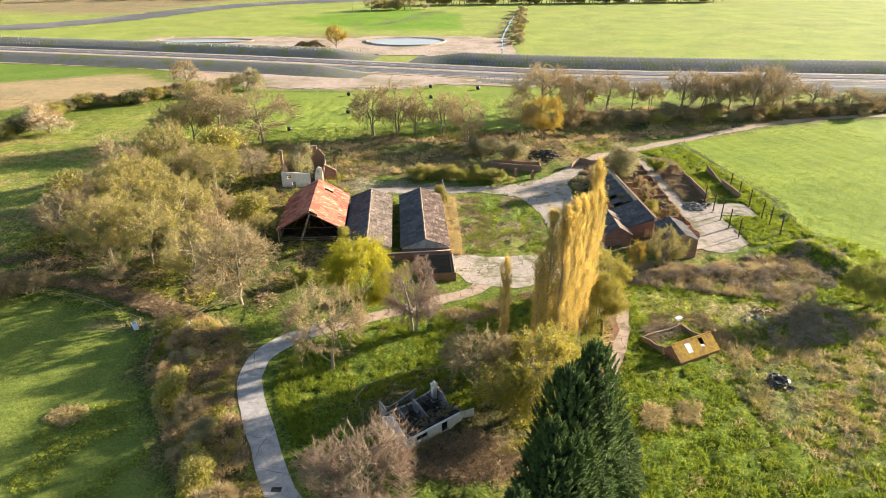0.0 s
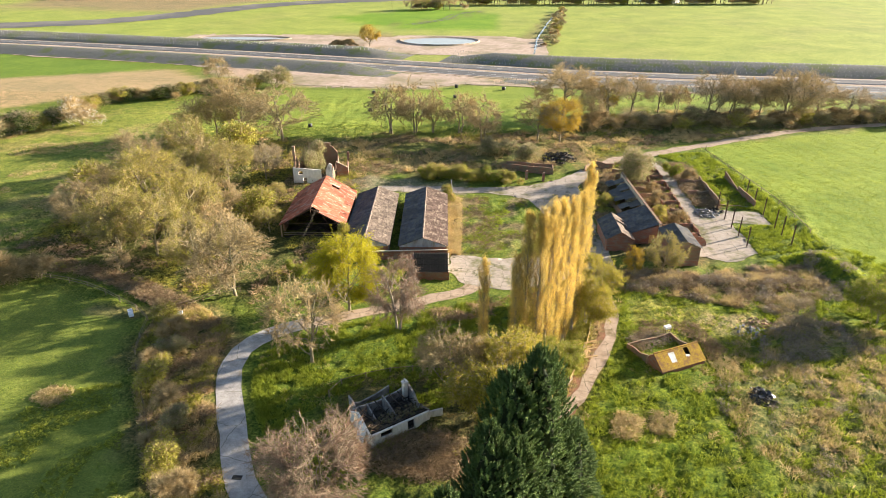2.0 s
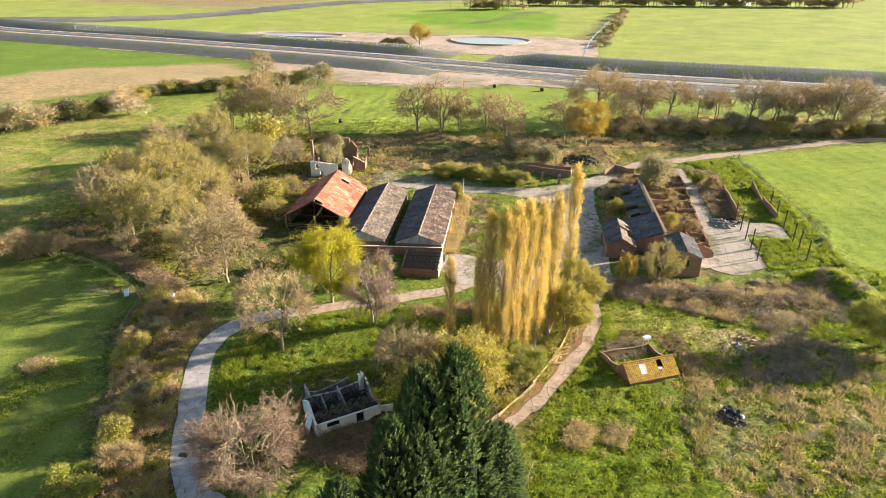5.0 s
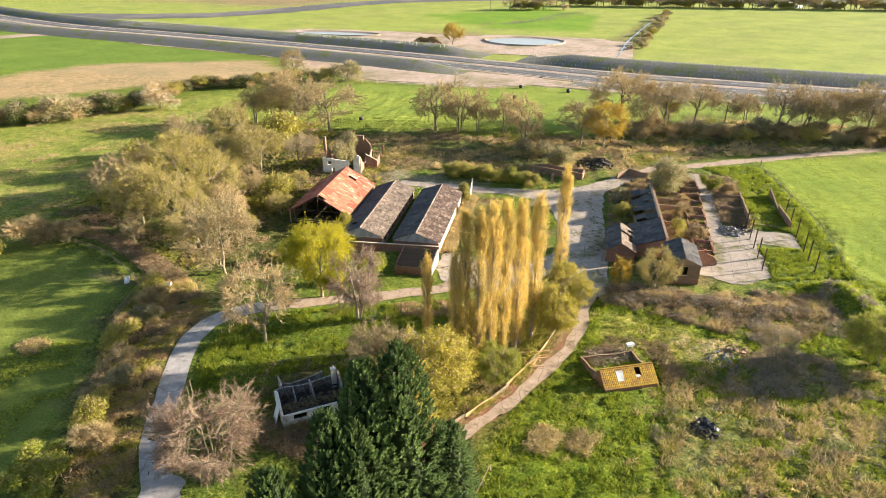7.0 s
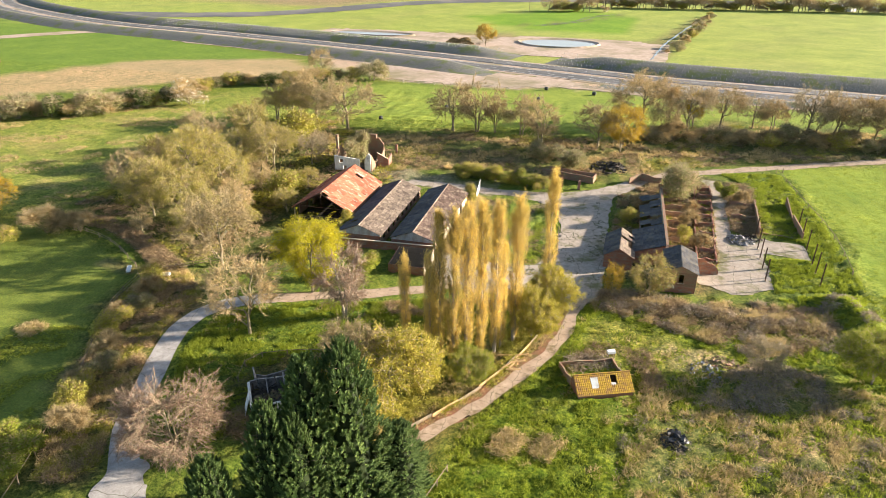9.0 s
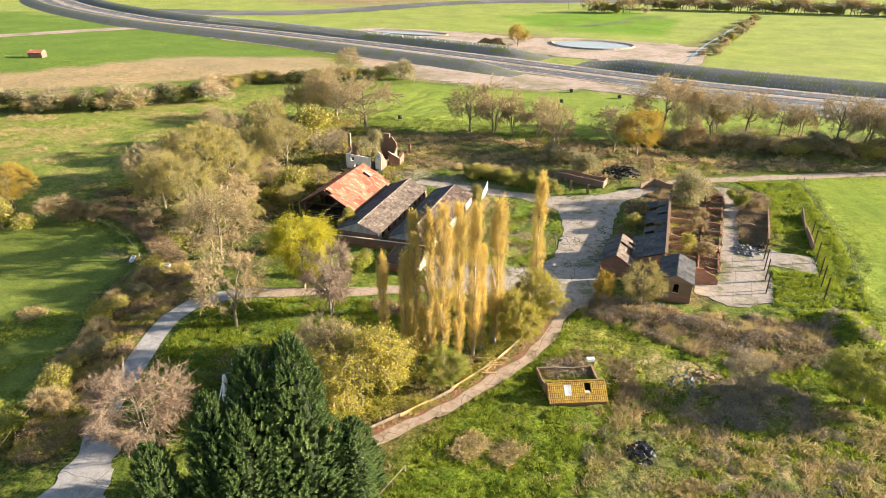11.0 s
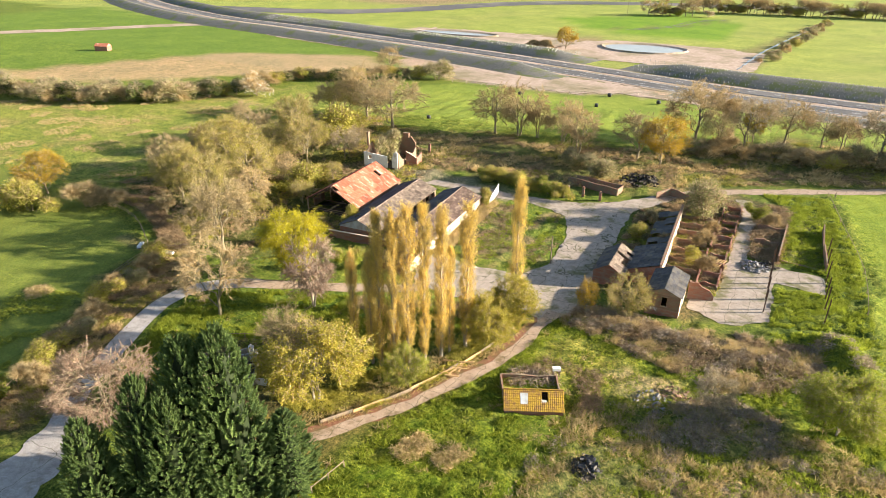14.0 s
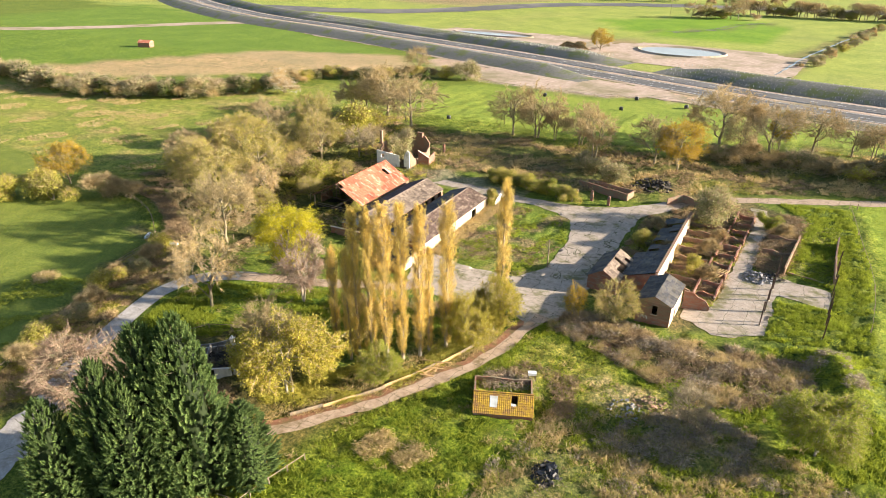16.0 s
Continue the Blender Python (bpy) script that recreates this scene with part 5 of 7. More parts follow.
part("barge_board", Shape().bar((0, -BL / 2 - 0.1, BR), (BW / 2 + 0.3, -BL / 2 - 0.1, BE - 0.15), 0.05, 0.2), M_STEEL, barn)


def long_shed(name, x, y, rz, length, width, wall_h, ridge_h, label, right_mat, seed, open_right=False):
    z = lz(x, y) - 0.1
    b = thing(name, pose(x, y, z, 0, 0, rz), label, "shed")
    h = width / 2
    r = part("ridge_beam", Shape().bar((0, -length / 2, ridge_h - 0.1), (0, length / 2, ridge_h - 0.1), 0.12), M_TIMBER, b)
    cols = 26
    sl = math.hypot(h + 0.25, ridge_h - wall_h) / 3 + 0.14
    # Left slope darker: the shade on it is put into its sheets.
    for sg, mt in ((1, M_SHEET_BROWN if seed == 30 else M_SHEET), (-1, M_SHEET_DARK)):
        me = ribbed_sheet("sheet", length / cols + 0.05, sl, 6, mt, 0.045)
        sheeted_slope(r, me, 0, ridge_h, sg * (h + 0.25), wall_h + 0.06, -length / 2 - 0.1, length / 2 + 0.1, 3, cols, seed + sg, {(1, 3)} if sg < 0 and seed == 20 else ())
    cap = Shape().slab([(-0.22, -length / 2 - 0.12, ridge_h + 0.02), (0, -length / 2 - 0.12, ridge_h + 0.14), (0.22, -length / 2 - 0.12, ridge_h + 0.02), (0, -length / 2 - 0.12, ridge_h + 0.09)], (0, length + 0.24, 0))
    part("ridge_cap", cap, M_SHEET, b)
    part("front_wall", Shape().wall((-h, -length / 2 + 0.12), (h, -length / 2 + 0.12), 0, wall_h - 0.15, 0.24), M_BRICK, b)
    part("rear_wall", gable(width, 0, wall_h - 0.02, ridge_h - 0.12, length / 2 - 0.25, 0.24), M_BRICK_OLD, b)
    clad = Shape().slab([(-h, -length / 2 - 0.03, wall_h - 0.15), (h, -length / 2 - 0.03, wall_h - 0.15), (h, -length / 2 - 0.03, wall_h), (0, -length / 2 - 0.03, ridge_h - 0.04), (-h, -length / 2 - 0.03, wall_h)], (0, 0.06, 0))
    for i in range(24):
        xx = -h + width * (i + 0.5) / 24
        clad.box((xx, -length / 2 - 0.045, (wall_h - 0.15 + wall_h + (ridge_h - wall_h) * (1 - abs(xx) / h)) / 2 - 0.06), (width / 52, 0.05, max(0.08, (ridge_h - wall_h) * (1 - abs(xx) / h) - 0.05)))
    part("gable_cladding", clad, M_CLAD, b, "grey ribbed gable cladding")
    holes = [(1.5 + i * 2.9, 0.9, 1.4, wall_h - 1.2) for i in range(9)]
    part("side_wall", Shape().wall((-h + 0.12, -length / 2 + 0.24), (-h + 0.12, length / 2 - 0.26), 0, wall_h - 0.08, 0.22, holes), M_BRICK_OLD, b)
    part("side_wall", Shape().wall((h - 0.12, -length / 2 + 0.24), (h - 0.12, length / 2 - 0.26), 0, wall_h - 0.08, 0.22, holes if open_right else [(20, 0, 2.2, 2.0)]), right_mat, b)
    # The dark floor colour carries the shade inside the shed.
    part("floor", Shape().box((0, 0, 0.06), (width - 0.6, length - 0.8, 0.1)), M_CHAR, b)
    return b


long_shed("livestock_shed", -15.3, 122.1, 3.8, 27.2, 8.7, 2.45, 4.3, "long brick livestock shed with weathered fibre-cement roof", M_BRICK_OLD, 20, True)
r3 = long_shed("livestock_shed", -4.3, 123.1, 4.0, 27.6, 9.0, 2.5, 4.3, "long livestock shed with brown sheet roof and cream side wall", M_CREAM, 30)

# roofless lean-to in front, rafters bare
lx, ly = -1.3, 103.3
lean = thing("lean_to", pose(lx, ly, lz(lx, ly) - 0.1, 0, 0, 4), "low brick lean-to with bare black rafters", "lean-to")
part("front_wall", Shape().wall((-3.4, -3.3), (3.4, -3.3), 0, 1.7, 0.24), M_BRICK, lean)
part("side_wall", Shape().wall((3.3, -3.18), (3.3, 3.4), 0, 1.7, 0.24, (), 2.3), M_CREAM, lean)
part("side_wall", Shape().wall((-3.3, -3.18), (-3.3, 3.4), 0, 1.7, 0.24, (), 2.3), M_BRICK, lean)
part("floor", Shape().box((0, 0, 0.16), (6.3, 6.3, 0.3)), M_DARK, lean)
# Near-black sheet added under the rafters so the gaps look unlit.
part("roof_boarding", Shape().slab([(-3.15, -3.15, 1.55), (3.15, -3.15, 1.55), (3.15, 3.3, 2.16), (-3.15, 3.3, 2.16)], (0, 0, 0.06)), M_DARK, lean, "dark sheet added below the rafters for inner shade")
for k in range(15):
    part("rafter", Shape().bar((-3.1 + k * 0.44, -3.5, 1.75), (-3.1 + k * 0.44, 3.3, 2.4), 0.09, 0.14), M_DARK, lean)
for k in range(4):
    part("batten", Shape().bar((-3.4, -3.0 + k * 2.0, 1.88 + k * 0.19), (3.4, -3.0 + k * 2.0, 1.88 + k * 0.19), 0.06), M_DARK, lean)

wl0 = thing("yard_wall", pose(-9.0, 107.6, lz(-9, 107.6) - 0.1, 0, 0, 7), "brick yard wall with a pale stone coping", "wall")
part("wall", Shape().wall((-11, 0), (10.5, 0), 0, 1.9, 0.26), M_BRICK, wl0)
part("coping", Shape().box((-0.25, 0, 1.95), (21.8, 0.36, 0.1)), M_CREAM, wl0)
ew = thing("screen_wall", pose(0.4, 142.0, lz(0.4, 142) - 0.1, 0, 0, 98), "leaning green-grey sheet fence panel", "fence panel")
part("panel", Shape().ragged_wall((-3.8, 0), (3.8, 0), 0, [1.2, 1.9, 2.2, 2.4, 2.8], 0.08), M_CLAD, ew)
for k in (-3.5, 0, 3.5):
    part("post", Shape().box((k, 0.12, 1.1), (0.1, 0.1, 2.2)), M_STEEL, ew)

# tall brick shed with a gable window
qx, qy = 45.5, 112.9
bs = thing("brick_shed", pose(qx, qy, lz(qx, qy) - 0.15, 0, 0, 2.0), "tall narrow brick shed with slate-grey sheet roof", "shed")
W, L, E, R = 5.3, 8.6, 4.1, 5.3
part("front_wall", Shape().wall((-W / 2, -L / 2 + 0.12), (W / 2, -L / 2 + 0.12), 0, E, 0.24, [(2.45, 2.1, 0.8, 1.6)]), M_BRICK_OLD, bs)
part("front_gable", Shape().slab([(-W / 2, -L / 2, E), (W / 2, -L / 2, E), (0, -L / 2, R - 0.05)], (0, 0.24, 0)), M_BRICK_OLD, bs)
part("rear_wall", gable(W, 0, E, R - 0.05, L / 2 - 0.24, 0.24), M_BRICK, bs)
part("side_wall", Shape().wall((W / 2 - 0.12, -L / 2 + 0.24), (W / 2 - 0.12, L / 2 - 0.24), 0, E, 0.24, [(3, 0, 1.2, 2.1)]), M_CREAM, bs)
part("side_wall", Shape().wall((-W / 2 + 0.12, -L / 2 + 0.24), (-W / 2 + 0.12, L / 2 - 0.24), 0, E, 0.24), M_BRICK, bs)
part("lintel", Shape().box((0.2, -L / 2 - 0.02, 3.78), (1.1, 0.1, 0.16)), M_TIMBER, bs)
part("window_sill", Shape().box((0.2, -L / 2 - 0.03, 2.06), (1.0, 0.16, 0.08)), M_CREAM, bs)
part("floor", Shape().box((0, 0, 0.1), (W - 0.6, L - 0.6, 0.1)), M_DARK, bs)
part("painted_band", Shape().box((0, -L / 2 - 0.012, 0.85), (W - 0.1, 0.02, 1.5)), M_BRICK, bs, "redder brick plinth of the gable wall")
for k in range(5):
    part("graffiti", Shape().box((-1.7 + k * 0.22, -L / 2 - 0.03, 1.25 + 0.1 * (k % 2)), (0.1, 0.015, 0.55)), M_GLAZE, bs, "pale sprayed paint bars")
rb = part("ridge_beam", Shape().bar((0, -L / 2, R - 0.12), (0, L / 2, R - 0.12), 0.12), M_TIMBER, bs)
for sg, mt in ((1, M_SHEET_DARK), (-1, M_SHEET_DARK)):
    sheeted_slope(rb, ribbed_sheet("sheet", L / 8 + 0.05, math.hypot(W / 2 + 0.2, R - E) / 2 + 0.12, 6, mt, 0.04), 0, R, sg * (W / 2 + 0.2), E - 0.02, -L / 2 - 0.15, L / 2 + 0.15, 2, 8, 40 + sg)

# smaller shed with a broken roof
qx, qy = 34.8, 119.9
sa = thing("brick_shed", pose(qx, qy, lz(qx, qy) - 0.15, 0, 0, 2.0), "low brick shed whose sheet roof is partly fallen in", "shed")
W, L, E, R = 5.2, 9.8, 2.6, 4.25
part("front_wall", gable(W, 0, E, R - 0.08, -L / 2, 0.24), M_BRICK, sa)
part("rear_wall", gable(W, 0, E, R - 0.08, L / 2 - 0.24, 0.24), M_BRICK, sa)
for sg in (-1, 1):
    part("side_wall", Shape().wall((sg * (W / 2 - 0.12), -L / 2 + 0.24), (sg * (W / 2 - 0.12), L / 2 - 0.24), 0, E - 0.03, 0.24), M_BRICK, sa)
part("floor", Shape().box((0, 0, 0.1), (W - 0.6, L - 0.6, 0.1)), M_DARK, sa)
rb = part("ridge_beam", Shape().bar((0, -L / 2, R - 0.12), (0, L / 2, R - 0.12), 0.12), M_TIMBER, sa)
# Darker grey on the left carries that slope's shade.
me = ribbed_sheet("sheet", L / 9 + 0.05, math.hypot(W / 2 + 0.2, R - E) / 2 + 0.12, 6, M_SHEET_DARK, 0.04)
me2 = ribbed_sheet("sheet", L / 9 + 0.05, math.hypot(W / 2 + 0.2, R - E) / 2 + 0.12, 6, M_SHEET, 0.04)
sheeted_slope(rb, me, 0, R, -W / 2 - 0.2, E, -L / 2 - 0.1, L / 2 + 0.1, 2, 9, 51)
sheeted_slope(rb, me2, 0, R, W / 2 + 0.2, E, -L / 2 - 0.1, L / 2 + 0.1, 2, 9, 52, {(1, 3), (1, 4), (0, 5), (1, 5), (1, 7)})
for k in range(6):
    part("rafter", Shape().bar((0, -1.6 + k * 0.8, R - 0.1), (W / 2, -1.6 + k * 0.8, E - 0.05), 0.08), M_TIMBER, sa)

# single-pitch range against the long wall
wx0, wy0, wx1, wy1 = 43.2, 118.2, 41.2, 150.0
wz = lz(42.5, 130) - 0.1
lw = thing("long_wall", pose(0, 0, wz), "tall long brick wall with pale rendered face", "wall")
part("wall", Shape().wall((wx0, wy0), (wx1, wy1), 0, 4.5, 0.4, (), 4.2), M_CREAM, lw)
part("coping", Shape().bar((wx0, wy0, 4.55), (wx1, wy1, 4.25), 0.5, 0.1), M_BRICK_OLD, lw)
mr = thing("byre", pose(40.0, 123.4, wz, 0, 0, 3.6), "single-pitch byre with dark sheet roof and brick front", "shed")
part("front_wall", Shape().wall((-2.9, -4.9), (2.6, -4.9), 0, 2.2, 0.24, [(3.9, 0, 1.0, 2.0)], 4.0), M_BRICK, mr)
part("door", Shape().box((1.5, -4.84, 1.0), (0.96, 0.06, 1.98)), M_PLANK, mr)
part("eave_wall", Shape().wall((-2.9, -4.78), (-2.9, 5.2), 0, 2.1, 0.24), M_BRICK, mr)
part("rear_wall", Shape().wall((-2.9, 5.3), (2.6, 5.3), 0, 2.2, 0.24, (), 4.0), M_BRICK, mr)
rb = part("wall_plate", Shape().bar((2.6, -4.9, 4.05), (2.6, 5.3, 4.05), 0.12), M_TIMBER, mr)
sheeted_slope(rb, ribbed_sheet("sheet", 1.18, 2.1, 6, M_SHEET_DARK, 0.035), 2.75, 4.25, -3.15, 2.15, -5.0, 5.4, 3, 9, 61)
mr2 = thing("byre", pose(39.4, 140.0, wz, 0, 0, 3.6), "collapsing byre roof with holes and loose dark sheets", "shed")
part("eave_wall", Shape().ragged_wall((-1.9, -9), (-1.9, 9), 0, [1.9, 1.8, 1.0, 1.7, 0.5, 1.6, 1.7], 0.24), M_BRICK_OLD, mr2)
rb = part("wall_plate", Shape().bar((2.1, -9, 3.3), (2.1, 9, 3.3), 0.12), M_TIMBER, mr2)
sheeted_slope(rb, ribbed_sheet("sheet", 1.2, 2.3, 6, M_SHEET_DARK, 0.035), 2.1, 3.4, -2.0, 1.9, -9, 9, 2, 16, 62, {(0, 3), (1, 3), (1, 4), (0, 8), (1, 11), (0, 12), (1, 12), (1, 0), (0, 15)})

# low pen walls
def low_wall(a, b, heights, mat, label="low broken brick pen wall"):
    z = min(lz(*a), lz(*b)) - 0.1
    w = thing("pen_wall", pose(0, 0, z), label, "wall", "stock pen walls")
    part("wall", Shape().ragged_wall(a, b, 0, heights, 0.26), mat, w)


rng = random.Random(3)
for k in range(10):
    y = 121.5 + k * 4.2
    low_wall((43.2 - 0.06 * (y - 118), y), (48.6 - 0.02 * (y - 118), y + 0.5), [1.2 + rng.uniform(-0.3, 0.3) for _ in range(6)], M_BRICK_OLD)
    low_wall((49.4, y + 0.6), (52.2, y + 0.9), [1.1 + rng.uniform(-0.25, 0.25) for _ in range(4)], M_BRICK)
for k in range(5):
    y = 121.5 + k * 8.4
    low_wall((49.0 - 0.02 * k, y), (48.7, y + 7.6), [1.0 + rng.uniform(-0.5, 0.35) for _ in range(8)], M_BRICK)
    low_wall((52.4, y), (52.2, y + 7.6), [1.0 + rng.uniform(-0.3, 0.25) for _ in range(8)], M_BRICK)
low_wall((48.4, 116.6), (52.4, 117.8), [3.4, 3.3, 3.3, 2.6, 2.3, 2.0, 1.0], M_BRICK, "broken red brick wall stub with sprayed paint")
low_wall((61.0, 137.5), (61.6, 155.5), [1.8, 1.9, 1.8, 1.6, 1.7, 1.2, 1.5], M_BRICK_OLD)
low_wall((56.2, 152.5), (61.4, 153.0), [1.2, 1.3, 0.9, 1.1], M_BRICK_OLD)
low_wall((56.2, 145.5), (61.2, 146.0), [1.0, 1.2, 0.7, 1.1], M_BRICK_OLD)
low_wall((69.0, 138.0), (68.5, 147.5), [1.6, 1.7, 1.7, 1.6, 1.7], M_BRICK_OLD, "free-standing brick yard wall in the grass")
low_wall((68.5, 147.5), (68.2, 156.5), [0.7, 1.0, 1.4, 1.8, 2.2], M_BRICK_OLD, "free-standing brick yard wall in the grass")
low_wall((61.6, 138.8), (69.0, 137.8), [0.5, 0.4, 0.5, 0.4, 0.5], M_BRICK_OLD)
low_wall((33.8, 160.0), (36.4, 163.2), [1.6, 1.8, 2.0, 2.0], M_BRICK_OLD, "brick gable stub beside the lane")
low_wall((36.4, 163.2), (41.2, 162.0), [2.0, 1.9, 1.5, 1.7], M_BRICK_OLD, "brick gable stub beside the lane")
for a, b, hs in (((12.2, 160.5), (25.3, 157.2), [1.6, 1.8, 1.8, 1.7, 1.9, 1.8]), ((13.5, 163.5), (25.6, 161.2), [1.2, 1.4, 1.3, 1.5]), ((25.3, 157.2), (25.6, 161.2), [1.8, 1.6, 1.5])):
    low_wall(a, b, hs, M_BRICK_OLD, "ruined brick wall overgrown at its foot")
for x, y, h in ((14.8, 152.6, 2.2), (18.4, 153.0, 2.4), (22.6, 152.6, 2.1), (-29.1, 163.0, 2.6)):
    p = thing("brick_pier", pose(x, y, lz(x, y) - 0.1, 0, 0, 10), "broken free-standing brick pier", "pier")
    part("shaft", Shape().box((0, 0, h / 2), (0.6, 0.6, h)).box((0.08, 0, h + 0.12), (0.4, 0.5, 0.3)), M_BRICK, p)

# frame posts of a lost barn
for row_x, ys in ((60.2, (117.4, 122.3, 126.6, 131.0, 136.2)), (69.0, (118.2, 123.0, 126.6, 133.0, 138.6, 143.8))):
    for k, y in enumerate(ys):
        z = lz(row_x, y)
        p = thing("steel_post", pose(row_x, y, z - 0.1, 0.8 * (k % 3 - 1), 0.6 * (k % 2), 0), "rusty upright steel post of a lost barn", "post", "barn frame posts")
        part("upright", Shape().box((0, -0.07, 2.25), (0.18, 0.03, 4.5)).box((0, 0.07, 2.25), (0.18, 0.03, 4.5)).box((0, 0, 2.25), (0.03, 0.11, 4.5)), M_STEEL, p)
        part("foot", Shape().box((0, 0, 0.16), (0.4, 0.4, 0.2)), M_CREAM, p)

# ruined farmhouse
hx, hy = -34.6, 146.0
hz = lz(hx, hy) - 0.15
hs = thing("ruined_house", pose(hx, hy, hz, 0, 0, 6), "roofless ruined farmhouse with flaking white walls", "house")
part("front_wall", Shape().wall((-4.4, 0), (2.4, 0), 0, 4.2, 0.35, [(1.3, 2.4, 1.0, 1.0), (2.3, 0.1, 0.9, 1.6)], 3.6), M_RENDER, hs)
part("front_wall", Shape().ragged_wall((3.4, 0.8), (5.0, 0.9), 0, [3.0, 4.4, 5.0, 4.6], 0.35), M_RENDER, hs)
part("side_wall", Shape().ragged_wall((-4.4, 0.2), (-4.4, 11.5), 0, [4.2, 4.0, 5.0, 5.6, 4.4, 3.4, 3.0, 3.4, 3.0], 0.35), M_BRICK_OLD, hs)
part("side_wall", Shape().ragged_wall((5.0, 1.0), (5.2, 11.5), 0, [4.8, 2.4, 1.8, 3.0, 2.2, 3.6], 0.35), M_BRICK_OLD, hs)
part("rear_wall", Shape().ragged_wall((-4.4, 11.6), (5.2, 11.6), 0, [3.0, 3.4, 5.2, 5.4, 5.6, 6.2, 6.2, 4.4], 0.35), M_BRICK_OLD, hs)
part("chimney", Shape().box((-4.3, 2.4, 7.0), (0.55, 0.7, 3.6)).box((-4.3, 2.4, 8.85), (0.7, 0.85, 0.14)), M_BRICK_OLD, hs)
part("chimney", Shape().box((2.6, 11.2, 6.4), (1.6, 0.7, 1.2)).box((2.6, 11.2, 7.05), (1.75, 0.85, 0.14)), M_BRICK_OLD, hs)
part("annexe_wall", Shape().ragged_wall((5.6, 4.6), (8.2, 5.4), 0, [4.2, 3.6, 3.0, 2.4], 0.3).ragged_wall((8.2, 5.4), (8.0, 9.0), 0, [2.4, 2.6, 3.0], 0.3), M_BRICK, hs)
part("annexe_coping", Shape().bar((5.6, 4.5, 4.25), (8.3, 5.3, 2.45), 0.42, 0.08), M_CREAM, hs)
part("rubble", Shape().box((0, 5.5, 0.3), (8.4, 10.5, 0.5)), M_CHAR, hs)

# burnt-out bungalow
ux, uy = -2.6, 61.2
uz = lz(ux, uy) - 0.1
bg = thing("ruined_bungalow", pose(ux, uy, uz, 0, 0, 38), "burnt-out roofless white bungalow full of debris", "house")
part("front_wall", Shape().wall((-4.0, -2.6), (4.2, -2.6), 0, 1.75, 0.28, [(1.3, 0.8, 1.6, 0.8), (5.0, 0.1, 1.0, 1.55)], 1.75), M_RENDER, bg)
part("gable_wall", Shape().ragged_wall((-4.0, -2.5), (-4.0, 2.6), 0, [1.8, 2.2, 2.8, 3.1, 2.4, 1.8], 0.28), M_RENDER, bg)
# The grey of the inner and rear walls holds soot and also shade.
part("rear_wall", Shape().ragged_wall((-4.0, 2.7), (4.2, 2.7), 0, [1.8, 1.9, 1.7, 1.6, 1.8, 1.9, 2.4], 0.24), M_SOOT_SHADE_WALL, bg)
part("end_wall", Shape().ragged_wall((4.2, -2.5), (4.2, 2.6), 0, [1.8, 1.4, 1.0, 2.2, 2.6], 0.28), M_SOOT_SHADE_WALL, bg)
part("partition", Shape().ragged_wall((0.4, -2.4), (0.4, 2.5), 0, [1.6, 1.7, 2.2, 2.4], 0.18), M_SOOT_SHADE_WALL, bg)
part("partition", Shape().ragged_wall((-1.8, 0.2), (-1.8, 2.5), 0, [1.2, 2.1], 0.16), M_SOOT_SHADE_WALL, bg)
part("chimney", Shape().box((3.6, 2.3, 1.6), (0.6, 0.5, 3.2)).box((3.6, 2.3, 3.25), (0.75, 0.65, 0.16)).tube((3.6, 2.3, 3.3), (3.6, 2.3, 3.7), 0.14, 0.12, 8), M_RENDER, bg)
deb = Shape()
rng = random.Random(8)
deb.box((0.1, 0, 0.25), (7.9, 4.8, 0.4))
for k in range(90):
    a = Vector((rng.uniform(-3.6, 3.8), rng.uniform(-2.2, 2.2), rng.uniform(0.4, 1.3)))
    d = Vector((rng.uniform(-1, 1), rng.uniform(-1, 1), rng.uniform(-0.3, 0.5))).normalized() * rng.uniform(0.4, 1.8)
    deb.bar(a, (max(-3.7, min(3.9, a.x + d.x)), max(-2.3, min(2.3, a.y + d.y)), a.z + d.z), rng.uniform(0.05, 0.16))
part("debris", deb, M_CHAR, bg, "charred roof timbers and rubble")
part("fallen_roof_edge", Shape().slab([(-3.7, -2.35, 1.7), (4.0, -2.35, 1.7), (4.0, -1.0, 1.1), (2.2, -0.7, 0.8), (0.6, -1.1, 1.2), (-1.5, -0.8, 0.8), (-3.7, -1.2, 1.2)], (0, 0, 0.14)), M_CHAR, bg, "mossy charred strip of fallen roof")
part("side_wing", Shape().wall((4.4, -2.2), (6.2, -2.6), 0, 1.2, 0.2), M_RENDER, bg)
rub = Shape()
for k in range(170):
    t = Euler((rng.uniform(-0.7, 0.7), rng.uniform(-0.7, 0.7), rng.uniform(0, 6))).to_matrix().to_4x4()
    v = rng.uniform(-2.2, 0.1)
    q = rng.uniform(0.15, 0.5)
    rub.box((rng.uniform(-3.5, 3.8), v, 1.75 + 0.32 * (-v - 1.2) + rng.uniform(-0.3, 0.35)), (q, q * rng.uniform(0.3, 0.8), q * 0.35), 0, t)
tagged(part("roof_rubble", rub, M_SOOTBROWN, bg), "brown mossy rubble of the fallen roof", kind="stuff")
for u in (-2.9, -0.7, 1.4, 2.6):
    part("rafter", Shape().bar((u, 2.5, 2.0), (u + 0.5, -1.4, 1.5), 0.1, 0.16), M_CHAR, bg)
part("annex_wall", Shape().ragged_wall((-3.2, 4.6), (-3.0, 2.9), 0, [2.6, 2.2, 1.3], 0.2).ragged_wall((-3.2, 4.6), (2.6, 4.8), 0, [1.4, 0.8, 0.9, 1.1, 1.5], 0.2), M_SOOT_SHADE_WALL, bg, "low sooty walls of a rear annex")
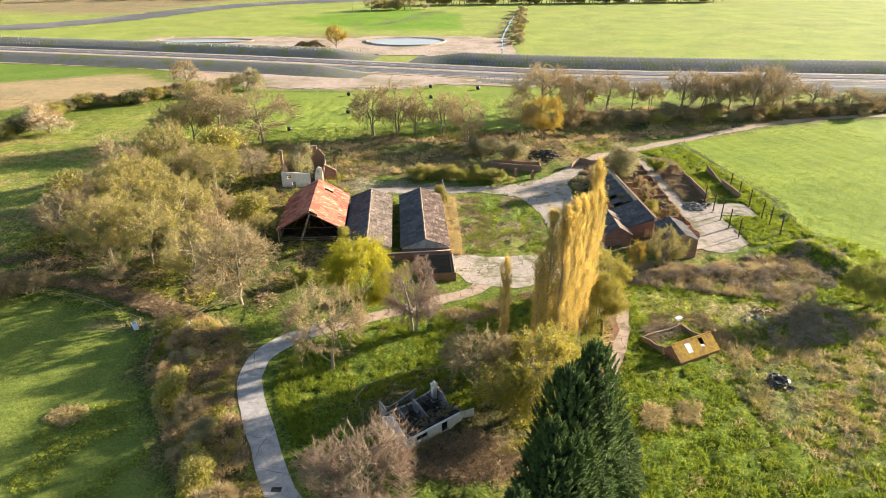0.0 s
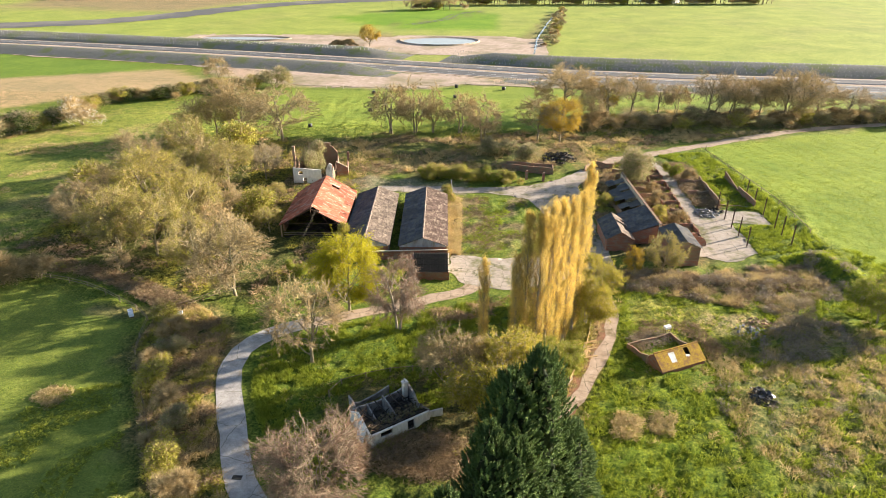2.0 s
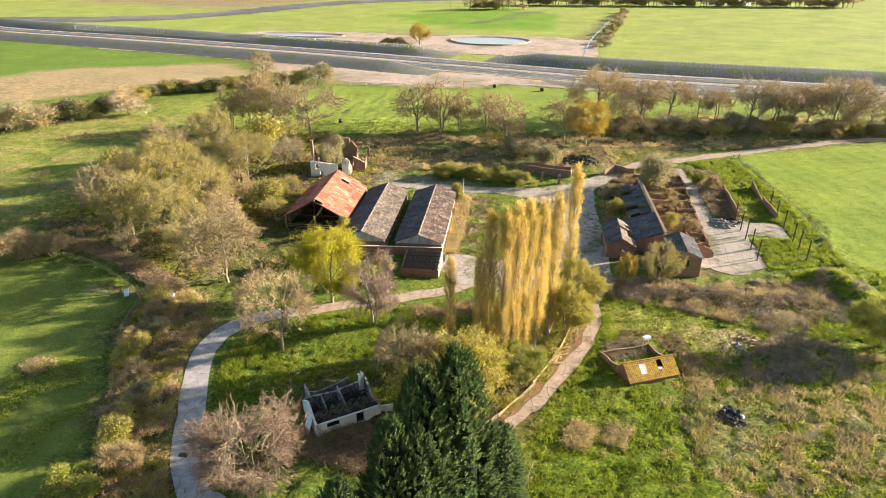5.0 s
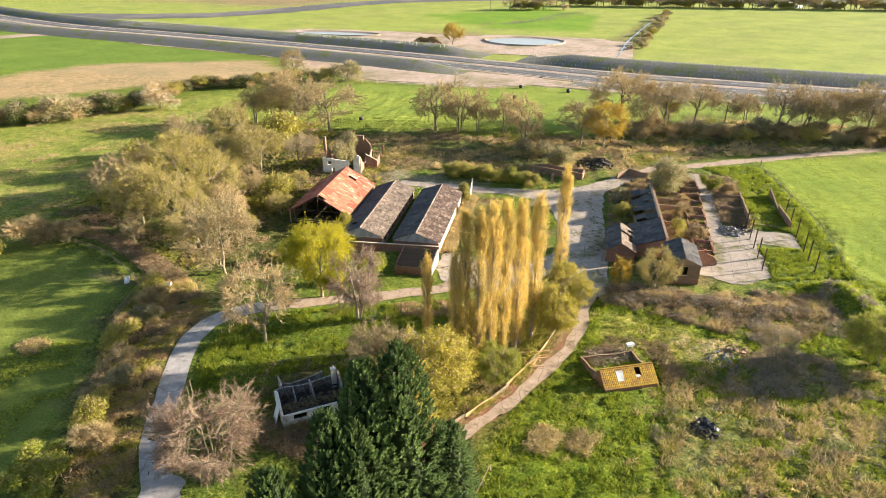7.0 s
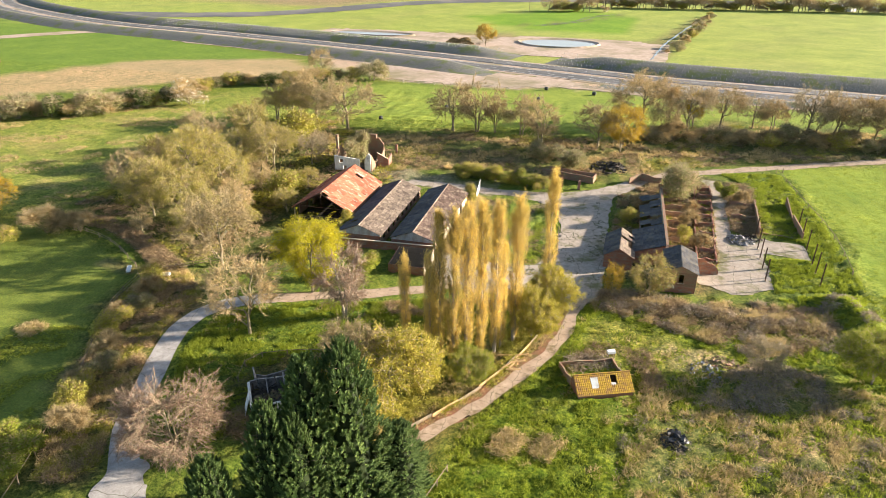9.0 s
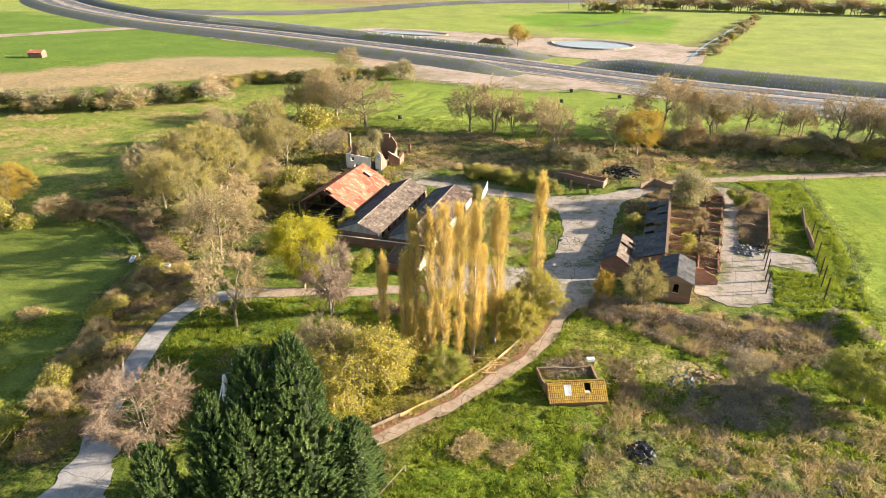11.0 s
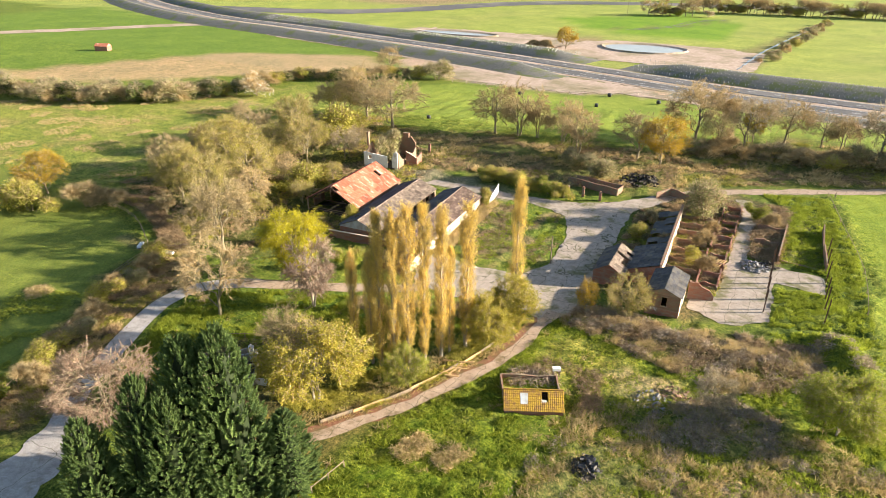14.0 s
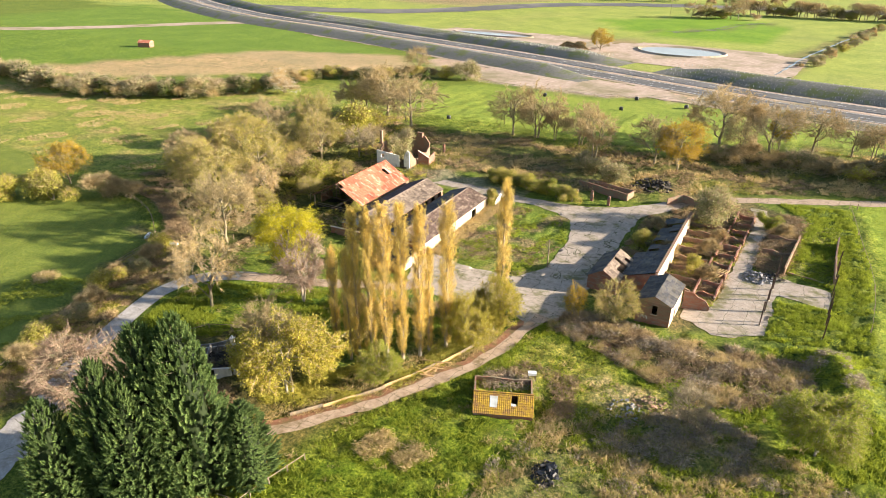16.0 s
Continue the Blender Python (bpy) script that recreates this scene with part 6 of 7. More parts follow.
part("leaning_sheet", Shape().slab([(-4.9, -2.0, 0.1), (-4.9, -0.4, 0.1), (-4.1, -0.4, 2.6), (-4.1, -2.0, 2.6)], (-0.05, 0, 0.02)), M_WHITE, bg, "white leaning sheet")

# small mossy shed
kx, ky = 35.9, 77.0
ks = thing("tiled_shed", pose(kx, ky, lz(kx, ky) - 0.4, 0, 0, 26.5), "small brick shed under a mossy yellow pantile roof", "shed")
W, L = 4.3, 7.4
RZ, EZ = 2.75, 1.05
def pantiles(y0, z0, y1, z1, cut):
    s = Shape()
    n = 60
    rows = 9
    for r in range(rows):
        t0, t1 = r / rows, (r + 1) / rows
        for i in range(n):
            xa, xb = -L / 2 - 0.15 + (L + 0.3) * i / n, -L / 2 - 0.15 + (L + 0.3) * (i + 1) / n
            xm = (xa + xb) / 2
            if any(c[0] < xm < c[1] and c[2] < (t0 + t1) / 2 < c[3] for c in cut):
                continue
            za, zb = (0.03, 0.0) if i % 2 else (0.0, 0.03)
            lift = 0.035
            p = [(xa, y0 + (y1 - y0) * t0, z0 + (z1 - z0) * t0 + za), (xb, y0 + (y1 - y0) * t0, z0 + (z1 - z0) * t0 + zb), (xb, y0 + (y1 - y0) * t1, z0 + (z1 - z0) * t1 + zb + lift), (xa, y0 + (y1 - y0) * t1, z0 + (z1 - z0) * t1 + za + lift)]
            s.add(p + [(a, b, c - 0.03) for a, b, c in p], [(0, 3, 2, 1), (4, 5, 6, 7), (2, 3, 7, 6)])
    return s


holes = [(-1.65, -0.75, 0.2, 0.68), (1.0, 1.8, 0.08, 0.6)]
part("front_roof", pantiles(0, RZ, -W / 2 - 0.15, EZ, holes), M_MOSSTILE, ks, "mossy yellow-brown pantiles with a hole")
part("rear_roof", pantiles(0, RZ, W * 0.22, RZ - 0.9, ()), M_MOSSTILE, ks)
part("skylight", Shape().slab([(-1.68, -0.45, 2.46), (-0.72, -0.45, 2.46), (-0.72, -1.6, 1.55), (-1.68, -1.6, 1.55)], (0, 0.03, 0.05)), M_GLAZE, ks)
part("torn_skylight", Shape().slab([(1.0, -1.05, 1.96), (1.6, -1.1, 1.92), (1.75, -1.45, 1.66), (1.0, -1.42, 1.68)], (0, 0.02, 0.05)), M_GLAZE, ks)
part("front_wall", Shape().wall((-L / 2, -W / 2 + 0.1), (L / 2, -W / 2 + 0.1), 0, EZ, 0.24), M_BRICK, ks)
for sg in (-1, 1):
    part("gable_wall", Shape().slab([(sg * (L / 2 - 0.12) - 0.12, -W / 2 + 0.23, 0), (sg * (L / 2 - 0.12) - 0.12, W * 0.22, 0), (sg * (L / 2 - 0.12) - 0.12, W * 0.22, RZ - 1.0), (sg * (L / 2 - 0.12) - 0.12, 0, RZ - 0.1), (sg * (L / 2 - 0.12) - 0.12, -W / 2 + 0.23, EZ + 0.05)], (0.24, 0, 0)), M_BRICK, ks)
part("rear_wall", Shape().wall((-L / 2, W * 0.22 + 0.1), (L / 2, W * 0.22 + 0.1), 0, RZ - 1.1, 0.2), M_BRICK_OLD, ks)
part("ridge_cap", Shape().tube((-L / 2 - 0.15, 0, RZ + 0.02), (L / 2 + 0.15, 0, RZ + 0.02), 0.12, 0.12, 8), M_MOSSTILE, ks)
part("pen_wall", Shape().ragged_wall((-L / 2, 1.2), (-L / 2 - 0.2, 5.4), 0, [1.7, 1.2, 1.3, 1.0], 0.22).ragged_wall((-L / 2 - 0.2, 5.4), (L / 2, 5.2), 0, [1.0, 1.1, 0.9, 1.2], 0.22).ragged_wall((L / 2, 5.2), (L / 2, 1.2), 0, [1.2, 1.1, 1.6], 0.22), M_BRICK_OLD, ks)
part("floor", Shape().box((0, -0.5, 0.1), (L - 0.5, 2.9, 0.1)), M_DARK, ks)
tk = thing("water_tank", pose(36.6, 84.0, lz(36.6, 84), 0, 0, 30), "small white tank on a timber stand", "tank")
part("tank", Shape().box((0, 0, 1.45), (1.1, 0.6, 0.4)), M_WHITE, tk)
for a in (-0.45, 0.45):
    for b in (-0.22, 0.22):
        part("leg", Shape().box((a, b, 0.6), (0.1, 0.1, 1.3)), M_TIMBER, tk)

# ---- fences, poles, loose things ----
def fence(name, line, step, h, label, rails=2, mat=None):
    root = thing(name, Matrix.Identity(4), label, "fence")
    pts, acc = [line[0]], 0.0
    for a, b in zip(line[:-1], line[1:]):
        acc += np.linalg.norm(b - a)
        if acc >= step:
            pts.append(b)
            acc = 0.0
    mt = mat or M_TIMBER
    post = Shape().box((0, 0, h / 2 - 0.1), (0.12, 0.12, h + 0.2)).mesh("post", mt)
    for p in pts:
        ob = part("post", post, mt, root)
        ob.matrix_basis = pose(p[0], p[1], lz(*p), (p[0] * 7) % 5 - 2.5, (p[1] * 7) % 5 - 2.5, p[0] * 40)
    for a, b in zip(pts[:-1], pts[1:]):
        for r in range(rails):
            z = h * (0.88 - 0.42 * r)
            part("rail", Shape().bar((a[0], a[1], lz(*a) + z), (b[0], b[1], lz(*b) + z), 0.04, 0.1), mt, root)
    return root


fence("field_fence", FENCE_W[FENCE_W[:, 1] > 70], 3.0, 1.15, "weathered timber post and rail field fence")
fence("field_fence", FENCE_W[FENCE_W[:, 1] <= 70], 3.0, 1.1, "weathered timber post and rail field fence", 1)
fence("gate_fence", curve_points([(-43, 83.5), (-40, 86), (-36, 90.5), (-33, 92)], 1.5), 2.6, 1.2, "pale timber gateway fence by the field track")
fence("wire_fence", curve_points([(69, 180), (72, 160), (75, 140), (75, 120)], 2), 7.0, 1.1, "thin grey post and wire fence beside the field", 1)
fence("garden_fence", curve_points([(-10, 62), (-11, 67), (-4, 71), (2, 72)], 1.5), 2.4, 1.1, "thin wire fence round the ruined bungalow", 1)
fence("paddock_fence", curve_points([(-70, 253), (-20, 256), (4, 267), (30, 262), (60, 258)], 3), 5.0, 1.3, "pale timber fence along the paddock", 2, M_CREAM)
fence("field_fence", curve_points([(21.5, 56), (20.6, 50), (20, 44)], 1.2), 2.2, 1.1, "short timber rail fence beside the track", 1)

for x, y, h in ((23.2, 118.4, 5.8), (-75, 560, 24), (70.5, 180.5, 1.4)):
    p = thing("pole", pose(x, y, lz(x, y) - 0.1), "plain slim upright pole standing in grass", "pole")
    part("shaft", Shape().tube((0, 0, 0), (0, 0, h), 0.13, 0.09, 8), M_TIMBER, p)
for x, y, rz in ((-47.6, 83.0, 125), (-40.4, 83.4, 20)):
    tr = thing("trough", pose(x, y, lz(x, y) + 0.02, 0, 0, rz), "long white plastic field trough", "trough")
    part("basin", Shape().box((0, 0, 0.25), (2.0, 0.6, 0.1)).box((0, 0.33, 0.42), (2.2, 0.06, 0.35)).box((0, -0.33, 0.42), (2.2, 0.06, 0.35)).box((1.07, 0, 0.42), (0.06, 0.6, 0.35)).box((-1.07, 0, 0.42), (0.06, 0.6, 0.35)), M_WHITE, tr)
    for a in (-0.9, 0.9):
        part("leg", Shape().box((a, 0, 0.1), (0.1, 0.5, 0.24)), M_STEEL, tr)
for x, y in ((-32.5, 217), (-36.2, 245), (-4.5, 240), (-5.0, 259), (14, 256), (-48, 195)):
    b = thing("bale", pose(x, y, lz(x, y), 0, 0, (x * 37) % 180), "round hay bale in black wrap", "bale", "wrapped bales")
    s = Shape()
    s.tube((-0.62, 0, 0.7), (-0.5, 0, 0.7), 0.6, 0.7, 18).tube((-0.5, 0, 0.7), (0.5, 0, 0.7), 0.7, 0.7, 18).tube((0.5, 0, 0.7), (0.62, 0, 0.7), 0.7, 0.6, 18)
    part("wrap", s, M_BLACKWRAP, b, "", True)

# heaps
def heap(name, x, y, r, h, n, mat, label, seed, lo=0.15, hi=0.6):
    rng = random.Random(seed)
    s = Shape()
    for k in range(n):
        a, d = rng.uniform(0, 6.283), r * rng.random() ** 0.6
        z = h * (1 - d / r) * rng.random()
        t = Euler((rng.uniform(-0.6, 0.6), rng.uniform(-0.6, 0.6), rng.uniform(0, 6))).to_matrix().to_4x4()
        sz = rng.uniform(lo, hi)
        s.box((math.cos(a) * d, math.sin(a) * d, z + 0.05), (sz, sz * rng.uniform(0.3, 0.9), sz * rng.uniform(0.15, 0.6)), 0, t)
    ob = thing(name, pose(x, y, lz(x, y)), label, "heap", kind="stuff")
    part("pieces", s, mat, ob)


heap("rubbish_heap", 57.5, 134.5, 2.6, 0.9, 150, M_LITTER, "heap of pale mixed rubbish on concrete", 1)
heap("rubbish_heap", 59.5, 136.0, 2.0, 0.8, 80, M_CHAR, "dark rubbish beside the pen walls", 2)
heap("scrap_heap", 45.6, 69.5, 2.0, 1.0, 130, M_BLACKWRAP, "dark heap of scrap and tyres in the grass", 3, 0.2, 0.7)
heap("rubble_heap", 49.5, 84.6, 2.4, 0.5, 60, M_LITTER, "long heap of rubble in rough grass", 4, 0.1, 0.5)
heap("rubble_heap", 52.0, 87.2, 2.6, 0.8, 80, M_BRICK_OLD, "heap of broken brick in rough grass", 5, 0.1, 0.5)
heap("soil_heap", 28.0, 170.0, 5.0, 1.6, 160, M_CHAR, "low dark heap of soil and spoil", 6, 0.3, 1.2)
heap("rubble_heap", 42.0, 98.6, 2.4, 0.5, 60, M_BRICK_OLD, "scattered brick rubble among brambles", 9, 0.15, 0.5)

rng = random.Random(12)
line = curve_points([(14.5, 60.5), (18.4, 66.8), (21.8, 73.4), (24.0, 79.6), (25.6, 86), (26.4, 90)], 1.0)
for k in range(0, len(line) - 4, 4):
    a, b = line[k], line[k + 4]
    w = thing("board", pose(0, 0, 0), "loose pale timber board lying along the bank", "board", "boards along the track")
    o = rng.uniform(-0.3, 0.3)
    part("plank", Shape().bar((a[0] + o, a[1], lz(*a) + 0.25), (b[0] + o, b[1], lz(*b) + 0.35), 0.08, 0.5), M_PLANK if k % 8 else M_TIMBER, w)
for k in range(9):
    x, y = 23.4 + rng.uniform(-1.2, 1.2), 78.6 + rng.uniform(-2, 2)
    a = rng.uniform(0, 3.1)
    w = thing("board", pose(0, 0, 0), "loose sawn timber board in a tumbled pile", "board", "tumbled boards")
    part("plank", Shape().bar((x - math.cos(a), y - math.sin(a), lz(x, y) + 0.1 + 0.05 * k), (x + math.cos(a), y + math.sin(a), lz(x, y) + 0.2 + 0.07 * k), 0.25, 0.07), M_PLANK, w)
for k in range(4):
    w = thing("board", pose(50.6 + 0.5 * k, 131.0, lz(50.6, 131) + 0.25, 4, 0, -22), "pale timber lying across the pen wall", "board", "boards on the pens")
    part("plank", Shape().box((0, 0, 0.75), (0.16, 3.2, 0.1)), M_PLANK, w)
for k in range(14):
    x, y = 19.4 + rng.uniform(-1.8, 3), 46.5 + rng.uniform(-2, 2)
    w = thing("branch", pose(x, y, lz(x, y) + 0.12, 0, 0, rng.uniform(0, 180)), "cut pale branch lying in the grass", "branch", "cut branches")
    part("stick", Shape().tube((-1.4, 0, 0.0), (0.2, 0.1, 0.12), 0.07, 0.05, 5).tube((0.2, 0.1, 0.12), (1.6, -0.1, 0.05), 0.05, 0.02, 5), M_TIMBER, w)
drain = thing("manhole", pose(-18.2, 50.8, lz(-18.2, 50.8) + 0.05), "dark iron drain cover in the lane", "drain cover")
part("cover", Shape().box((0, 0, 0.0), (1.1, 0.6, 0.04)), M_CHAR, drain)

# small brick hut in the far field, pale caravans, roadside signs
hut = thing("hut", pose(-268, 232, 0, 0, 0, 20), "small red brick hut in a green field", "hut")
part("wall", Shape().box((0, 0, 1.2), (7, 4, 2.4)), M_BRICK, hut)
part("roof", Shape().slab([(-3.7, -2.3, 2.4), (-3.7, 2.3, 2.4), (-3.7, 0, 3.7)], (7.4, 0, 0)), M_RUST, hut)
for k in range(12):
    c = thing("caravan", pose(130 + (k * 23 % 90), 640 + (k * 31 % 50), 0, 0, 0, k * 40), "white caravan on a distant site", "caravan", "distant caravans")
    part("body", Shape().box((0, 0, 1.6), (7, 2.6, 2.3)).box((0, 0, 2.85), (6.6, 2.3, 0.25)), M_WHITE, c)
    part("wheel", Shape().tube((0.2, -1.2, 0.4), (0.2, 1.2, 0.4), 0.4, 0.4, 10), M_BLACKWRAP, c)

# ---- rough growth ----
def scatter(rng, poly, n, keep=None):
    a = np.array(poly, dtype=float)
    out = np.zeros((0, 2))
    while len(out) < n:
        p = np.column_stack([rng.uniform(a[:, 0].min(), a[:, 0].max(), n * 2), rng.uniform(a[:, 1].min(), a[:, 1].max(), n * 2)])
        p = p[inside(p[:, 0], p[:, 1], poly) > 0]
        if keep is not None:
            p = p[keep(p[:, 0], p[:, 1])]
        out = np.vstack([out, p])
    return out[:n]


def off_paths(x, y):
    """Clear of lanes, slabs and buildings; sparse on the short grass of the clearing."""
    ok = (line_distance(x, y, LANE) > 1.9) & (line_distance(x, y, TRACK) > 1.3) & (line_distance(x, y, BACK_LANE) > 1.9)
    ok &= (inside(x, y, CLEARING) < 0.5) | (np.sin(x * 37.1 + y * 71.7) > 0.75)
    ok &= (inside(x, y, YARD) < -0.1) & (inside(x, y, SLAB) < -0.1) & (inside(x, y, APRON) < 0)
    for cx, cy, w, l, rz in ((-27.2, 125.2, 13.4, 20.2, 3.9), (-15.3, 122.1, 9.2, 27.8, 3.8), (-4.3, 123.1, 9.4, 28, 4), (45.5, 112.9, 5.6, 9, 2), (34.8, 119.9, 5.6, 10.2, 2), (40, 123.4, 6, 10.6, 3.6), (-2.6, 61.2, 8.4, 5.6, 38), (-1.3, 103.3, 7, 7, 4), (36.2, 76.4, 7.6, 4.0, 26.5)):
        c, s = math.cos(radians(rz)), math.sin(radians(rz))
        u, v = (x - cx) * c + (y - cy) * s, -(x - cx) * s + (y - cy) * c
        ok &= ~((np.abs(u) < w / 2) & (np.abs(v) < l / 2))
    return ok


def tufts(name, label, poly, n, per, height, lean, width, mat, seed, clump=None, category="grass"):
    """Tufts of blades over a patch of ground, one object."""
    rng = np.random.RandomState(seed)
    p = scatter(rng, poly, n, (lambda x, y: off_paths(x, y) & (clump is None or (ripple(x + seed * 13, y, clump[0]) > clump[1]))) if clump else off_paths)
    size = rng.uniform(0.4, 1.0, n) ** 1.6 * 1.7
    i = np.repeat(np.arange(n), per)
    k = len(i)
    base = np.column_stack([p[i] + rng.normal(size=(k, 2)) * 0.16 * size[i][:, None], np.zeros(k)])
    base[:, 2] = lie(base[:, 0], base[:, 1]) - 0.02
    d = np.column_stack([rng.normal(size=(k, 2)) * lean, np.ones(k)])
    v, f = blades(rng, base, d, height * size[i] * rng.uniform(0.6, 1.2, k), np.full(k, width))
    tagged(new(name, arrays_mesh(name, v, f, mat)), label, category, kind="stuff")


def canes(name, label, poly, n, per, height, mat, seed, clump=None, width=0.05, category="brambles"):
    """Low tangled mounds of arching canes and leaves."""
    rng = np.random.RandomState(seed)
    p = scatter(rng, poly, n, (lambda x, y: off_paths(x, y) & (ripple(x + seed * 7, y, clump[0]) > clump[1])) if clump else off_paths)
    size = rng.uniform(0.4, 1.2, n)
    i = np.repeat(np.arange(n), per)
    k = len(i)
    u = rng.normal(size=(k, 3))
    u /= np.linalg.norm(u, axis=1)[:, None]
    u[:, 2] = np.abs(u[:, 2])
    off = u * (height * size[i] * rng.uniform(0.3, 1.0, k))[:, None] * np.array((1.1, 1.1, 0.8))
    base = np.column_stack([p[i], lie(p[i][:, 0], p[i][:, 1])]) + off
    d = rng.normal(size=(k, 3))
    d[:, 2] *= 0.55
    v, f = blades(rng, base, d, height * rng.uniform(0.35, 0.9, k), np.full(k, width))
    tagged(new(name, arrays_mesh(name, v, f, mat)), label, category, kind="stuff")


SE = [(16, 42), (30, 34), (90, 40), (110, 84), (84, 100), (64, 99), (36, 102), (31, 100), (30, 84), (22, 66)]
DRY = [(41, 80), (41, 72), (38, 64), (44, 54), (60, 62), (90, 60), (104, 76), (80, 83), (65, 89), (57, 91), (50, 84)]
GREY = [(50, 83.5), (57.5, 91), (64.4, 88.5), (64, 82), (57, 78.4), (49, 78)]
BANK = [(33, 105), (32, 99), (41, 96.4), (48, 94), (56, 91), (64, 95), (69, 103), (69, 108), (62, 109), (54, 107.5), (49, 105), (40, 107)]
STRIP = [(-43, 82), (-42, 73), (-38, 66), (-30, 53), (-21, 40), (-15, 42), (-22, 54), (-29, 70), (-30, 80), (-42, 90)]
ORCHARD = [(-24, 76), (-22, 66), (-16, 55), (-8, 50), (6, 66), (14, 78), (22, 92), (12, 95), (-4, 87), (-16, 82)]
PENS = [(32, 160), (33, 124), (38, 128), (43, 127), (49, 119), (53, 119), (52.5, 164), (44, 170)]
PENS_E = [(55.6, 138), (61, 136), (62, 166), (56.5, 168), (55.4, 150)]
PLOT = [(3, 112), (20, 112), (22, 130), (17, 141), (0, 142), (0.6, 128)]
tufts("green_tussocks", "lush green grass tussocks in the meadow", SE, 30000, 7, 0.46, 0.8, 0.1, M_GRASS, 201, (1.3, -0.45))
tufts("dry_tussocks", "tan dry grass tussocks in the meadow", SE, 1600, 10, 0.55, 0.9, 0.1, M_STRAW, 202, (2.0, 0.8))
tufts("dry_tussocks", "matted tan dry grass and stalks", DRY, 6500, 10, 0.6, 0.95, 0.1, M_STRAW, 203, (1.9, 0.1))
canes("brambles", "grey-brown bramble and dead weed tangle", DRY, 1200, 18, 0.65, M_GREYCANE, 204, (2.4, 0.5), 0.085)
canes("brambles", "low thicket of grey dead bramble", GREY, 900, 22, 0.8, M_GREYCANE, 245, (2.6, -0.5), 0.085)
canes("brambles", "dense brown bramble bank below the sheds", BANK, 1700, 22, 0.9, M_BRAMBLE, 205, (2.0, 0.1), 0.095)
canes("dead_stalks", "grey dead stalks on the bank", BANK, 1000, 20, 1.0, M_GREYCANE, 240, (2.2, 0.3), 0.09)
tufts("dry_tussocks", "tan dry grass on the bramble bank", BANK, 3000, 10, 0.75, 0.95, 0.1, M_STRAW, 206, (1.8, 0.3))
canes("brambles", "brown bramble strip beside the field fence", STRIP, 1700, 20, 0.8, M_BRAMBLE, 207, (2.4, 0.1), 0.085)
tufts("dry_tussocks", "olive and tan rough grass strip", STRIP, 3000, 9, 0.6, 0.8, 0.095, M_STRAW, 208, (2.4, -0.1))
canes("weeds", "olive green weeds among brambles", STRIP, 3000, 14, 0.6, M_BUD, 209, (2.6, 0.0), 0.12, "weeds")
tufts("green_tussocks", "dark lush orchard grass", ORCHARD, 17000, 6, 0.46, 0.8, 0.12, M_GRASS, 210, (1.4, -0.35))
tufts("dry_tussocks", "dry grass below the orchard trees", ORCHARD, 900, 8, 0.4, 0.6, 0.05, M_STRAW, 211, (4.0, 0.5))
canes("brambles", "brown weeds smothering the stock pens", PENS, 3000, 16, 0.8, M_BRAMBLE, 212, (2.0, 0.1), 0.11)
tufts("dry_tussocks", "tan weeds in the stock pens", PENS, 1800, 8, 0.6, 0.6, 0.05, M_STRAW, 213, (3.0, 0.0))
canes("ivy_mats", "green ivy and nettles in the pens", PENS, 1000, 14, 0.7, M_GREENLEAF, 214, (3.0, 0.35), 0.09, "weeds")
canes("brambles", "brown bramble growth in the east pens", PENS_E, 1000, 16, 1.0, M_BRAMBLE, 215, None, 0.08)
canes("weeds", "low green weeds in the yard plot", PLOT, 1500, 14, 0.4, M_GRASS, 216, (3.0, -0.1), 0.09, "weeds")
canes("brambles", "brown dead weeds in the yard plot", PLOT, 700, 12, 0.6, M_BRAMBLE, 217, (4.0, 0.2), 0.08)
tufts("dry_tussocks", "tall tan grass beside the cream wall", [(1.0, 110), (4, 110), (2.6, 140), (-0.8, 141)], 1500, 9, 0.8, 0.5, 0.05, M_STRAW, 218)
canes("brambles", "rust-brown bramble scrub behind the barns", SCRUB_N, 2200, 14, 1.0, M_BRAMBLE, 219, (5.0, 0.2), 0.14)
tufts("dry_tussocks", "pale dry grass in the scrub", SCRUB_N, 4200, 8, 0.9, 0.8, 0.15, M_STRAW, 220, (5.0, 0.3))
canes("weeds", "olive weeds in the scrub", SCRUB_N, 2200, 12, 0.9, M_BUD, 221, (9.0, 0.3), 0.1, "weeds")
canes("undergrowth", "brown undergrowth below the thicket", [(-82, 100), (-50, 93), (-30, 88), (-20, 100), (-21, 148), (-60, 190), (-86, 180), (-82, 130)], 3600, 12, 1.1, M_BRAMBLE, 222, (5.0, 0.0), 0.12, "undergrowth")
canes("undergrowth", "olive undergrowth below the thicket", [(-82, 100), (-50, 93), (-30, 88), (-20, 100), (-21, 148), (-60, 190), (-86, 180), (-82, 130)], 3200, 12, 1.2, M_BUD, 223, (8.0, 0.0), 0.1, "undergrowth")
tufts("dry_tussocks", "pale tussocks in the west pasture", [(-240, 98), (-84, 98), (-84, 180), (-130, 186), (-240, 145)], 7000, 7, 0.55, 0.7, 0.1, M_STRAW, 224, (9.0, 0.35))
canes("garden_scrub", "reddish-brown scrub by the ruined bungalow", [(-9, 54), (6, 51), (10, 56), (4, 60), (-6, 58)], 900, 16, 1.1, M_BRAMBLE, 225, None, 0.05, "scrub")
canes("garden_scrub", "olive scrub along the poplar bank", [(6, 56), (12, 56), (22, 72), (26, 88), (24, 96), (20, 84), (12, 68)], 1800, 14, 0.9, M_BUD, 226, (4.0, -0.3), 0.08, "scrub")
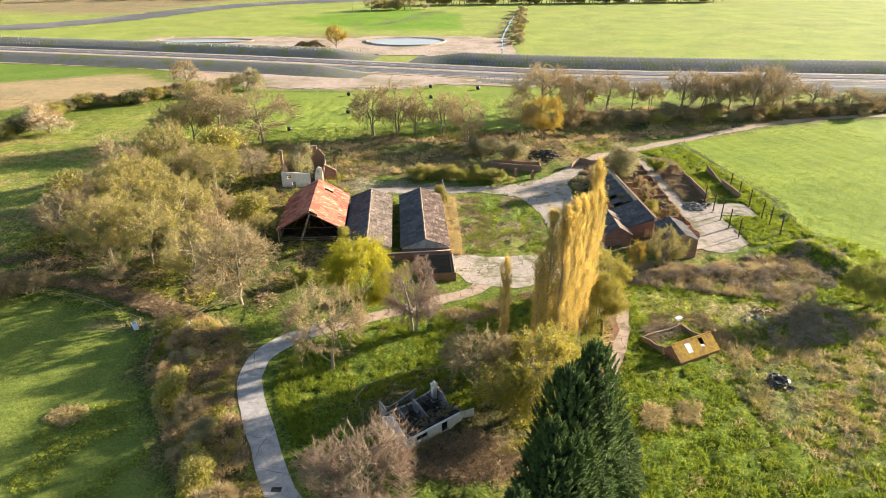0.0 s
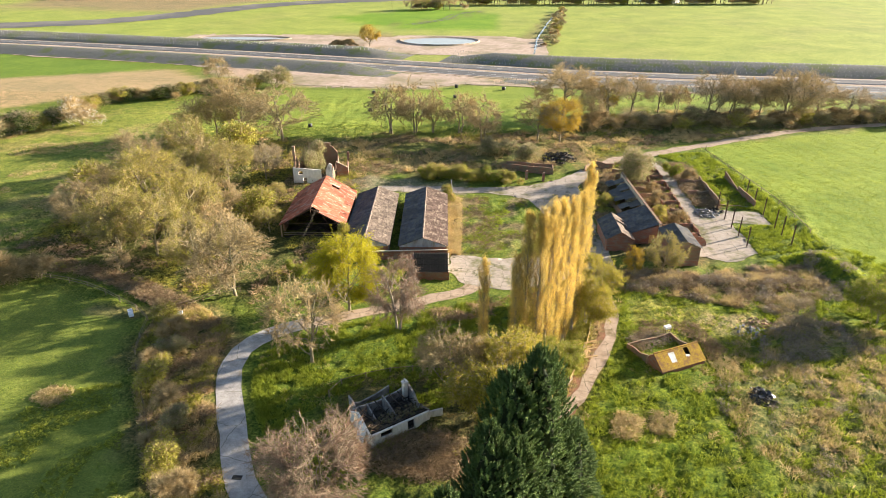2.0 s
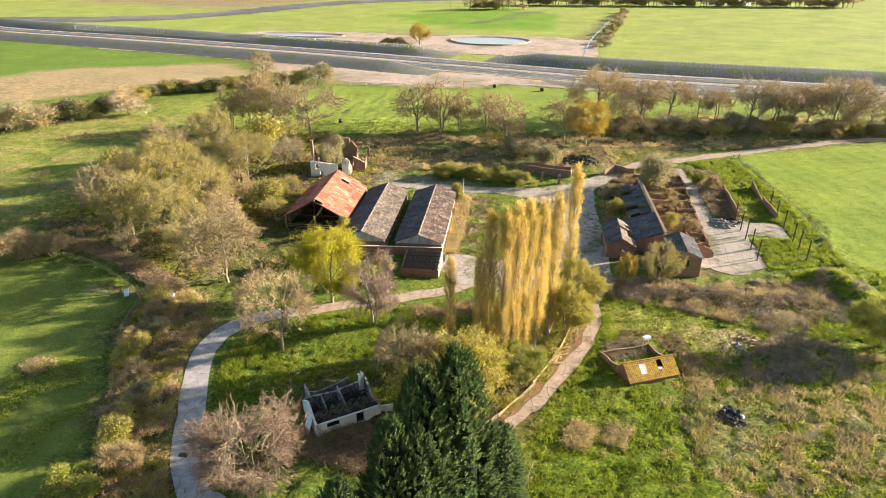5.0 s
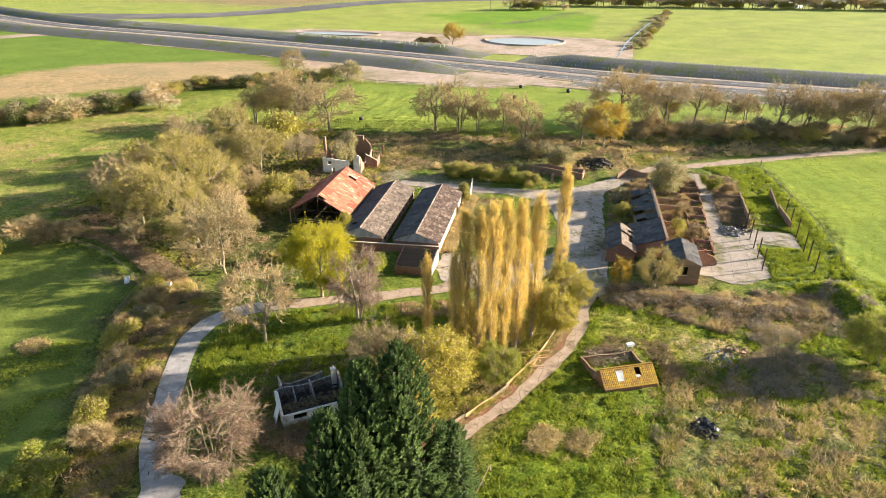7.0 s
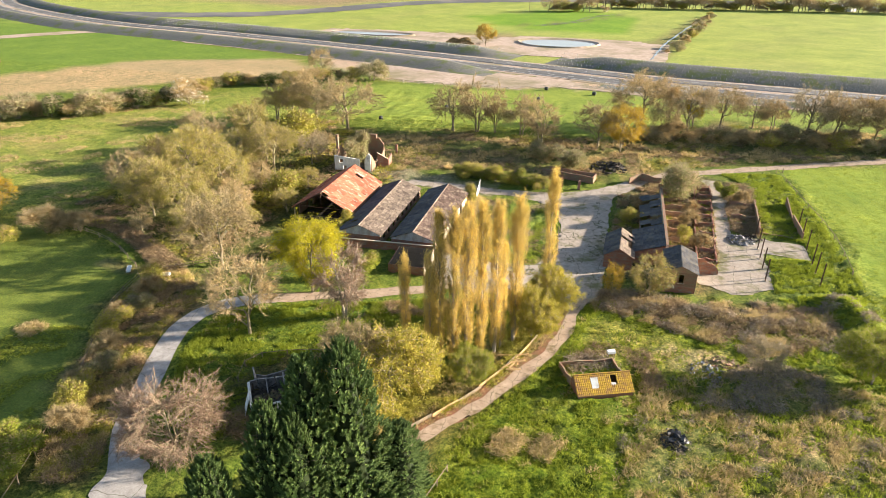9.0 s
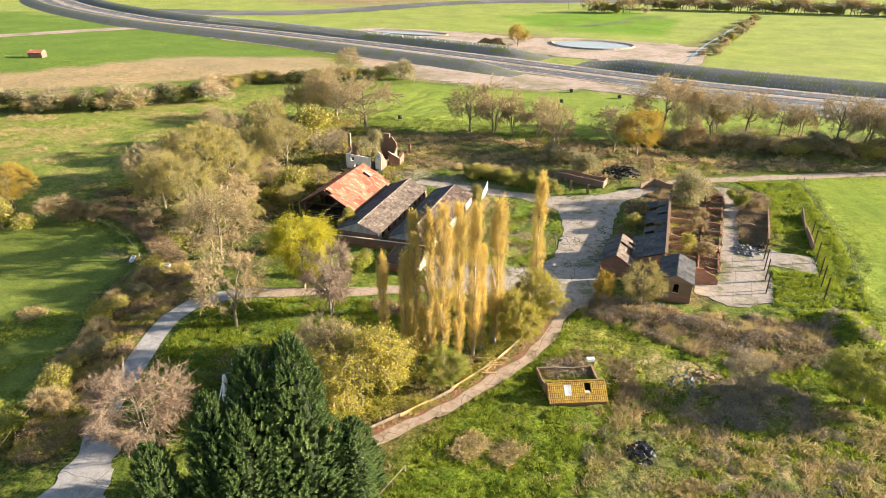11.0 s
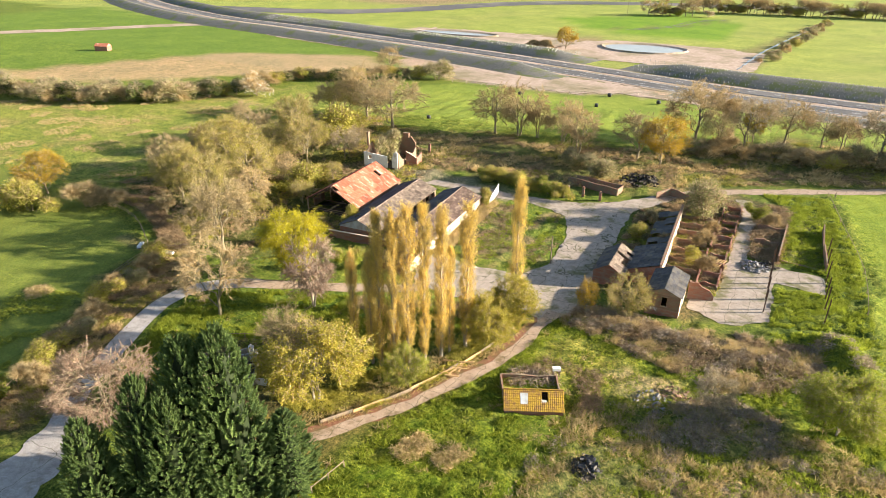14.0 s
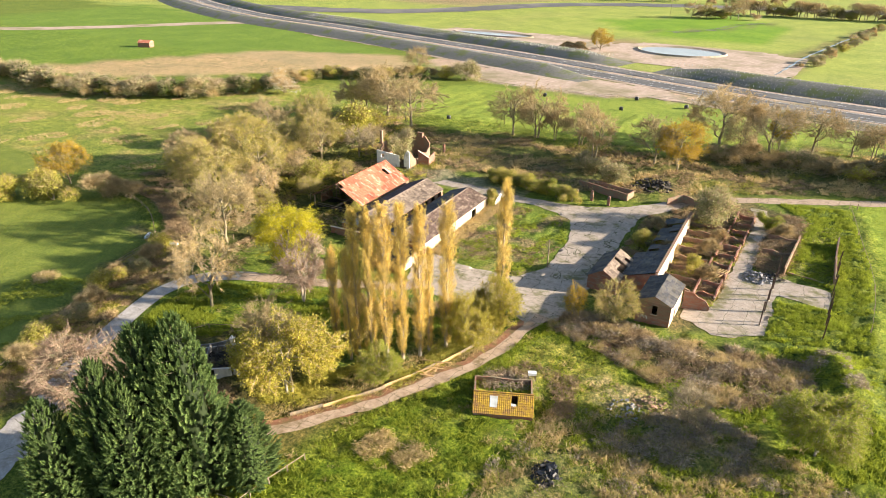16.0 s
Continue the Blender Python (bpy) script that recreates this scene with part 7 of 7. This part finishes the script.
tufts("dry_tussocks", "dry grass along the poplar bank", [(8, 52), (14, 56), (25, 74), (28, 92), (24, 96), (16, 74)], 1400, 8, 0.5, 0.6, 0.05, M_STRAW, 227)
canes("brambles", "rough growth along the west fence", [(-82, 99), (-62, 95), (-50, 89), (-42, 84), (-40, 88), (-52, 95), (-70, 101)], 1500, 14, 0.9, M_BRAMBLE, 228, None, 0.08)
canes("brambles", "brambles filling the small brick pen", [(31.6, 79.2), (37.6, 82.2), (36.2, 85.4), (30.4, 82.4)], 200, 18, 0.9, M_GREYCANE, 241, None, 0.1)
canes("brambles", "brambles round the small tiled shed", [(31, 80), (33, 83), (38, 86), (41, 82), (42, 77), (44, 80), (42, 88), (34, 88)], 500, 16, 0.7, M_BRAMBLE, 229, None, 0.08)
canes("ivy_mats", "ivy climbing over the long wall", [(42.2, 119), (44.0, 119), (43.4, 127), (41.8, 127)], 260, 16, 1.0, M_IVY, 230, None, 0.12, "ivy")
canes("straw_heap", "heap of tan cut grass and reeds", [(24.5, 60.5), (27.5, 60), (29, 64), (26, 65)], 220, 16, 0.8, M_STRAW, 231, None, 0.09, "straw heap")
canes("straw_heap", "heap of tan cut grass and reeds", [(29.5, 62), (32, 61), (33, 64.5), (30.5, 65.5)], 180, 16, 0.7, M_STRAW, 232, None, 0.09, "straw heap")
tufts("green_tussocks", "short grass over the east field", [(70, 182), (75, 150), (77, 122), (84, 104), (110, 92), (130, 110), (130, 205), (105, 197)], 10000, 5, 0.2, 0.7, 0.06, M_GRASS, 233, (2.6, -9.0))
tufts("green_tussocks", "rough grass beside the pens", [(61.5, 113), (76, 118), (74, 150), (69, 178), (55, 174), (62, 166), (61.8, 138), (69.5, 136), (69.5, 128), (61.8, 128)], 9000, 7, 0.5, 0.8, 0.12, M_GRASS, 234, (1.3, -0.4))
tufts("green_tussocks", "short grass over the west field", [(-140, 92), (-64, 90), (-46, 80), (-44, 72), (-33, 54), (-26, 42), (-70, 30), (-140, 40)], 12000, 4, 0.16, 0.7, 0.05, M_GRASS, 235, (4.0, -9.0))
canes("weeds", "pale rush clumps in the west field", [(-50, 62), (-46, 60), (-45, 64), (-49, 65)], 120, 16, 0.8, M_STRAW, 236, None, 0.09, "rushes")
canes("weeds", "dark green weeds along the field edge", [(-56, 62), (-40, 66), (-33, 54), (-28, 44), (-40, 46), (-52, 54)], 900, 10, 0.4, M_GREENLEAF, 237, (5.0, 0.1), 0.1, "weeds")
canes("brambles", "dark bramble strip along the lane", [(0, 88.5), (8, 92), (20, 97.5), (22, 94), (10, 87.5), (2, 85)], 700, 16, 0.8, M_BRAMBLE, 242, (3.0, -0.3), 0.11)
tufts("green_tussocks", "rough green grass over the bank at the field edge", [(62, 112), (60, 98), (66, 92), (84, 84), (112, 70), (125, 84), (100, 100), (86, 106), (80, 118)], 11000, 7, 0.45, 0.8, 0.13, M_GRASS, 243, (1.4, -0.4))
canes("brambles", "dead bramble hummocks on the earth bank", [(62, 100), (66, 96), (76, 96), (76, 104), (73, 112), (69, 113), (66, 106)], 420, 20, 0.8, M_GREYCANE, 244, (2.2, 0.2), 0.11)
# clipped hedge behind the yard
for k, p in enumerate(curve_points([(-7, 152.6), (0, 152.4), (8, 151.6), (14.5, 150.6)], 1.7)):
    plant(BUSH_OLIVE if k % 3 else BUSH_GREEN, p[0], p[1], 2.6 + 0.35 * (k * 3 % 4), wide=1.15)

# planted young trees in pale guards on the banks
rng = np.random.RandomState(77)
gv, n = Shape(), 0
for lo, hi, off0, off1, z0, z1 in ((-160, -45, 22.5, 25, 2.7, 3.4), (-18, 420, 16.5, 26, 0.7, 3.8), (16, 160, -24, -19, 0.3, 1.0), (-300, -150, 18, 25, 1.3, 3.4)):
    seg = ROAD[(ROAD[:, 0] > lo) & (ROAD[:, 0] < hi)]
    d = np.gradient(seg, axis=0)
    d /= np.linalg.norm(d, axis=1)[:, None]
    nr = np.stack([-d[:, 1], d[:, 0]], axis=1)
    for k in range(len(seg) - 1):
        for j in range(3):
            for row in range(4):
                t = row / 3
                q = seg[k] * (1 - j / 3) + seg[k + 1] * (j / 3) + nr[k] * (off0 + (off1 - off0) * t) + rng.normal(size=2) * 0.3
                gv.tube((q[0], q[1], z0 + (z1 - z0) * t - 0.1), (q[0], q[1], z0 + (z1 - z0) * t + 0.7), 0.09, 0.09, 3)
tagged(part("tree_guards", gv, M_GUARD), "rows of pale tree guards on the road banks", "tree guard", kind="stuff")
barrier = Shape()
seg = ROAD[(ROAD[:, 0] > -420) & (ROAD[:, 0] < 420)]
for a, b in zip(seg[:-1], seg[1:]):
    barrier.bar((a[0], a[1], 0.8), (b[0], b[1], 0.8), 0.1, 0.32)
    barrier.box((a[0], a[1], 0.4), (0.12, 0.12, 0.8))
tagged(part("crash_barrier", barrier, M_CLAD), "grey steel crash barrier between the carriageways", "barrier", kind="structure")
# lane dashes
dash = Shape()
full = curve_points([tuple(p) for p in ROAD[(ROAD[:, 0] > -420) & (ROAD[:, 0] < 420)][::6]], 3.0)
dd = np.gradient(full, axis=0)
dd /= np.linalg.norm(dd, axis=1)[:, None]
for k in range(0, len(full) - 1, 3):
    for off in (-7.3, 7.3):
        q = full[k] + np.array((-dd[k][1], dd[k][0])) * off
        e = q + dd[k] * 3
        dash.bar((q[0], q[1], 0.25), (e[0], e[1], 0.25), 0.2, 0.03)
tagged(part("lane_dashes", dash, M_WHITE_LINE), "white dashed lane markings", "road marking", kind="structure")
